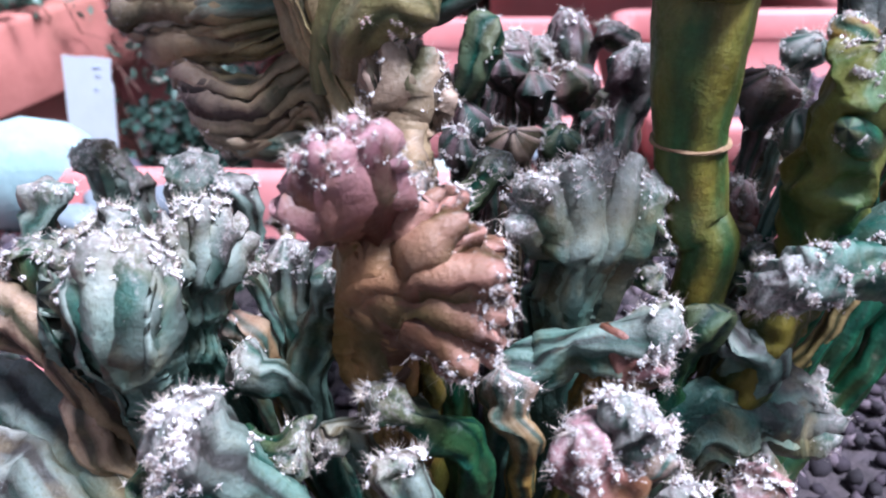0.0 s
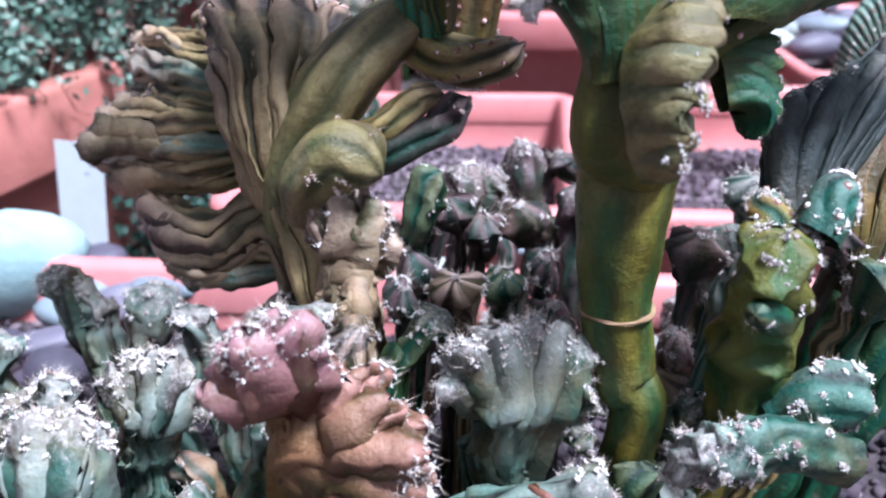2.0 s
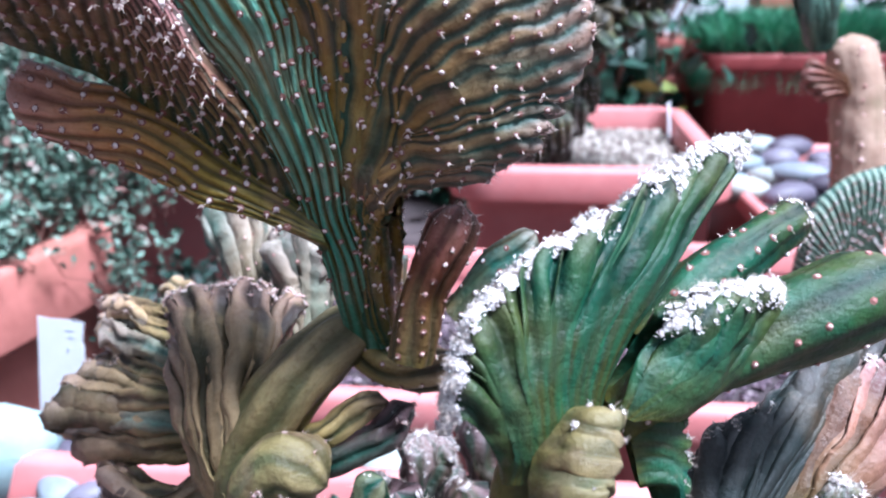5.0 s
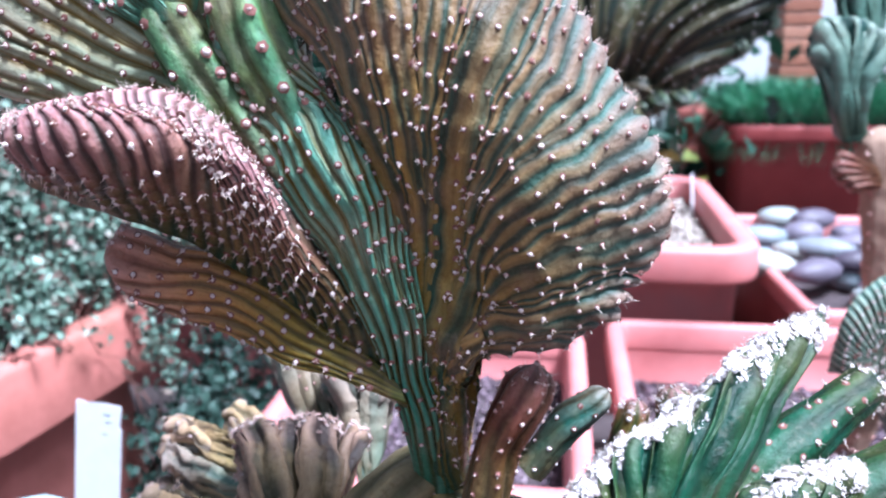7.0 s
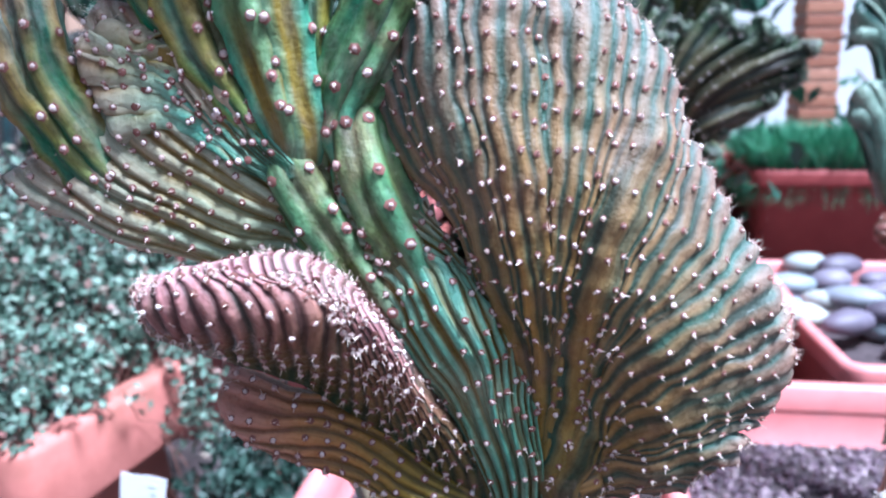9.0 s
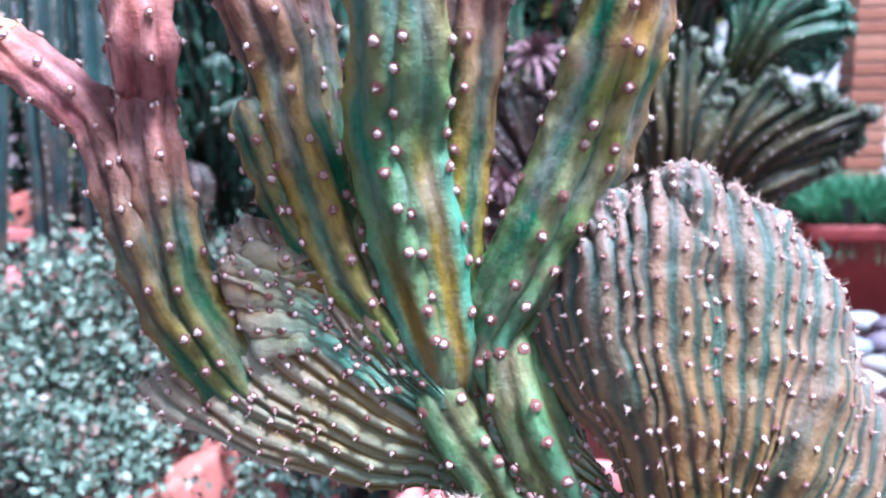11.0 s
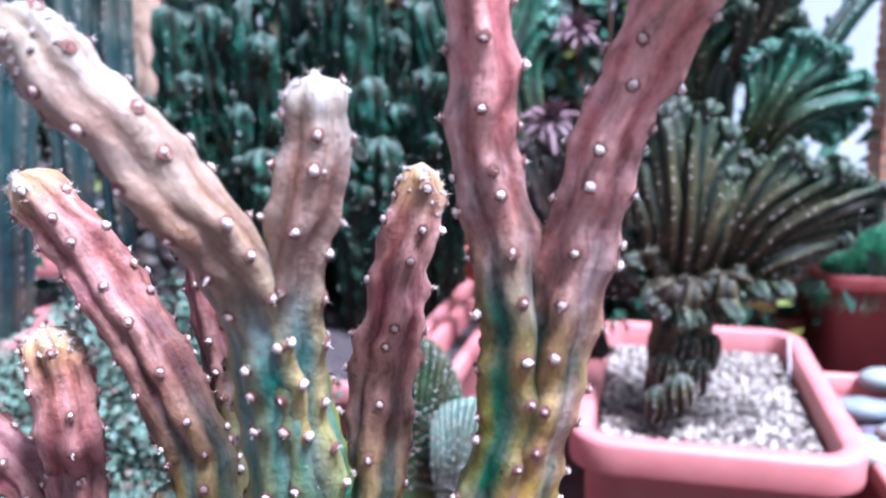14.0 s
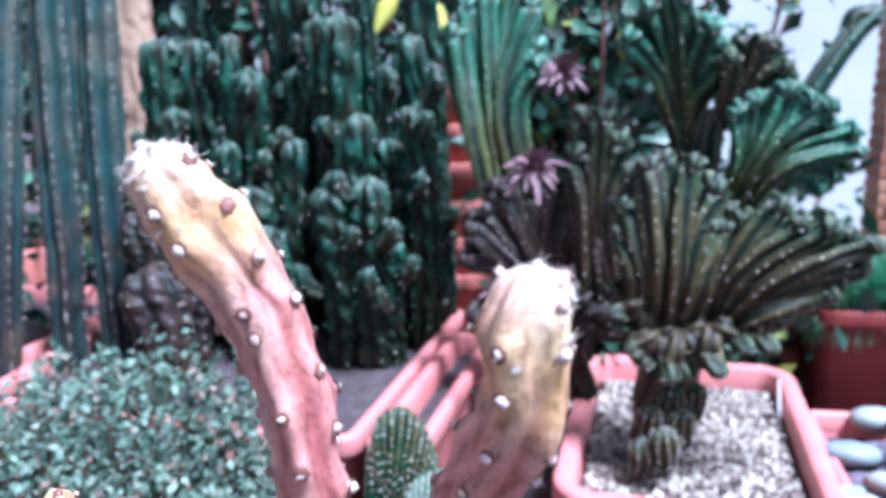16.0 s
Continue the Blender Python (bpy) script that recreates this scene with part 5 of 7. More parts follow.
fan("grey_fan", plant, [[(0.194, 0.379, 0.484), (0.202, 0.379, 0.484)], [(0.187, 0.384, 0.524), (0.205, 0.384, 0.524)], [(0.184, 0.399, 0.55), (0.207, 0.402, 0.558), (0.231, 0.403, 0.545)], [(0.183, 0.407, 0.556), (0.198, 0.414, 0.575), (0.233, 0.429, 0.584), (0.27, 0.448, 0.605), (0.306, 0.463, 0.613)]],
    (0.010, 0.009), 20, SLATE, depth=0.5, keen=1.5, step=0, wool=0.002, crest_wool=2.0, crust=0.5, gnarl=0.001, meander=0.1, fold=0.003, lobe=0.006, seed=57)
fan("brown_fan", plant, [[(0.229, 0.388, 0.477), (0.238, 0.388, 0.477)], [(0.23, 0.394, 0.521), (0.248, 0.394, 0.52)], [(0.242, 0.414, 0.558), (0.26, 0.409, 0.558), (0.271, 0.404, 0.544)], [(0.255, 0.437, 0.577), (0.282, 0.446, 0.599), (0.312, 0.443, 0.59), (0.317, 0.431, 0.556)]],
    (0.012, 0.010), 11, PURPLE, depth=0.5, keen=1.6, step=0, wool=0.0026, crest_wool=2.2, crust=0.8, gnarl=0.002, tubercle=0.002, fold=0.004, lobe=0.01, seed=58)
stem("side_trunk", plant, [(0.171, 0.357, 0.43, 0.016), (0.174, 0.349, 0.472, 0.017), (0.175, 0.335, 0.513, 0.016), (0.176, 0.325, 0.539, 0.014)], 4, BARK_GREEN, depth=0.2, step=0, seed=59, foot=G0, tip_wool=150, wool=0.003, gnarl=0.005, tubercle=0.0025, crust=0.5, warts=0.05)
stem("side_knob", plant, [(0.179, 0.348, 0.528, 0.011), (0.176, 0.362, 0.536, 0.01), (0.176, 0.368, 0.545, 0.008)], 5, BROWN, depth=0.2, step=0.012, seed=60, tip_wool=50)
stem("side_knob", plant, [(0.187, 0.339, 0.534, 0.012), (0.196, 0.345, 0.547, 0.011), (0.206, 0.347, 0.551, 0.01)], 5, GREY, depth=0.2, step=0.012, seed=61, tip_wool=140, wool=0.003)
stem("side_knob", plant, [(0.184, 0.344, 0.438, 0.014), (0.201, 0.339, 0.45, 0.015), (0.218, 0.34, 0.451, 0.013), (0.225, 0.34, 0.451, 0.009)], 5, GREY, depth=0.1, step=0, seed=62, gnarl=0.003, tubercle=0.0018, tip_wool=120, wool=0.003, reach=1.5)
stem("side_knob", plant, [(0.176, 0.333, 0.497, 0.009), (0.164, 0.321, 0.506, 0.007), (0.157, 0.312, 0.511, 0.005)], 4, GREEN, depth=0.1, step=0, seed=63, tip_wool=30)

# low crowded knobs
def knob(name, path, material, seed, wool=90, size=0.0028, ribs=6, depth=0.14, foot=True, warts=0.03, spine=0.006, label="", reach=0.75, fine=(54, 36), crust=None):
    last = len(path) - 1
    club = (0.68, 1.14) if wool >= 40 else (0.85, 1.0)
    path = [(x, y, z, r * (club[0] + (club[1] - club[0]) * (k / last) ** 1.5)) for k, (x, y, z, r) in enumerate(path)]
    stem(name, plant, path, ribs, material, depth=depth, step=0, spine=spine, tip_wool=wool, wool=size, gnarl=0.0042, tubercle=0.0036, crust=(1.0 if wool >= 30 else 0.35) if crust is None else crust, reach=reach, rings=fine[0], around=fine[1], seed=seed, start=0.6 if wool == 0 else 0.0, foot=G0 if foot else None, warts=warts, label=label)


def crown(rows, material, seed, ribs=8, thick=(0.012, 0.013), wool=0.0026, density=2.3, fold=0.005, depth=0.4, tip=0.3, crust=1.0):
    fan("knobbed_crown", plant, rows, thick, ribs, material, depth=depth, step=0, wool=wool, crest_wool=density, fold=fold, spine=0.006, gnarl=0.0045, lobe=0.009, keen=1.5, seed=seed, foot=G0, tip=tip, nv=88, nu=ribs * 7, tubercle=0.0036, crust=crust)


crown([[(-0.037, 0.313, 0.454), (-0.025, 0.313, 0.453)], [(-0.053, 0.296, 0.486), (-0.034, 0.292, 0.494), (-0.022, 0.298, 0.489)], [(-0.071, 0.287, 0.49), (-0.053, 0.287, 0.519), (-0.04, 0.284, 0.525), (-0.024, 0.29, 0.523), (-0.02, 0.293, 0.502)]], PINK, 70, ribs=14, depth=0.38, crust=0.6, thick=(0.016, 0.014))
crown([[(-0.038, 0.318, 0.451), (-0.034, 0.308, 0.431), (-0.021, 0.303, 0.411)], [(-0.019, 0.308, 0.464), (-0.01, 0.296, 0.452), (-0.011, 0.29, 0.43)], [(-0.015, 0.305, 0.481), (0, 0.3, 0.491), (0.015, 0.293, 0.478), (0.022, 0.287, 0.464), (0.018, 0.283, 0.443), (0.012, 0.281, 0.422), (-0.01, 0.287, 0.412)]], RUST, 71, ribs=17, depth=0.42, crust=0.6, thick=(0.014, 0.012))
crown([[(0.051, 0.347, 0.418), (0.075, 0.347, 0.417)], [(0.039, 0.344, 0.447), (0.059, 0.342, 0.453), (0.083, 0.346, 0.448)], [(0.023, 0.344, 0.457), (0.032, 0.349, 0.479), (0.059, 0.351, 0.487), (0.085, 0.353, 0.483), (0.102, 0.354, 0.471), (0.103, 0.353, 0.461)]], GREY, 72, ribs=13, density=2.4)
knob("green_nub", [(0.057, 0.355, 0.423, 0.012), (0.082, 0.348, 0.441, 0.011), (0.1, 0.342, 0.452, 0.008)], GREEN, 73, 70)
knob("green_nub", [(0.071, 0.355, 0.412, 0.01), (0.088, 0.346, 0.427, 0.01), (0.1, 0.339, 0.435, 0.007)], GREEN, 74, 60)
knob("horned_knob", [(0.21, 0.321, 0.429, 0.018), (0.175, 0.308, 0.448, 0.015), (0.149, 0.302, 0.449, 0.013), (0.123, 0.296, 0.453, 0.009)], GREY, 75, 240, 0.0034, foot=False, reach=2.4)
knob("pale_lump", [(0.025, 0.327, 0.38, 0.014), (0.041, 0.324, 0.395, 0.015), (0.066, 0.322, 0.407, 0.015), (0.094, 0.319, 0.412, 0.013), (0.102, 0.319, 0.412, 0.011)], GREY, 76, 130, 0.0030)
knob("pale_lump", [(0.067, 0.324, 0.394, 0.012), (0.084, 0.317, 0.399, 0.011), (0.1, 0.315, 0.402, 0.009)], PINK, 77, 90, 0.0030)
knob("pale_lump", [(0.033, 0.312, 0.35, 0.011), (0.027, 0.314, 0.376, 0.011), (0.024, 0.318, 0.396, 0.01)], BROWN, 78, 50, 0.0018)
knob("woolly_knob", [(0.063, 0.259, 0.366, 0.019), (0.053, 0.253, 0.398, 0.018), (0.045, 0.251, 0.417, 0.014)], PINK, 79, 170, 0.0030)
knob("woolly_knob", [(0.064, 0.258, 0.387, 0.014), (0.065, 0.252, 0.412, 0.013), (0.069, 0.25, 0.426, 0.01)], GREY, 80, 150, 0.0045)
knob("woolly_knob", [(0.071, 0.259, 0.377, 0.01), (0.08, 0.26, 0.391, 0.008)], BROWN, 81, 60, 0.0022)
crown([[(0.111, 0.343, 0.344), (0.12, 0.337, 0.331)], [(0.155, 0.364, 0.349), (0.156, 0.351, 0.336), (0.157, 0.349, 0.32)], [(0.206, 0.383, 0.342), (0.198, 0.372, 0.332), (0.215, 0.369, 0.313), (0.202, 0.362, 0.301)]], GREY, 82, ribs=5, thick=(0.016, 0.011), density=0.9, wool=0.002)
knob("pale_lump", [(0.158, 0.337, 0.286, 0.014), (0.162, 0.342, 0.306, 0.013), (0.165, 0.35, 0.322, 0.01)], GREY, 83, 10)
knob("pale_lump", [(0.115, 0.343, 0.386, 0.013), (0.119, 0.346, 0.404, 0.012), (0.121, 0.345, 0.414, 0.009)], GREEN, 84, 20, 0.0015)
knob("pale_lump", [(0.153, 0.354, 0.364, 0.018), (0.141, 0.356, 0.39, 0.017), (0.131, 0.357, 0.403, 0.013)], GREY, 85, 15, 0.0015)
knob("woolly_knob", [(0.089, 0.252, 0.363, 0.011), (0.088, 0.251, 0.384, 0.01)], GREY, 86, 110, 0.0036)
knob("woolly_knob", [(0.119, 0.255, 0.358, 0.012), (0.114, 0.255, 0.38, 0.011)], PINK, 87, 120, 0.0032)
knob("reddish_knob", [(0.01, 0.299, 0.359, 0.014), (-0.01, 0.294, 0.382, 0.014), (-0.027, 0.292, 0.396, 0.012), (-0.034, 0.291, 0.4, 0.009)], GREEN, 88, 130, 0.0026)
knob("reddish_knob", [(-0.017, 0.259, 0.358, 0.016), (-0.024, 0.262, 0.38, 0.014), (-0.028, 0.264, 0.39, 0.011)], GREY, 89, 90, 0.0026)
knob("green_nub", [(-0.099, 0.298, 0.359, 0.009), (-0.078, 0.29, 0.377, 0.01), (-0.065, 0.285, 0.384, 0.009)], GREEN, 90, 60, 0.0015)
knob("grey_nub", [(-0.045, 0.305, 0.362, 0.011), (-0.055, 0.302, 0.365, 0.009), (-0.059, 0.296, 0.366, 0.007)], GREY, 91, 40, 0.0015)
crown([[(-0.139, 0.294, 0.408), (-0.124, 0.293, 0.405)], [(-0.149, 0.29, 0.445), (-0.128, 0.278, 0.452), (-0.119, 0.29, 0.444)], [(-0.151, 0.302, 0.468), (-0.139, 0.295, 0.48), (-0.127, 0.295, 0.481), (-0.124, 0.304, 0.46)]], GREY, 92, ribs=9, thick=(0.015, 0.013), wool=0.0036, density=3.0, tip=0.4)
crown([[(-0.16, 0.303, 0.426), (-0.148, 0.303, 0.426)], [(-0.162, 0.305, 0.453), (-0.146, 0.304, 0.461)], [(-0.163, 0.299, 0.451), (-0.16, 0.309, 0.47), (-0.147, 0.32, 0.48), (-0.137, 0.323, 0.475)]], GREY, 93, ribs=7, thick=(0.013, 0.012), wool=0.0032, density=2.4)
knob("woolly_knob", [(-0.081, 0.266, 0.352, 0.023), (-0.093, 0.261, 0.386, 0.021), (-0.106, 0.257, 0.41, 0.019), (-0.114, 0.255, 0.419, 0.015)], GREY, 94, 380, 0.0042)
crown([[(-0.142, 0.368, 0.376), (-0.13, 0.368, 0.376)], [(-0.142, 0.363, 0.423), (-0.121, 0.363, 0.429), (-0.109, 0.377, 0.415)], [(-0.146, 0.362, 0.443), (-0.137, 0.367, 0.458), (-0.118, 0.372, 0.46), (-0.103, 0.38, 0.444), (-0.105, 0.384, 0.407)]], GREY, 95, ribs=9, thick=(0.008, 0.007), fold=0.003, density=2.0)
knob("grey_stalk", [(-0.08, 0.355, 0.339, 0.016), (-0.074, 0.361, 0.372, 0.014), (-0.062, 0.352, 0.408, 0.012), (-0.051, 0.345, 0.435, 0.012), (-0.05, 0.346, 0.441, 0.01)], GREY, 96, 50, 0.0018)
knob("grey_stalk", [(-0.082, 0.375, 0.355, 0.011), (-0.086, 0.38, 0.388, 0.013), (-0.089, 0.387, 0.412, 0.014), (-0.09, 0.39, 0.424, 0.011)], GREY, 97, 60, 0.0022)
knob("grey_nub", [(-0.083, 0.357, 0.353, 0.013), (-0.101, 0.354, 0.37, 0.012), (-0.116, 0.353, 0.38, 0.009)], GREY, 98, 50, 0.0018)
knob("grey_nub", [(-0.103, 0.373, 0.364, 0.011), (-0.113, 0.376, 0.381, 0.011), (-0.125, 0.374, 0.388, 0.008)], BROWN, 99, 10, 0.0015)
knob("long_arm", [(-0.16, 0.306, 0.4, 0.013), (-0.172, 0.313, 0.414, 0.015), (-0.197, 0.325, 0.425, 0.017), (-0.234, 0.337, 0.428, 0.02)], OLIVE, 100, 0)
knob("green_knob", [(-0.181, 0.331, 0.427, 0.012), (-0.188, 0.335, 0.446, 0.012), (-0.194, 0.339, 0.458, 0.011)], GREEN, 101, 110, 0.0028)
knob("green_knob", [(-0.193, 0.363, 0.434, 0.011), (-0.194, 0.364, 0.458, 0.01), (-0.195, 0.369, 0.475, 0.01)], GREY, 102, 70, 0.0018)
crown([[(-0.208, 0.489, 0.385), (-0.189, 0.489, 0.384)], [(-0.223, 0.498, 0.414), (-0.198, 0.498, 0.413)], [(-0.243, 0.502, 0.432), (-0.235, 0.507, 0.442), (-0.217, 0.506, 0.44), (-0.191, 0.489, 0.417)]], GREY, 103, ribs=6, density=1.2)
knob("green_knob", [(-0.161, 0.465, 0.403, 0.017), (-0.157, 0.472, 0.427, 0.017), (-0.155, 0.477, 0.447, 0.014)], GREY, 104, 130, 0.0030)
knob("green_knob", [(-0.126, 0.452, 0.409, 0.012), (-0.128, 0.456, 0.429, 0.011), (-0.128, 0.454, 0.435, 0.009)], GREY, 105, 70, 0.0034)
knob("long_arm", [(-0.148, 0.298, 0.339, 0.018), (-0.182, 0.316, 0.353, 0.02), (-0.219, 0.337, 0.361, 0.022), (-0.259, 0.353, 0.372, 0.023)], GREY, 106, 0)
knob("long_arm", [(-0.162, 0.3, 0.366, 0.012), (-0.164, 0.307, 0.393, 0.012), (-0.164, 0.313, 0.413, 0.011)], OLIVE, 107, 0)
knob("long_arm", [(-0.171, 0.279, 0.335, 0.018), (-0.199, 0.297, 0.349, 0.02), (-0.236, 0.312, 0.358, 0.022)], GREY, 108, 0)
knob("green_nub", [(-0.117, 0.257, 0.356, 0.014), (-0.131, 0.266, 0.374, 0.013), (-0.141, 0.268, 0.378, 0.01)], GREEN, 109, 10, 0.0015)
crown([[(-0.034, 0.421, 0.445), (-0.018, 0.421, 0.444)], [(-0.042, 0.433, 0.48), (-0.023, 0.431, 0.486), (-0.008, 0.432, 0.476)], [(-0.055, 0.438, 0.494), (-0.043, 0.443, 0.514), (-0.022, 0.442, 0.52), (-0.004, 0.441, 0.501), (0.003, 0.439, 0.48)]], DUSK, 110, ribs=9, thick=(0.012, 0.012), wool=0.003, density=2.6, fold=0.007, crust=0.55, depth=0.55)
knob("green_knob", [(-0.039, 0.357, 0.46, 0.011), (-0.039, 0.361, 0.482, 0.012), (-0.038, 0.362, 0.496, 0.01)], GREY, 111, 90, 0.0028)
knob("green_knob", [(-0.017, 0.372, 0.444, 0.013), (-0.017, 0.373, 0.459, 0.012), (-0.017, 0.372, 0.468, 0.009)], OLIVE, 112, 70, 0.0026)
knob("green_knob", [(0, 0.369, 0.438, 0.013), (0.012, 0.373, 0.459, 0.012), (0.029, 0.372, 0.478, 0.008)], GREEN, 113, 50, 0.0026)
knob("back_stub", [(0.032, 0.511, 0.41, 0.013), (0.036, 0.52, 0.449, 0.013), (0.044, 0.529, 0.484, 0.015), (0.044, 0.534, 0.499, 0.014)], MAROON, 114, 60, 0.0026)
knob("back_stub", [(0.046, 0.526, 0.462, 0.011), (0.057, 0.533, 0.486, 0.01), (0.062, 0.533, 0.497, 0.009)], MAROON, 115, 30, 0.0026, foot=False)
knob("back_stub", [(0.115, 0.529, 0.421, 0.017), (0.093, 0.546, 0.455, 0.014), (0.082, 0.56, 0.483, 0.014), (0.079, 0.572, 0.506, 0.013)], MAROON, 116, 60, 0.0026)
knob("back_stub", [(0.116, 0.507, 0.444, 0.016), (0.117, 0.512, 0.476, 0.016), (0.114, 0.515, 0.494, 0.014)], MAROON, 117, 40, 0.0022)
knob("back_stub", [(0.125, 0.538, 0.461, 0.011), (0.111, 0.551, 0.488, 0.01), (0.104, 0.558, 0.501, 0.01)], MAROON, 118, 40, 0.0022)
knob("back_stub", [(0.012, 0.492, 0.441, 0.014), (0.016, 0.502, 0.47, 0.015), (0.019, 0.506, 0.489, 0.013)], MAROON, 119, 60, 0.0022)
knob("back_stub", [(0.065, 0.525, 0.415, 0.011), (0.066, 0.541, 0.446, 0.011), (0.067, 0.548, 0.461, 0.009)], MAROON, 120, 50, 0.0024)
knob("side_nub", [(0.146, 0.392, 0.417, 0.014), (0.148, 0.394, 0.442, 0.012), (0.151, 0.395, 0.455, 0.01)], PINK, 121, 60, 0.0028)
knob("side_nub", [(0.137, 0.391, 0.414, 0.012), (0.149, 0.387, 0.429, 0.012), (0.159, 0.385, 0.436, 0.009)], OLIVE, 122, 30, 0.0022)
knob("side_nub", [(0.127, 0.364, 0.406, 0.01), (0.141, 0.362, 0.423, 0.011), (0.154, 0.361, 0.432, 0.008)], GREEN, 123, 40, 0.0022)
knob("side_nub", [(0.195, 0.49, 0.41, 0.017), (0.195, 0.497, 0.434, 0.016), (0.196, 0.499, 0.448, 0.014)], BROWN, 124, 130, 0.0028)
knob("side_nub", [(0.262, 0.408, 0.444, 0.014), (0.258, 0.407, 0.468, 0.013), (0.261, 0.41, 0.476, 0.01)], GREEN, 125, 20, 0.0018)
knob("side_nub", [(0.287, 0.407, 0.438, 0.014), (0.282, 0.404, 0.459, 0.013)], GREEN, 126, 30, 0.0018)
knob("side_nub", [(0.229, 0.383, 0.464, 0.011), (0.233, 0.384, 0.48, 0.01), (0.232, 0.382, 0.49, 0.008)], OLIVE, 127, 70, 0.003)
knob("side_nub", [(0.251, 0.411, 0.507, 0.012), (0.254, 0.403, 0.542, 0.013), (0.255, 0.401, 0.552, 0.011)], GREEN, 128, 120, 0.003)


# woolly heads on thin stalks between the larger stems
for k, (x, y, z, rr, mat) in enumerate([(0.012, 0.429, 0.486, 0.011, MAROON), (0.029, 0.464, 0.508, 0.010, MAROON), (0.051, 0.465, 0.494, 0.012, MAROON), (0.075, 0.495, 0.488, 0.012, MAROON), (0.083, 0.457, 0.471, 0.011, MAROON), (0.062, 0.435, 0.470, 0.012, GREEN), (0.033, 0.416, 0.478, 0.011, DUSK), (0.004, 0.405, 0.478, 0.012, MAROON), (0.091, 0.448, 0.445, 0.012, MAROON), (-0.074, 0.447, 0.451, 0.011, MAROON), (0.159, 0.399, 0.511, 0.014, MAROON), (0.195, 0.465, 0.488, 0.012, GREY), (0.158, 0.364, 0.503, 0.013, GREY), (0.196, 0.369, 0.517, 0.014, PINK), (0.220, 0.391, 0.517, 0.013, MAROON), (0.255, 0.410, 0.537, 0.014, DUSK), (0.234, 0.365, 0.503, 0.012, GREEN), (0.291, 0.416, 0.495, 0.014, GREY), (0.218, 0.493, 0.504, 0.012, GREY)]):
    lean = 0.006 * math.sin(2.3 * k)
    knob("woolly_head", [(x + lean, y + 0.012, z - 0.055, rr * 0.6), (x + 0.5 * lean, y + 0.005, z - 0.022, rr * 0.85), (x, y, z, rr * 1.1)], mat, 700 + k, 60, 0.0026, fine=(44, 32), crust=0.45)

# short woolly offsets crowding the soil between the stems
r_off = np.random.default_rng(77)
FLOOR_SPOTS = [(0.033, 0.695, 0.24), (0.072, 0.717, 0.24), (0.11, 0.694, 0.24), (-0.031, 0.678, 0.24), (-0.078, 0.705, 0.24), (0.216, 0.684, 0.24), (0.263, 0.701, 0.24), (0.296, 0.683, 0.24), (-0.003, 0.751, 0.24), (0.064, 0.781, 0.24), (-0.204, 0.697, 0.24), (-0.252, 0.706, 0.24), (0.108, 0.76, 0.24), (-0.024, 0.722, 0.24), (0.342, 0.691, 0.24), (-0.062, 0.752, 0.24), (0.244, 0.738, 0.24), (0.043, 0.751, 0.24), (0.087, 0.677, 0.24), (0.144, 0.711, 0.24), (0.012, 0.677, 0.24), (-0.106, 0.679, 0.24), (-0.152, 0.688, 0.24), (0.291, 0.748, 0.24)]
for k, (x, y, z) in enumerate(FLOOR_SPOTS):
    h, rr = r_off.uniform(0.035, 0.075), r_off.uniform(0.009, 0.015)
    dx, dy = r_off.normal(size=2) * 0.012
    knob("offset_knob", [(x, y, 0.215, rr * 0.8), (x + dx, y + dy, z + h * 0.5, rr), (x + 1.8 * dx, y + 1.8 * dy, z + h, rr * 0.95)], (GREY, MAROON, OLIVE, MAROON, PINK)[k % 5], 500 + k, 70, 0.0026, foot=False, fine=(34, 26))

# ---- neighbours: bush, crested cacti, columns, stones ----
LEAF = per_piece("small_green_leaf", [(0, (0.045, 0.085, 0.06)), (0.4, (0.09, 0.15, 0.11)), (0.8, (0.165, 0.24, 0.185)), (0.94, (0.20, 0.15, 0.12)), (1, (0.20, 0.09, 0.08))], rough=0.5, relief=0.0, scale=90)
# darkened leaf greens: the shade on this shrub is put into its colour
SHADE_LEAF = per_piece("shaded_green_leaf", [(0, (0.007, 0.02, 0.014)), (0.6, (0.018, 0.045, 0.033)), (1, (0.04, 0.08, 0.06))], rough=0.55, relief=0.0, scale=90)
GRASS = per_piece("green_needle_leaf", [(0, (0.03, 0.13, 0.07)), (0.5, (0.07, 0.26, 0.14)), (1, (0.15, 0.38, 0.23))], rough=0.5, relief=0.0, scale=90)
BROAD_LEAF = per_piece("broad_leaf", [(0, (0.02, 0.11, 0.06)), (0.5, (0.05, 0.17, 0.08)), (0.85, (0.40, 0.38, 0.05)), (1, (0.55, 0.46, 0.10))], rough=0.4, relief=0.1, scale=60)
TWIG = plain("thin_red_twig", (0.10, 0.045, 0.035), (0.17, 0.08, 0.06), 60, rough=0.7, relief=0.2)
# near-black furrows paint shade into the gaps, pale tip stops paint teal highlights
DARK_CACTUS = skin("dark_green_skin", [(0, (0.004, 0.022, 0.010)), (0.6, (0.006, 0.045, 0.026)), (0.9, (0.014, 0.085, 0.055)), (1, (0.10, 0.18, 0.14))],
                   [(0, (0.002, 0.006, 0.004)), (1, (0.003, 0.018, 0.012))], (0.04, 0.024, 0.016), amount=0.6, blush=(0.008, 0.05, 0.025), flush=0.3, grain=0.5)
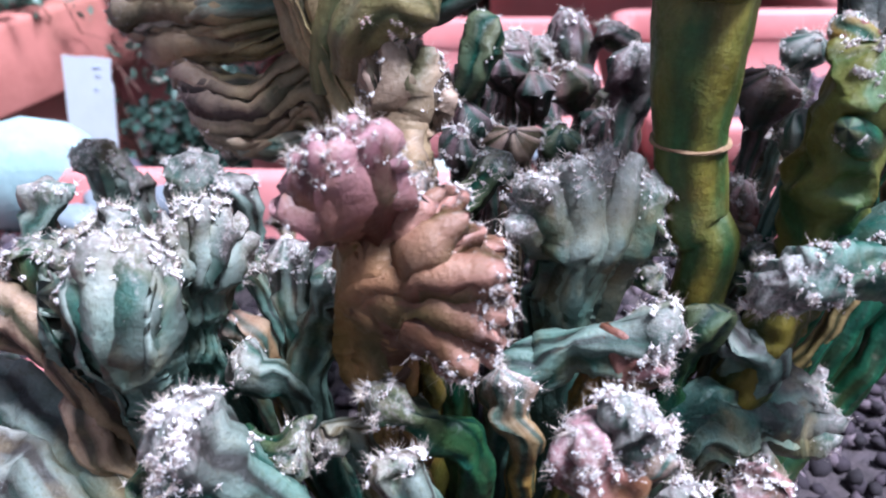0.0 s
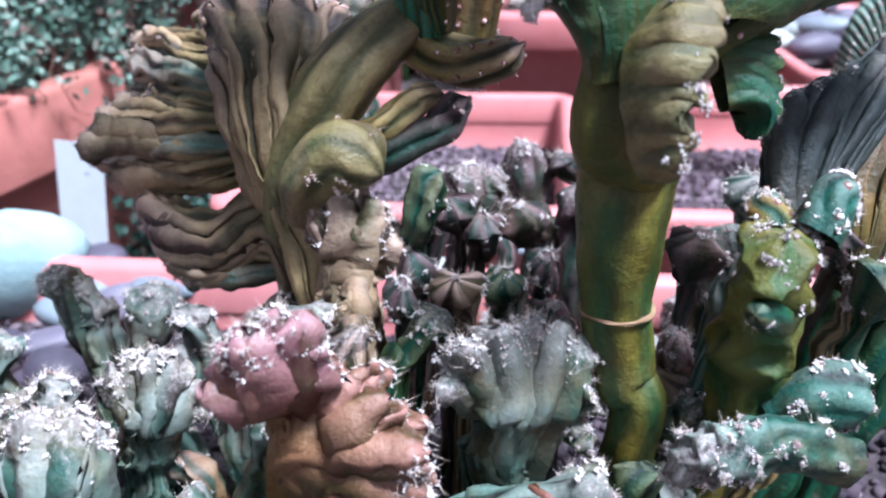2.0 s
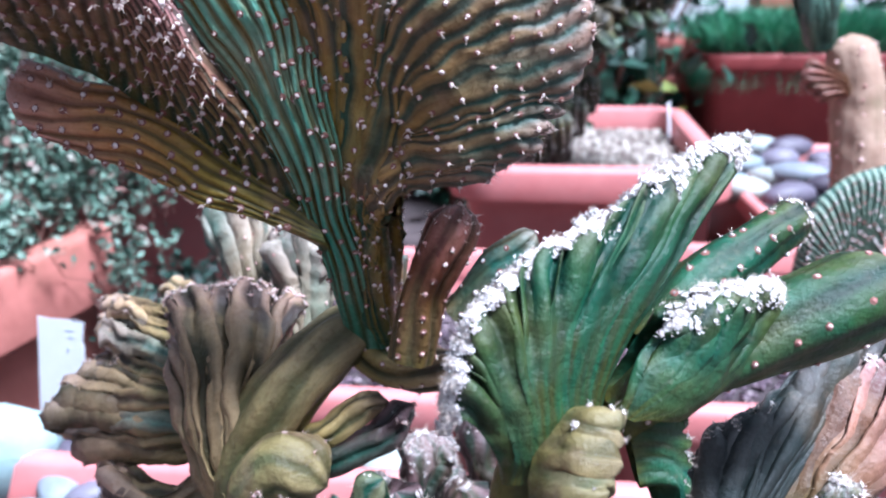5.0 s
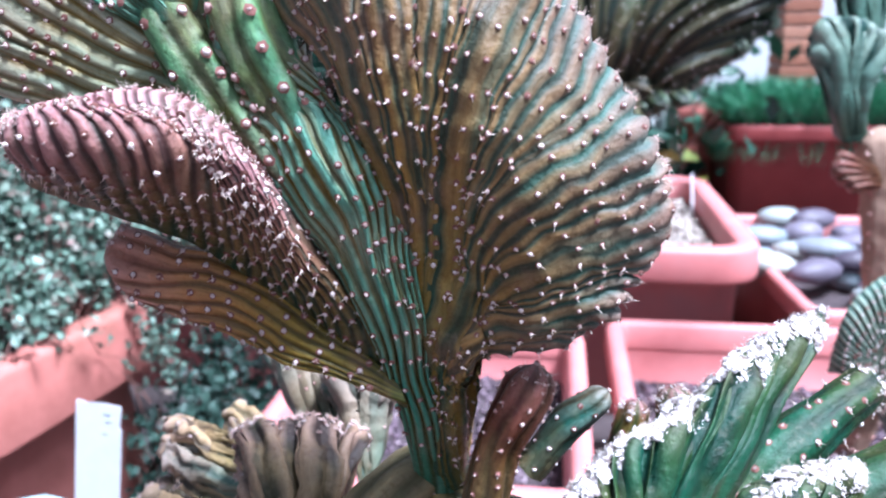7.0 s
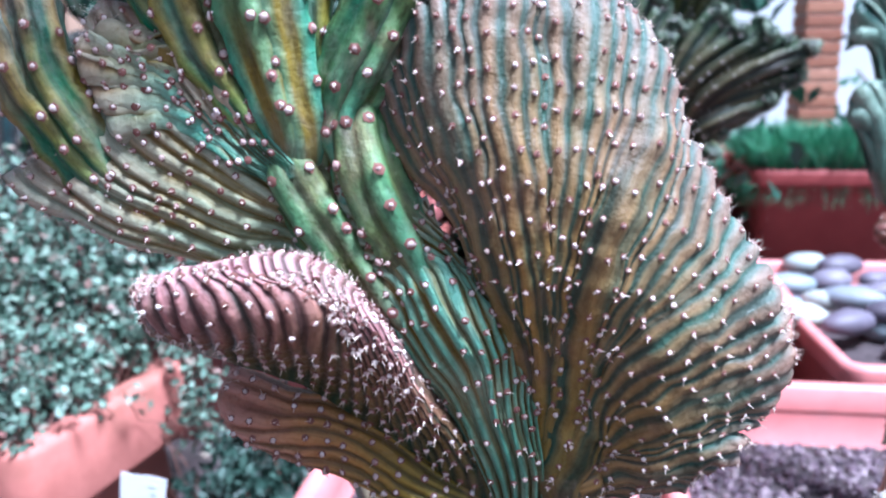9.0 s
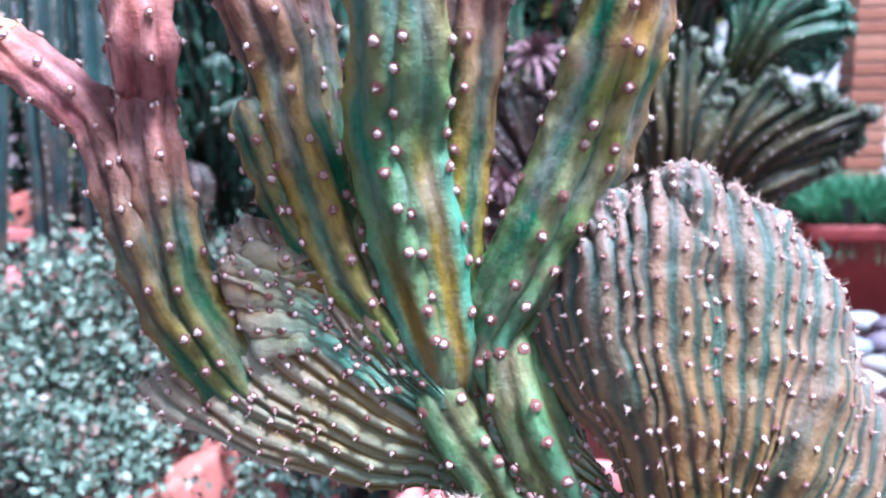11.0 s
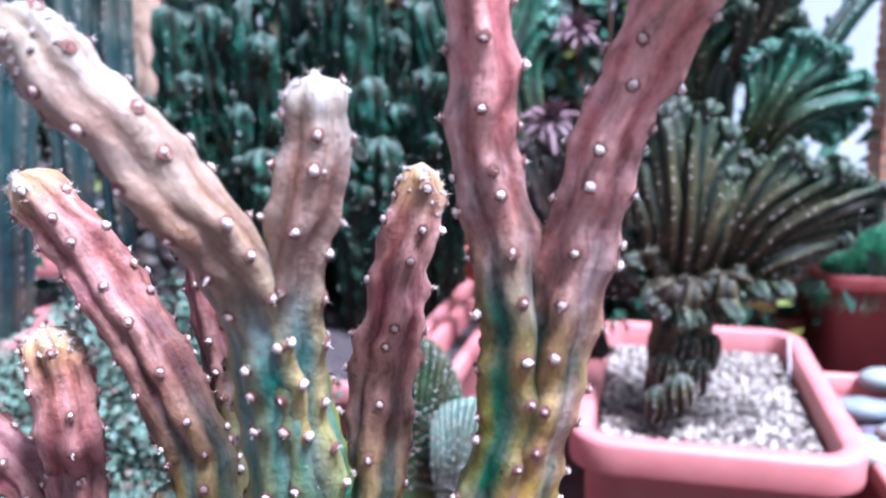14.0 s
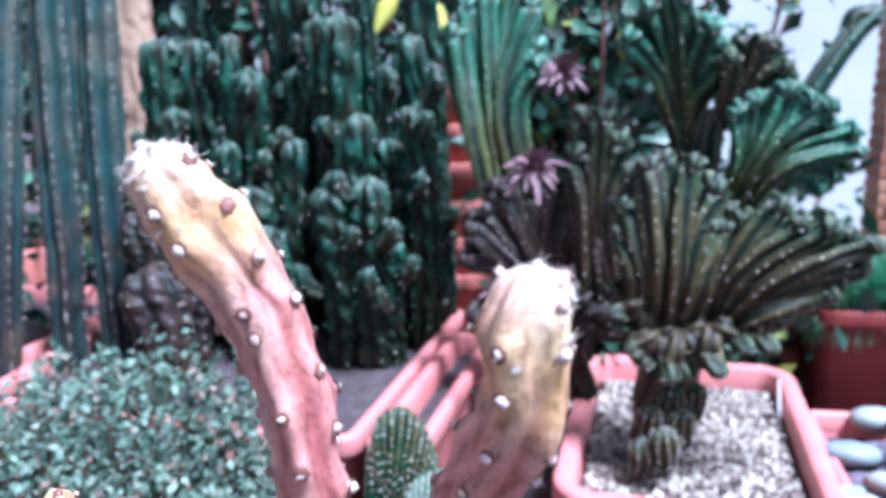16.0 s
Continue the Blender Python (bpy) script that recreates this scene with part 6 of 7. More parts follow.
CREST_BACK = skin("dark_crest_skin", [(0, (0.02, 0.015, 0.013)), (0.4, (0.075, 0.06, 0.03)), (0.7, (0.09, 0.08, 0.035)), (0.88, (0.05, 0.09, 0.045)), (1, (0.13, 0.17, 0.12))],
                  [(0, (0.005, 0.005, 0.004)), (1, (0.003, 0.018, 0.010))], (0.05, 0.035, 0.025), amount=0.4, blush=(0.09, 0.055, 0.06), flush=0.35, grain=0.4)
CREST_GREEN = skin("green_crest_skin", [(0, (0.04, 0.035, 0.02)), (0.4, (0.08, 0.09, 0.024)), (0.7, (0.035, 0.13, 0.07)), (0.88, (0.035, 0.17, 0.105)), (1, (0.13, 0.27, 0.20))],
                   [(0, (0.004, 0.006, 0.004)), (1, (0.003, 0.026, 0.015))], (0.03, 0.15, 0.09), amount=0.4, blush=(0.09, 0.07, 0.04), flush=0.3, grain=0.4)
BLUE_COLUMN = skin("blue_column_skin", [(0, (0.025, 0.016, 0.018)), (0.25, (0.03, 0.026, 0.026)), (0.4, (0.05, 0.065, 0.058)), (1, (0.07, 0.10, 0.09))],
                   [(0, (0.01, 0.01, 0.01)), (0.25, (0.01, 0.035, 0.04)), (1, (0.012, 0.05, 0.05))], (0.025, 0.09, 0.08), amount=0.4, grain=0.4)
DARK_KNOB = skin("dark_purple_skin", [(0, (0.02, 0.012, 0.014)), (1, (0.05, 0.035, 0.035))], [(0, (0.008, 0.006, 0.006)), (1, (0.014, 0.012, 0.012))], (0.015, 0.03, 0.022), amount=0.5, grain=0.5)
YELLOW_LEAF = plain("yellow_green_leaf", (0.42, 0.42, 0.06), (0.55, 0.52, 0.12), 30, rough=0.45, relief=0.1)
ROSE = per_piece("dusty_pink_leaf", [(0, (0.11, 0.06, 0.07)), (1, (0.26, 0.16, 0.18))], rough=0.6, relief=0.1)

LEAF_V = np.array([(0, -1, 0), (0.5, -0.35, 0.14), (0.55, 0.25, 0.16), (0, 1, 0.05), (-0.55, 0.25, 0.16), (-0.5, -0.35, 0.14), (0, -0.3, 0), (0, 0.3, 0)], float)
FAR_LEAF = (np.array([(0, -1, 0), (0.55, 0, 0.18), (0, 1, 0.05), (-0.55, 0, 0.18)], float), np.array([(0, 1, 2), (0, 2, 3)]))
LEAF_F = np.array([(0, 1, 6), (1, 2, 7), (1, 7, 6), (2, 3, 7), (0, 6, 5), (5, 6, 7), (5, 7, 4), (4, 7, 3)])


def twigs(name, starts, ends, radius, material, parent):
    """Thin bent twigs from starts to ends, as one mesh."""
    v, f = [], []
    r = np.random.default_rng(3)
    for a, b in zip(starts, ends):
        m = (a + b) / 2 + r.normal(size=3) * 0.02
        base = len(v)
        for k, (p, s) in enumerate(((a, 1), (m, 0.8), (b, 0.5))):
            for q in range(4):
                t = q * math.pi / 2
                v.append((p[0] + radius * s * math.cos(t), p[1] + radius * s * math.sin(t), p[2]))
        for k in range(2):
            for q in range(4):
                f.append((base + k * 4 + q, base + k * 4 + (q + 1) % 4, base + (k + 1) * 4 + (q + 1) % 4, base + (k + 1) * 4 + q))
    return tagged(part(name, make_mesh(name, np.array(v), np.array(f), material), parent), kind="stuff")


def small_bush(region, count, seed, leaf=0.0075, label="", name="small_leaved_bush", material=None):
    """A low mound of tiny leaves on thin twigs. region: function (s, t) -> x, y, ground z, height."""
    r = np.random.default_rng(seed)
    ob = thing(name, label, "bush")
    sprigs = count // 16
    s, t = r.uniform(0, 1, sprigs), r.uniform(0, 1, sprigs)
    root, top = [], []
    for a, b in zip(s, t):
        x, y, z, h = region(a, b)
        hh = h * r.uniform(0.45, 1.12)
        root.append((x + r.normal() * 0.03, y + r.normal() * 0.03, z))
        top.append((x + r.normal() * 0.045, y + r.normal() * 0.045, z + hh))
    root, top = np.array(root), np.array(top)
    twigs("twig_growth", root[::3], top[::3], 0.0016, TWIG, ob)
    k = r.integers(0, sprigs, count)
    w = np.clip(1 - np.abs(r.normal(size=(count, 1))) * 0.28, 0.05, 1.05)
    pos = root[k] + (top[k] - root[k]) * w + r.normal(size=(count, 3)) * 0.009
    nrm = unit(r.normal(size=(count, 3)) * 0.8 + np.array([0, -0.25, 0.8]))
    scatter("foliage", pos, nrm, leaf * r.uniform(0.55, 1.25, count), material or LEAF, ob, flat=1.0, lump=0.1, template=(LEAF_V, LEAF_F), seed=seed)
    return ob


edge_a, edge_b = [Vector(p) for p in [(-0.625, 1.055, 0.4), (-0.525, 1.44, 0.4)]]


def bush_region(s, t):
    way = edge_b - edge_a
    side = Vector((-way.y, way.x, 0)).normalized()
    p = edge_a + way * (0.02 + 0.96 * s) + side * (0.03 + 0.9 * t)
    return p.x, p.y, 0.35, 0.13 + 0.17 * math.sin(3.1 * t) + 0.04 * math.sin(9 * s + 4 * t)


small_bush(bush_region, 17000, 21, leaf=0.0095, label="low bush of tiny grey-green leaves spilling over a clay trough")


def bush_back(s, t):
    x, y = -1.2 + 0.72 * s, 1.46 + 0.32 * t
    return x, y, 0.36, 0.17 + 0.17 * math.exp(-((x + 0.78) / 0.26) ** 2) + 0.06 * t + 0.03 * math.sin(11 * s + 6 * t)


small_bush(bush_back, 11000, 22, leaf=0.0105, label="dense mound of tiny grey-green leaves behind the trough")


def trail(s, t):
    p = edge_b + (edge_a - edge_b) * (0.25 * s)
    return p.x + 0.02 + 0.03 * t, p.y - 0.02 - 0.02 * t, 0.22 + 0.1 * t, 0.12


small_bush(trail, 320, 23, leaf=0.009, name="trailing_plant", label="trailing sprigs with green leaves hanging over the trough rim")


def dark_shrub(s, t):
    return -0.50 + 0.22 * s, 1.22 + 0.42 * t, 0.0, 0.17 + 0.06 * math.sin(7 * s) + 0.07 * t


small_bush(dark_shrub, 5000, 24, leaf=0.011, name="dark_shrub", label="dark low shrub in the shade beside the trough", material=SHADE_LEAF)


def grass_planter(pl, count, length, seed, label):
    ob0, L, W, z = pl
    r = np.random.default_rng(seed)
    ob = thing("grassy_plant", label, "grass", at=tuple(ob0.location))
    ob.rotation_euler = ob0.rotation_euler
    x, y = r.uniform(-0.52, 0.52, count) * L * 1.08, r.uniform(-0.52, 0.52, count) * W * 1.08
    root = np.column_stack([x * 0.92, y * 0.92, np.full(count, z)])
    lean = np.column_stack([x / L + r.normal(size=count) * 0.35, y / W - 0.1 + r.normal(size=count) * 0.35, np.full(count, 1.0)])
    ln = length * r.uniform(0.5, 1.15, count)[:, None]
    tip = root + unit(lean) * ln
    edge = np.maximum(np.abs(x) / (L * 0.5), np.abs(y) / (W * 0.5))[:, None]
    hang = (edge > 0.9) & (r.uniform(size=(count, 1)) < 0.6)
    tip = np.where(hang, root + np.column_stack([x * 0.2, y * 0.2, -0.02 - 0.09 * r.uniform(size=count)]), tip)
    wide = unit(np.cross(tip - root, r.normal(size=(count, 3)))) * 0.003
    mid = (root + tip) / 2 + np.array([0, 0, 0.02])
    v = np.stack([root - wide, root + wide, mid + wide, mid - wide, tip], 1).reshape(-1, 3)
    b = np.arange(count)[:, None] * 5
    quads, tris = b + np.array([[0, 1, 2, 3]]), b + np.array([[3, 2, 4]])
    for name, pick in (("upright_growth", ~hang[:, 0]), ("hanging_growth", hang[:, 0])):
        tagged(part(name, make_mesh(name, v, [quads[pick], tris[pick]], GRASS), ob), kind="stuff")
    return ob


grass_planter(box_r, 9000, 0.17, 31, "dense green needle-leaved plants overflowing a red planter")


# the large crested cactus in the white gravel
def big_crest(name, rows, ribs, seed=0, parent=None, material=None, radius=0.024, curl=0.4):
    """A crest of finger-like folds that spread from a neck; each fold is a bent ribbed finger of its own."""
    r = np.random.default_rng(seed)
    rows = [spline(q, ribs) for q in rows]
    for k in range(ribs):
        pts = [q[k] for q in rows]
        off = r.normal(size=3) * 0.006 + np.array([0, 0.022 * (k % 2), 0])
        last = pts[-1] + (pts[-1] - pts[-2]) * r.uniform(-0.16, 0.08)
        mids = [p + off for p in pts[1:-1]]
        over = last + off + unit(unit(pts[-1] - pts[-2]) * 0.8 + np.array([r.normal() * 0.2, -0.7, -0.15])) * 0.06 * curl
        under = over + unit(np.array([r.normal() * 0.3, -0.5, -0.8])) * 0.05 * curl
        w = radius * r.uniform(0.85, 1.2)
        path = [(*pts[0], w * 0.75)] + [(*p, w) for p in mids] + [(*(last + off), w * 1.12), (*over, w * 1.05), (*under, w * 0.75)]
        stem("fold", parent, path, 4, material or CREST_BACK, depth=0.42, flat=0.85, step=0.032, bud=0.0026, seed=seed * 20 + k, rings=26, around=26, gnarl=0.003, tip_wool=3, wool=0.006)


crest = thing("fan_cactus", "large dark green crested cactus with finger-like folds standing in white gravel", "cactus")
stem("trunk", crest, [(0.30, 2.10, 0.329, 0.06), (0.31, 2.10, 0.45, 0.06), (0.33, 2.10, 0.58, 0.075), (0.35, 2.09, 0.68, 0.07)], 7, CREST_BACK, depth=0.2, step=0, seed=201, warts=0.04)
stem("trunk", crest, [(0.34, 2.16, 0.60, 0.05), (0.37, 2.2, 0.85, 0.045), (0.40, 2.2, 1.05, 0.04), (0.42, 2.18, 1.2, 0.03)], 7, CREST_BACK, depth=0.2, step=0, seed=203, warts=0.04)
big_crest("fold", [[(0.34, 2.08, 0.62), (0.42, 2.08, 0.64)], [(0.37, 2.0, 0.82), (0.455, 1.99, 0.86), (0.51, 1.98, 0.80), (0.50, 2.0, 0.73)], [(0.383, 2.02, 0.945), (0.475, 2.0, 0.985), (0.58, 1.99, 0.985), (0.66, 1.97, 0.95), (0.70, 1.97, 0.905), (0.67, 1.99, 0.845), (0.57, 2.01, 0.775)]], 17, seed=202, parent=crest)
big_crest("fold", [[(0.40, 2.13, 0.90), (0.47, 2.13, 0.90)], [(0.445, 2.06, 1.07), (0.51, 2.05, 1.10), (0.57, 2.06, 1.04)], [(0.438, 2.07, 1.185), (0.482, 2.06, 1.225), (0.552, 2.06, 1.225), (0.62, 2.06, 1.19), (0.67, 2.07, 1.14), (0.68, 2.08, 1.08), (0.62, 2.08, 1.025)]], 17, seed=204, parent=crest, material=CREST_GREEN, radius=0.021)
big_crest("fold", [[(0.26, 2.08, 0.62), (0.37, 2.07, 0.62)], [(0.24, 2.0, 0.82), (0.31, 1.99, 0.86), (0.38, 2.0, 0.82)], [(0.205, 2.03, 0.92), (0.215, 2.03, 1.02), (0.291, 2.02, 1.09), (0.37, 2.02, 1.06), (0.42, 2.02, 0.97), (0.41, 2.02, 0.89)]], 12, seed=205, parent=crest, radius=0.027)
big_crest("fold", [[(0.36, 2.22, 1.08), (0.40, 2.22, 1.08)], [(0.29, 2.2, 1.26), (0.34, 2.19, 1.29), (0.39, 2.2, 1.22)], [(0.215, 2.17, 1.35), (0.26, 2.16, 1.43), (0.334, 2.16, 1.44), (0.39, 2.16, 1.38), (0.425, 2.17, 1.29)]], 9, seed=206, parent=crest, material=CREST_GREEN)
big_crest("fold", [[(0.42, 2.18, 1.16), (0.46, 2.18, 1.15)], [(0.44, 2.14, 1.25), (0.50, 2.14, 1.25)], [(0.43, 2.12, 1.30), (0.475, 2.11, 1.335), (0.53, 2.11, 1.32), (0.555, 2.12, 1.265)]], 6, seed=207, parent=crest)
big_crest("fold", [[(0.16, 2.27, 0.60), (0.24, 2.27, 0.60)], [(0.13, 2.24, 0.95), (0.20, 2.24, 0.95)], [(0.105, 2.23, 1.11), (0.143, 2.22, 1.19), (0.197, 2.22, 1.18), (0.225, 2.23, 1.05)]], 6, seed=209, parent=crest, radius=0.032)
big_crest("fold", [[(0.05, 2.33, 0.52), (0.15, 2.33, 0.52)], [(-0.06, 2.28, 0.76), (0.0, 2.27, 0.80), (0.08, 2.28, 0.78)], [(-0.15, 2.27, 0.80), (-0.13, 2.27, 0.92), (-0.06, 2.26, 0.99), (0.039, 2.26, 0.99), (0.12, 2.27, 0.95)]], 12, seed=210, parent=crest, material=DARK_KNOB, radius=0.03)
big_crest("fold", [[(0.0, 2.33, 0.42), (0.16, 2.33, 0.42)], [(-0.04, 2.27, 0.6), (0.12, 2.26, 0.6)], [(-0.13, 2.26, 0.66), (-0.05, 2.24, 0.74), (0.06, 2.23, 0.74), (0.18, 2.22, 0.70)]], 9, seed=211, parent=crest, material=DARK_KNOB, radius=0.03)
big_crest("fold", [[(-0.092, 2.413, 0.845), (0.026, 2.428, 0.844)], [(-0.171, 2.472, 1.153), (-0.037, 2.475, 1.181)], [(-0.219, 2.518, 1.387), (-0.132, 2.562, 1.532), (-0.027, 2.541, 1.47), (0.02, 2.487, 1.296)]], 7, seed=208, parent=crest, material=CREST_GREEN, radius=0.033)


def bunch(root, tip, spread, count, seed, radius=0.034):
    """A small crest of its own: curled folds spreading from one root towards the tip."""
    r = np.random.default_rng(seed)
    root, tip = np.array(root), np.array(tip)
    axis = tip - root
    side = unit(np.cross(axis, np.array([0, -1.0, 0.2])))
    for k in range(count):
        a = (k / (count - 1) - 0.5) * 2
        ln = (1 - 0.25 * a * a) * r.uniform(0.85, 1.1)
        end = root + axis * ln * (1 - 0.3 * abs(a)) + side * spread * a + np.array([0, 0.03 * (k % 2), 0])
        mid = root * 0.5 + end * 0.5 + np.array([r.normal() * 0.008, -0.035, 0.012])
        over = end + unit(unit(axis) * 0.9 + side * 0.6 * a + np.array([r.normal() * 0.2, -0.35, -0.12])) * r.uniform(0.045, 0.075)
        w = radius * r.uniform(0.8, 1.2)
        stem("fold", crest, [(*root, w * 0.7), (*mid, w), (*end, w * 1.1), (*over, w * 0.8)], 4, CREST_BACK, depth=0.45, flat=0.8, step=0.04, bud=0.0024, seed=seed + k, rings=20, around=28, gnarl=0.003)


for k, (root, tip) in enumerate((((0.30, 2.05, 0.70), (0.25, 1.97, 0.665)), ((0.34, 2.04, 0.71), (0.33, 1.96, 0.645)), ((0.40, 2.04, 0.72), (0.42, 1.96, 0.675)), ((0.47, 2.05, 0.75), (0.53, 1.98, 0.73)), ((0.27, 2.06, 0.76), (0.21, 2.0, 0.74)))):
    bunch(root, tip, 0.05, 4, 600 + 11 * k, radius=0.026)
small_crest = thing("young_fan_cactus", "small knobbly green cactus at the foot of the crested one", "cactus")
for k, (x, y, z, rr) in enumerate([(0.265, 1.96, 0.451, 0.034), (0.306, 1.943, 0.488, 0.038), (0.348, 1.985, 0.513, 0.034), (0.28, 1.998, 0.518, 0.034), (0.332, 2.022, 0.551, 0.034), (0.388, 2.051, 0.556, 0.029)]):
    stem("lobe", small_crest, [(x, y + 0.01, z - 0.07, rr * 0.8), (x, y, z - 0.02, rr), (x, y, z + 0.02, rr)], 9, CREST_BACK, depth=0.4, step=0.012, bud=0.0025, seed=210 + k)


# crowded monstrose columns
mass = thing("monstrose_cactus", "crowded dark green monstrose cactus with knobbly columns", "cactus")
TOPS = [(-1.147, 2.611, 1.392), (-1.021, 2.627, 1.391), (-0.901, 2.593, 1.404), (-0.831, 2.549, 1.306), (-0.831, 2.828, 1.719), (-0.645, 2.636, 1.45), (-0.572, 2.616, 1.455), (-0.445, 2.632, 1.317), (-0.38, 2.71, 1.399), (-0.345, 2.566, 1.196), (-0.676, 2.453, 1.109), (-0.45, 2.408, 1.012), (-0.726, 2.362, 0.874), (-0.319, 2.751, 1.315), (-0.514, 2.539, 1.175), (-1.055, 2.527, 1.195), (-0.571, 2.406, 0.98), (-0.402, 2.425, 0.833), (-0.885, 2.475, 1.1), (-0.71, 2.767, 1.608), (-0.537, 2.781, 1.572), (-1.058, 2.784, 1.653), (-0.365, 2.863, 1.609), (-1.174, 2.511, 0.962), (-0.811, 2.436, 0.974), (-1.115, 2.595, 1.072), (-0.997, 2.647, 1.24), (-0.84, 2.593, 1.14), (-0.74, 2.695, 1.304), (-0.573, 2.664, 1.302), (-0.452, 2.634, 1.102), (-0.313, 2.749, 1.074)]
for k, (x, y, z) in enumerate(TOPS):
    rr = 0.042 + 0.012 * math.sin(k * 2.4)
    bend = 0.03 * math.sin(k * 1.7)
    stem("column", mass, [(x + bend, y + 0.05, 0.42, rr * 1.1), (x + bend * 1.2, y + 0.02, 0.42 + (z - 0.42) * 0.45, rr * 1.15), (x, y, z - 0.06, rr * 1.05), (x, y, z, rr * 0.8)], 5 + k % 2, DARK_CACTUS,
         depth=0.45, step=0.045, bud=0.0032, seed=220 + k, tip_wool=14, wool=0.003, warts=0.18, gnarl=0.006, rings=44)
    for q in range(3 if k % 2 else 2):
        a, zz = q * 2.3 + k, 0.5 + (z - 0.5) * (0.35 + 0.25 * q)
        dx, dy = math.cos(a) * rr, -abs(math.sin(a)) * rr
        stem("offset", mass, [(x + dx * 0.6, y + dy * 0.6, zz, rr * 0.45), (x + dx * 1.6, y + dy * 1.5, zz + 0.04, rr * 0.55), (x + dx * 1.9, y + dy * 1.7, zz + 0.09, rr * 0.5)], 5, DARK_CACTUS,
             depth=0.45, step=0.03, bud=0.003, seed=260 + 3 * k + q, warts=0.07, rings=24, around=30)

# blue columns
def column(base, top, radius, seed):
    ob = thing("columnar_cactus", "tall bluish ribbed columnar cactus with pale spine lines", "cactus", "blue columnar cacti")
    b, t = Vector(base), Vector(top)
    stem("shaft", ob, [(*b.lerp(t, k / 5), radius * (0.85 + 0.15 * min(1, k / 2))) for k in range(6)], 6, BLUE_COLUMN, depth=0.42, step=0.028, bud=0.003, spine=0.012, seed=seed, rings=110)


for k, (bx, tx, px) in enumerate(zip([(-1.362, 2.339, 0.533), (-1.244, 2.409, 0.548), (-1.473, 2.154, 0.461), (-1.377, 3.173, 0.345)], [(-1.386, 2.541, 2.137), (-1.294, 2.608, 2.154), (-1.446, 2.422, 2.103), (-1.476, 3.642, 2.491)], (0.062, 0.06, 0.075, 0.05))):
    column((bx[0], bx[1], 0.4), tx, px, 300 + k)

# neighbour crest at the edge of the wide planter
side = thing("crested_cactus", "pale green crested cactus on a spotted corky trunk", "cactus")
TRUNK = plain("corky_trunk", (0.25, 0.15, 0.10), (0.38, 0.26, 0.19), 30, rough=0.8, relief=0.5, stain=(0.17, 0.14, 0.07))
stem("trunk", side, [(0.692, 1.279, 0.392, 0.039), (0.693, 1.312, 0.512, 0.041), (0.689, 1.34, 0.614, 0.041), (0.68, 1.365, 0.708, 0.037)], 7, TRUNK, depth=0.05, step=0.03, bud=0.004, seed=320, bud_material=PINK_WOOL, foot=(0.62, 1.38, 0.18))
fan("crest_lobe", side, [[(0.617, 1.374, 0.688), (0.661, 1.376, 0.688)], [(0.589, 1.352, 0.771), (0.65, 1.356, 0.779)], [(0.555, 1.36, 0.813), (0.568, 1.363, 0.869), (0.628, 1.365, 0.868), (0.702, 1.367, 0.821)]], (0.02, 0.018), 13, STRIPED, depth=0.7, step=0, wool=0.001, crest_wool=0.1, fold=0.006, seed=321)
fan("crest_lobe", side, [[(0.654, 1.445, 0.808), (0.7, 1.446, 0.807)], [(0.626, 1.45, 0.925), (0.699, 1.455, 0.933)], [(0.585, 1.457, 0.916), (0.595, 1.457, 1.004), (0.667, 1.468, 1.038), (0.754, 1.471, 0.994)]], (0.02, 0.018), 14, STRIPED, depth=0.7, step=0, wool=0.001, crest_wool=0.1, fold=0.006, seed=322)
fan("crest_lobe", side, [[(0.68, 1.339, 0.614), (0.706, 1.338, 0.605)], [(0.644, 1.328, 0.651), (0.653, 1.319, 0.618)], [(0.605, 1.324, 0.678), (0.592, 1.315, 0.645), (0.622, 1.306, 0.611)]], (0.016, 0.014), 5, STUB, depth=0.5, step=0, wool=0.001, crest_wool=0.2, seed=323)
low_fan = thing("green_crested_cactus", "fresh green finely ribbed crested cactus in gravel", "cactus")
fan("crest_lobe", low_fan, [[(0.604, 1.041, 0.288), (0.693, 1.043, 0.288)], [(0.55, 1.053, 0.412), (0.613, 1.04, 0.433)], [(0.499, 1.056, 0.427), (0.512, 1.057, 0.504), (0.565, 1.061, 0.555), (0.636, 1.068, 0.575)]], (0.02, 0.02), 22, STRIPED, depth=0.5, step=0.02, bud=0.0018, wool=0.001, crest_wool=0.3, seed=324, foot=(0.6, 1.1, 0.18))
mini = thing("green_crested_cactus", "small bright green crested cactus with fine ribs", "cactus")
fan("crest_lobe", mini, [[(-0.269, 1.492, 0.417), (-0.187, 1.502, 0.416)], [(-0.282, 1.503, 0.568), (-0.146, 1.521, 0.566)], [(-0.28, 1.517, 0.628), (-0.259, 1.534, 0.692), (-0.208, 1.544, 0.704), (-0.162, 1.536, 0.646), (-0.141, 1.521, 0.566)]], (0.035, 0.03), 16, GREEN, depth=0.45, step=0.016, bud=0.0018, wool=0.0012, crest_wool=0.3, seed=325, tip=0.5)
fan("crest_lobe", mini, [[(-0.186, 1.472, 0.384), (-0.115, 1.48, 0.383)], [(-0.202, 1.448, 0.525), (-0.094, 1.46, 0.524)], [(-0.203, 1.46, 0.583), (-0.174, 1.469, 0.612), (-0.115, 1.477, 0.621), (-0.075, 1.47, 0.562)]], (0.03, 0.026), 13, STRIPED, depth=0.45, step=0.016, bud=0.0018, wool=0.0012, crest_wool=0.3, seed=326, tip=0.5, foot=(0.0, 1.35, 0.2))


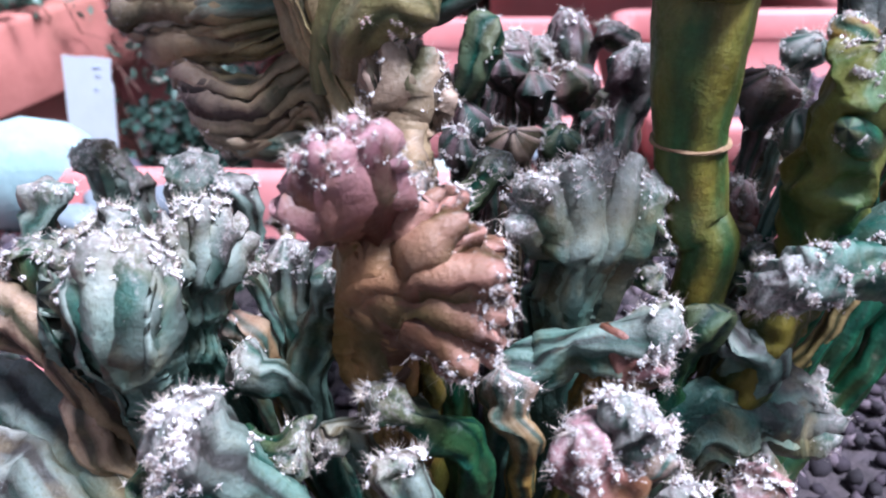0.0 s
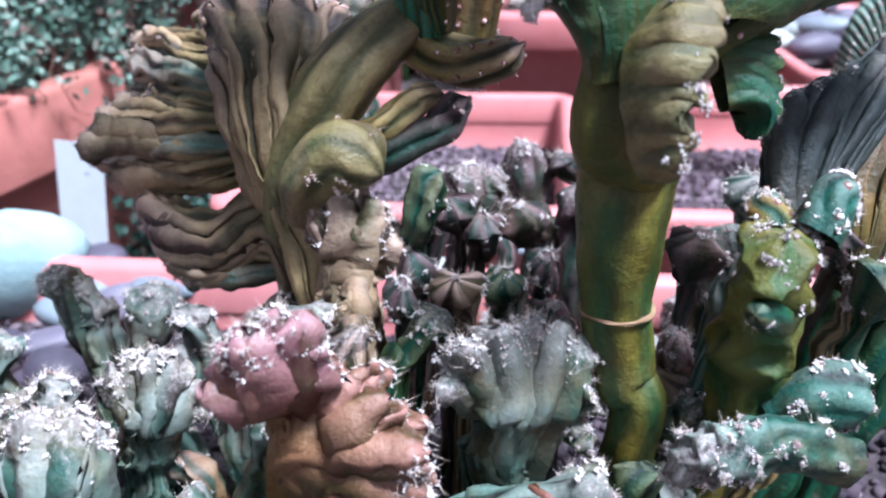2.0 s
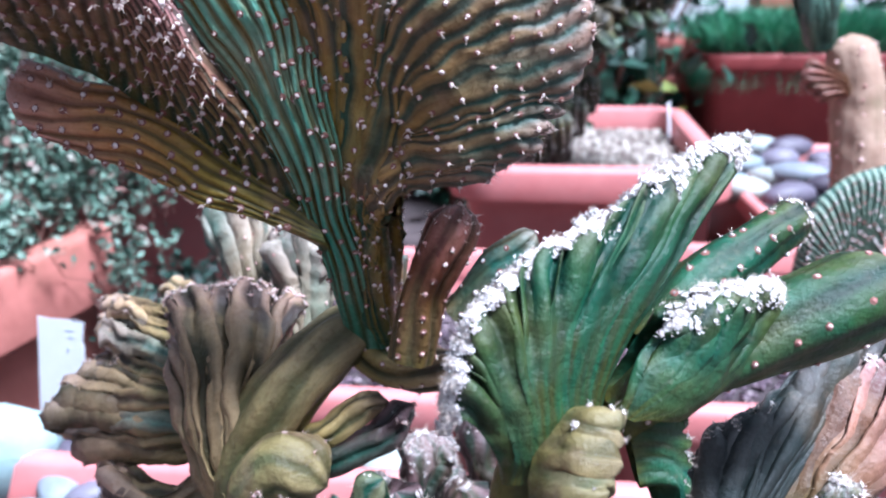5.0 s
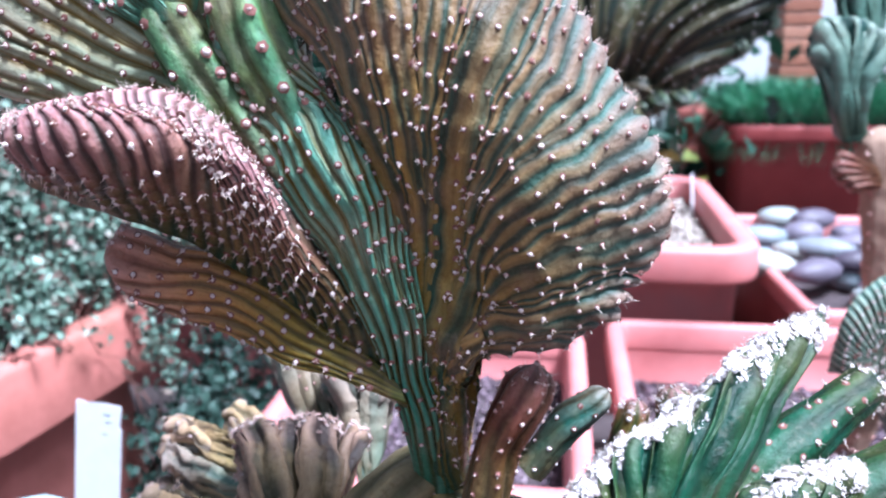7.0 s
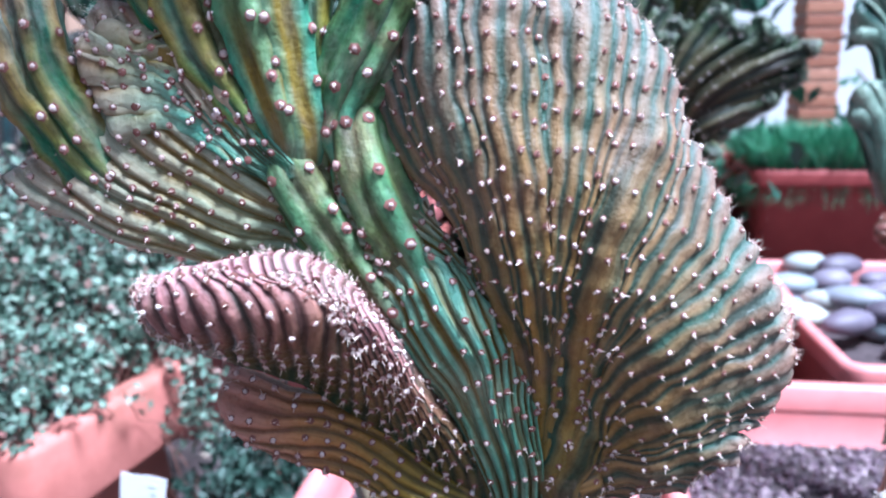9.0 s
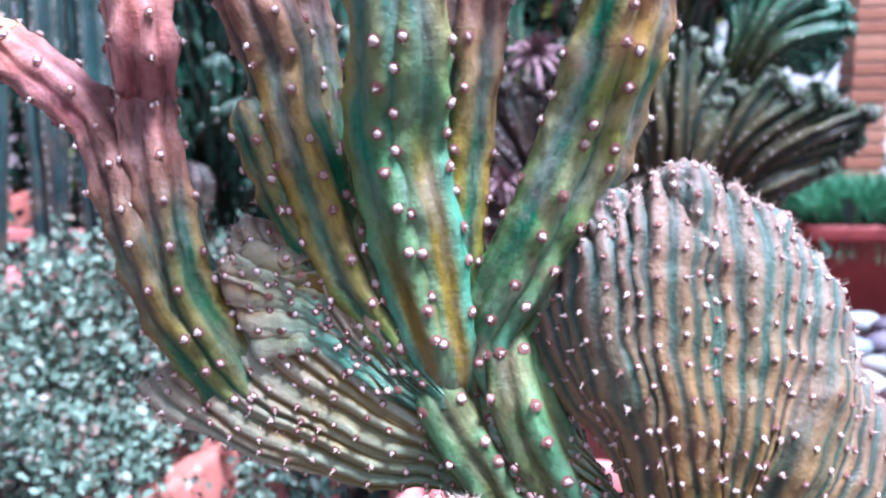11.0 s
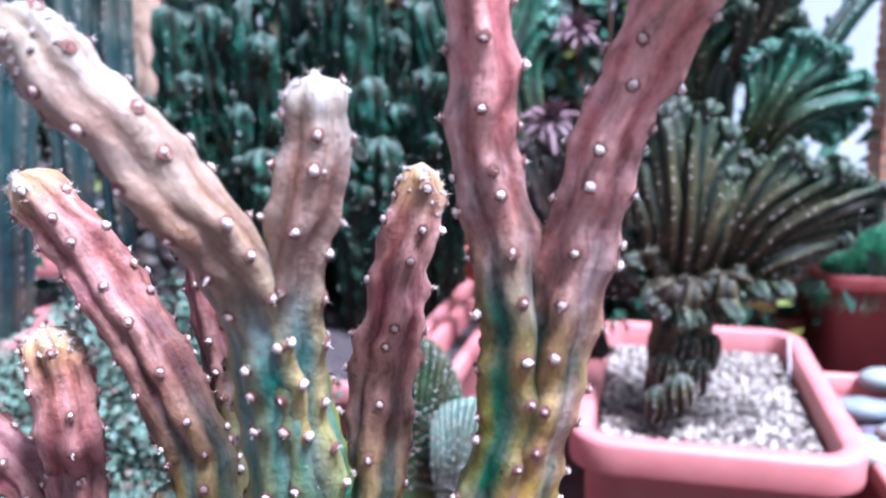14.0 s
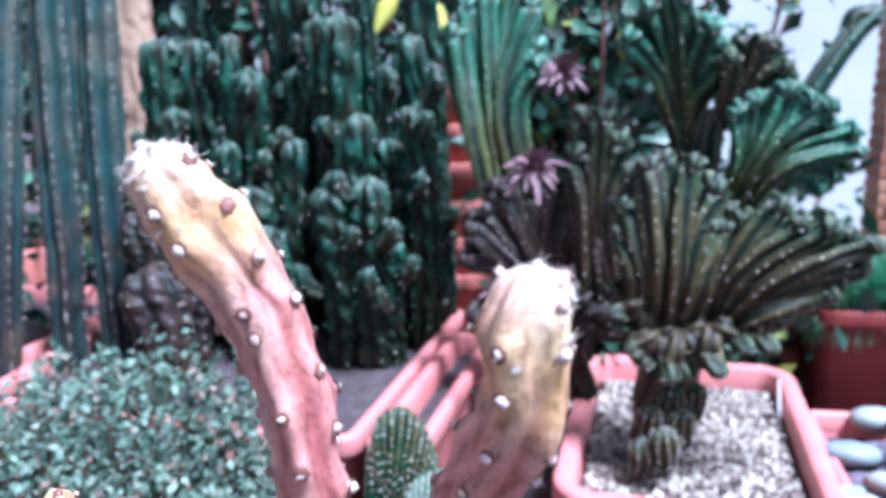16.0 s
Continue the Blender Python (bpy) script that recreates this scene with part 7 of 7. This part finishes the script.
# shade foliage behind the cacti
def hedge(x0, x1, y, top, count, seed, leaf, label, name="leafy_shrub", material=None):
    r = np.random.default_rng(seed)
    ob = thing(name, label, "shrub")
    starts = np.column_stack([r.uniform(x0, x1, 60), y + r.normal(size=60) * 0.12, np.zeros(60)])
    ends = starts + np.column_stack([r.normal(size=60) * 0.25, r.normal(size=60) * 0.15, top * r.uniform(0.5, 1, 60)])
    twigs("branchwork", starts, ends, 0.012, TWIG, ob)
    k = r.integers(0, 60, count)
    w = r.uniform(0.05, 1.02, (count, 1))
    pos = starts[k] + (ends[k] - starts[k]) * w + r.normal(size=(count, 3)) * np.array([0.14, 0.1, 0.12])
    pos[:, 2] = np.maximum(pos[:, 2], 0.02)
    nrm = unit(r.normal(size=(count, 3)) + np.array([0, -0.5, 0.6]))
    scatter("foliage", pos, nrm, leaf * r.uniform(0.5, 1.3, count), material or DARK_LEAF, ob, flat=1.0, lump=0.08, template=FAR_LEAF, seed=seed)


DARK_LEAF = per_piece("dark_leaf", [(0, (0.008, 0.025, 0.018)), (0.6, (0.02, 0.07, 0.045)), (0.93, (0.05, 0.13, 0.08)), (1, (0.30, 0.30, 0.05))], rough=0.45, relief=0.0, scale=60)
hedge(-2.9, -0.9, 3.6, 2.4, 5000, 401, 0.06, "dark leafy shrub behind the columns")
hedge(-1.1, 0.2, 3.4, 2.3, 5000, 402, 0.05, "dark leafy shrub in the shade behind the cacti")
hedge(-0.1, 0.42, 3.3, 2.1, 4000, 403, 0.05, "dark leafy shrub behind the large crested cactus")
hedge(-3.6, -1.9, 2.6, 1.0, 4000, 404, 0.04, "low leafy shrub at the edge of the planters")
hedge(0.42, 0.6, 3.1, 1.05, 1800, 407, 0.045, "dark leafy shrub below the crested cactus")
hedge(2.0, 3.4, 3.4, 0.9, 4000, 405, 0.05, "leafy shrub beyond the red planter")

# dark lobed cactus and a bare trunk among the columns
lump = thing("dark_lobed_cactus", "dark purplish lobed cactus stacked in round knobs", "cactus")
for k, path in enumerate(([(-1.01, 2.243, 0.599, 0.081), (-1.028, 2.26, 0.691, 0.097), (-1.037, 2.272, 0.752, 0.078), (-1.045, 2.277, 0.783, 0.047)], [(-1.076, 2.32, 0.757, 0.048), (-1.082, 2.335, 0.835, 0.073), (-1.074, 2.349, 0.898, 0.064), (-1.072, 2.354, 0.921, 0.038)], [(-1.094, 2.397, 0.891, 0.033), (-1.109, 2.411, 0.971, 0.055), (-1.105, 2.42, 1.01, 0.036)], [(-0.969, 2.303, 0.616, 0.07), (-0.94, 2.329, 0.726, 0.073), (-0.95, 2.344, 0.804, 0.048)])):
    stem("lobe", lump, path, 7, DARK_KNOB, depth=0.2, step=0.03, bud=0.003, seed=430 + k, warts=0.05, foot=(path[0][0], path[0][1], 0.4) if k in (0, 3) else None)
bare = thing("tree_trunk", "pinkish brown bare trunk with rough bark", "tree trunk")
stem("trunk", bare, [(-1.432, 3.056, 0.788, 0.072), (-1.447, 3.123, 1.118, 0.08), (-1.492, 3.177, 1.407, 0.076), (-1.554, 3.264, 1.861, 0.072)], 6, TRUNK, depth=0.12, step=0, seed=440, foot=(-1.2, 3.2, 0.0), gnarl=0.006)
bare = thing("tree_trunk", "pinkish brown bare trunk with rough bark", "tree trunk")
stem("trunk", bare, [(-0.25, 3.417, 0.89, 0.049), (-0.25, 3.471, 1.154, 0.054), (-0.229, 3.528, 1.418, 0.049), (-0.24, 3.626, 1.901, 0.045)], 6, TRUNK, depth=0.12, step=0, seed=441, foot=(0.0, 3.3, 0.0), gnarl=0.006)


def lance_leaf(name, base, way, length, width, material, parent, curl=0.25, droop=(0, 0, -1)):
    """One thick pointed leaf from base along way."""
    n, way = 9, unit(np.array(way, float))
    side = unit(np.cross(way, np.array([0.1, -1.0, 0.3])))
    nrm = np.cross(side, way)
    s = np.linspace(0, 1, n)[:, None]
    mid = np.array(base) + way * length * s + np.array(droop) * curl * length * s ** 2
    w = width * np.sin(np.pi * np.clip(s * 0.86 + 0.1, 0, 1)) ** 0.8
    th = 0.07 * width
    v = np.concatenate([mid - side * w + nrm * w * 0.3, mid - nrm * th, mid + side * w + nrm * w * 0.3, mid + nrm * th], 1).reshape(-1, 3)
    return part(name, make_mesh(name, v, grid_faces(n, 4, True), material), parent)


def rosette(at, size, count, seed, label):
    r = np.random.default_rng(seed)
    ob = thing("rosette_plant", label, "succulent", "pink rosettes")
    for k in range(count):
        a, tilt = k * 2.4, 0.25 + 0.9 * k / count
        d = np.array([math.cos(a) * tilt, -0.55, math.sin(a) * tilt + 0.25]) + r.normal(size=3) * 0.08
        lance_leaf("leaf", at, d, size * r.uniform(0.7, 1.1), size * 0.10, ROSE, ob)


for k, p in enumerate([(0.005, 2.096, 1.073), (0.069, 2.25, 1.283)]):
    rosette(np.array(p), 0.085 - 0.01 * (k % 2), 26, 450 + k, "dusty pink spiky rosette among the crested folds")
for k, p in enumerate([(-0.068, 2.06, 0.779)]):
    rosette(np.array(p), 0.06, 24, 460 + k, "dusty pink spiky rosette among the crested folds")

vine = thing("broad_leaved_plant", "broad yellow-green leaves on a thin branch behind the cacti", "plant")
stem("branch", vine, [(-0.235, 3.041, 0.949, 0.016), (-0.292, 3.047, 1.24, 0.014), (-0.176, 3.056, 1.444, 0.011), (-0.028, 3.116, 1.628, 0.01)], 5, BARK_GREEN, depth=0.1, step=0, seed=470, foot=(0.0, 3.0, 0.0))
for k, (x, y, z) in enumerate([(-0.47, 2.975, 1.482), (-0.301, 2.964, 1.334), (-0.059, 2.966, 1.438), (-0.137, 3.041, 1.587), (0.012, 3.04, 1.494), (-0.21, 2.994, 1.184), (-0.365, 3.037, 1.465)]):
    r = np.random.default_rng(480 + k)
    lance_leaf("leaf", (x, y, z + 0.05), (r.normal() * 0.5, -0.3, -0.8), 0.12, 0.034, BROAD_LEAF if k % 3 else YELLOW_LEAF, vine)

# ---- stones, tag, pillar and other small things ----
TAG = plain("white_plastic", (0.60, 0.62, 0.66), (0.68, 0.70, 0.73), 20, rough=0.4, relief=0.05)
INK = plain("faded_blue_ink", (0.45, 0.50, 0.66), (0.55, 0.6, 0.74), 50, rough=0.6, relief=0)
BRICK = per_piece("brick_red", [(0, (0.30, 0.12, 0.075)), (0.5, (0.40, 0.18, 0.11)), (1, (0.48, 0.25, 0.17))], rough=0.85, by_object=True, scale=40)
MORTAR = plain("mortar", (0.35, 0.28, 0.24), (0.45, 0.38, 0.33), 30, rough=0.95)
TEAL_STONE = plain("pale_teal_stone", (0.24, 0.36, 0.37), (0.38, 0.49, 0.49), 16, rough=0.75, relief=0.4, dist=0.006, stain=(0.24, 0.35, 0.36))

# plant tag stuck in behind the trough
(tx0, ty0, tz0), (tx1, ty1, tz1), (tx2, ty2, tz2) = [(-0.506, 1.084, 0.366), (-0.43, 1.067, 0.369), (-0.413, 1.032, 0.273)]
tag = thing("plant_tag", "white plastic plant tag stuck upright, its writing faded", "plant tag")
bm = bmesh.new()
wide, tall = 0.071, tz0 - 0.004
outline = [(0, 0), (0.02, -0.001), (0.045, 0.001), (wide, 0), (wide - 0.002, -0.03), (wide + 0.001, -0.034), (wide, -tall), (0.004, -tall)]
front = [bm.verts.new((x, 0, z)) for x, z in outline]
back_v = [bm.verts.new((x, 0.0015, z)) for x, z in outline]
bm.faces.new(front)
bm.faces.new(back_v[::-1])
for k in range(len(outline)):
    q = (k + 1) % len(outline)
    bm.faces.new((front[q], front[k], back_v[k], back_v[q]))
plate = part("plate", from_bm("plate", bm, TAG), tag)
for k, (x, z, w) in enumerate(((0.05, -0.012, 0.012), (0.052, -0.022, 0.008), (0.048, -0.040, 0.006))):
    bm = bmesh.new()
    bmesh.ops.create_cube(bm, size=1, matrix=Matrix.Translation((x, -0.0006, z)) @ Matrix.Diagonal((w, 0.0008, 0.0022, 1)))
    part("ink_bar", from_bm("ink_bar", bm, INK), tag, "faded blue ink line")
tag.matrix_world = Matrix.Translation((tx0, ty0, tz0)) @ Euler((radians(-8), radians(3), math.atan2(ty1 - ty0, tx1 - tx0))).to_matrix().to_4x4()

# narrow plant label standing in the white gravel
bm = bmesh.new()
bmesh.ops.create_cube(bm, size=1, matrix=Matrix.Diagonal((0.022, 0.003, 0.13, 1)))
bmesh.ops.bevel(bm, geom=bm.edges[:], offset=0.001, segments=1, affect="EDGES")
slip = tagged(new("plant_label", from_bm("plant_label", bm, TAG)), "narrow pale plastic plant label standing in gravel", "plant label")
slip.matrix_world = Matrix.Translation((0.668, 2.36, 0.40)) @ Euler((radians(-6), radians(4), radians(60))).to_matrix().to_4x4()

# stones in the trough
sx, sy, sz = [(-0.464, 0.857, 0.32)][0]
pebble((sx, sy, 0.29), (0.072, 0.05, 0.068), "large pale teal weathered stone among pebbles", seed=4, turn=20, material=TEAL_STONE, name="stone", group="")
for k, (px, py, pz) in enumerate([(-0.39, 0.897, 0.27), (-0.325, 0.818, 0.27), (-0.331, 0.773, 0.27), (-0.293, 0.818, 0.27), (-0.385, 0.773, 0.27), (-0.372, 0.712, 0.27), (-0.338, 0.658, 0.27), (-0.374, 0.831, 0.27), (-0.266, 0.829, 0.27), (0.45, 0.741, 0.27), (0.493, 0.761, 0.27), (0.11, 0.945, 0.27), (0.15, 0.915, 0.27), (-0.01, 0.863, 0.27)]):
    pebble((px, py, pz), (0.034 + 0.01 * math.sin(3 * k), 0.026 + 0.006 * math.cos(2 * k)), "smooth grey-blue river pebble", turn=40 * k, seed=10 + k)
for k, (px, py, pz) in enumerate([(-0.372, 0.699, 0.24), (-0.328, 0.726, 0.24), (-0.443, 0.756, 0.24), (-0.277, 0.698, 0.24), (-0.21, 0.715, 0.24)]):
    pebble((px, py, pz), (0.03, 0.024), "smooth grey-blue river pebble", turn=55 * k, seed=40 + k)

# added pink stone, standing in for a bit of pot rim
pebble((-0.30, 0.50, 0.255), (0.05, 0.035, 0.03), "smooth dusty pink lump in the gravel standing in for a pot rim", turn=30, seed=55, material=TERRACOTTA, name="stone", group="")
# pebbles heaped in the planter at the side
for k, (px, py, pz) in enumerate([(0.969, 2.503, 0.22), (1.044, 2.44, 0.22), (1.09, 2.323, 0.22), (1.064, 2.167, 0.22), (0.869, 2.118, 0.22), (0.931, 2.096, 0.22), (0.764, 1.986, 0.22), (0.966, 1.987, 0.22), (0.855, 1.946, 0.22), (0.724, 2.028, 0.22), (1.188, 2.269, 0.22), (1.034, 1.988, 0.22), (0.82, 2.268, 0.22), (0.943, 2.268, 0.22), (0.991, 2.167, 0.22)]):
    pebble((px, py, pz + 0.085 + 0.012 * (k % 2)), (0.07 + 0.012 * math.sin(2.7 * k), 0.038 + 0.006 * math.cos(k)), "smooth dark and pale river pebble heaped in a planter", turn=25 * math.sin(k), seed=60 + k, flat=0.75)
for k in range(26):
    a, b = rng.uniform(0.82, 1.45), rng.uniform(1.75, 2.4)
    pebble((a, b, 0.275), (rng.uniform(0.045, 0.075), rng.uniform(0.035, 0.05)), "smooth dark and pale river pebble heaped in a planter", turn=rng.uniform(0, 180), seed=90 + k, flat=0.7)

# brick pillar beside the wall
pillar = thing("brick_pillar", "slim pillar of small red bricks by the wall", "pillar")
bx, by, bz = [(1.332, 3.483, 1.11)][0]
bm = bmesh.new()
bmesh.ops.create_cube(bm, size=1, matrix=Matrix.Translation((bx, by, 1.5)) @ Matrix.Diagonal((0.13, 0.13, 3.0, 1)))
part("core", from_bm("core", bm, MORTAR), pillar)
bm = bmesh.new()
bmesh.ops.create_cube(bm, size=1, matrix=Matrix.Diagonal((0.145, 0.145, 0.042, 1)))
bmesh.ops.bevel(bm, geom=bm.edges[:], offset=0.004, segments=1, affect="EDGES")
brick = from_bm("brick", bm, BRICK)
for k in range(58):
    ob = part("brick", brick, pillar)
    ob.location = (bx + 0.002 * math.sin(k * 5.1), by, 0.025 + k * 0.051)

# stacked clay pots far behind
def clay_pot(at, radius, height, turn=0.0):
    ob = thing("clay_pot", "round orange clay pot stacked with others", "pot", "stacked clay pots", at)
    prof = [(0.7, 0), (0.72, 0.01), (0.93, 0.72), (1.0, 0.73), (1.02, 0.76), (1.02, 0.98), (1.0, 1.0), (0.93, 1.0), (0.9, 0.95), (0.66, 0.05), (0.0, 0.05)]
    n = 32
    v = np.array([(radius * r * math.cos(2 * math.pi * k / n), radius * r * math.sin(2 * math.pi * k / n), height * z) for r, z in prof for k in range(n)])
    part("body", make_mesh("body", v, grid_faces(len(prof), n, True), ORANGE), ob)
    return ob


ORANGE = plain("orange_clay", (0.52, 0.15, 0.12), (0.64, 0.24, 0.20), 12, rough=0.7, relief=0.2)
qx, qy, qz = [(-0.25, 3.077, 0.658)][0]
for k in range(9):
    clay_pot((qx + 0.01 * math.sin(k * 2), qy, 0.0 + k * 0.13), 0.13, 0.2)
for k in range(4):
    clay_pot((0.83 + 0.008 * math.sin(k * 3), 3.15, 0.0 + k * 0.13), 0.14, 0.2)
clay_pot((qx - 0.28, qy + 0.3, 0.0), 0.14, 0.22)
clay_pot((qx - 1.9, qy + 0.2, 0.0), 0.16, 0.6)
# slanting branch cactus before the pale wall
arm = thing("branching_cactus", "thin green branching cactus leaning before a pale wall", "cactus")
stem("branch", arm, [(0.697, 2.908, 0.747, 0.044), (0.855, 3.016, 1.139, 0.044), (0.998, 3.086, 1.37, 0.04), (1.105, 3.124, 1.476, 0.037)], 5, DARK_CACTUS, depth=0.3, step=0.04, bud=0.004, seed=420, foot=(0.9, 2.6, 0.0))
stem("branch", arm, [(0.998, 3.086, 1.37, 0.037), (1.033, 3.107, 1.441, 0.037), (1.106, 3.112, 1.423, 0.033)], 5, DARK_CACTUS, depth=0.3, step=0.04, bud=0.004, seed=421)
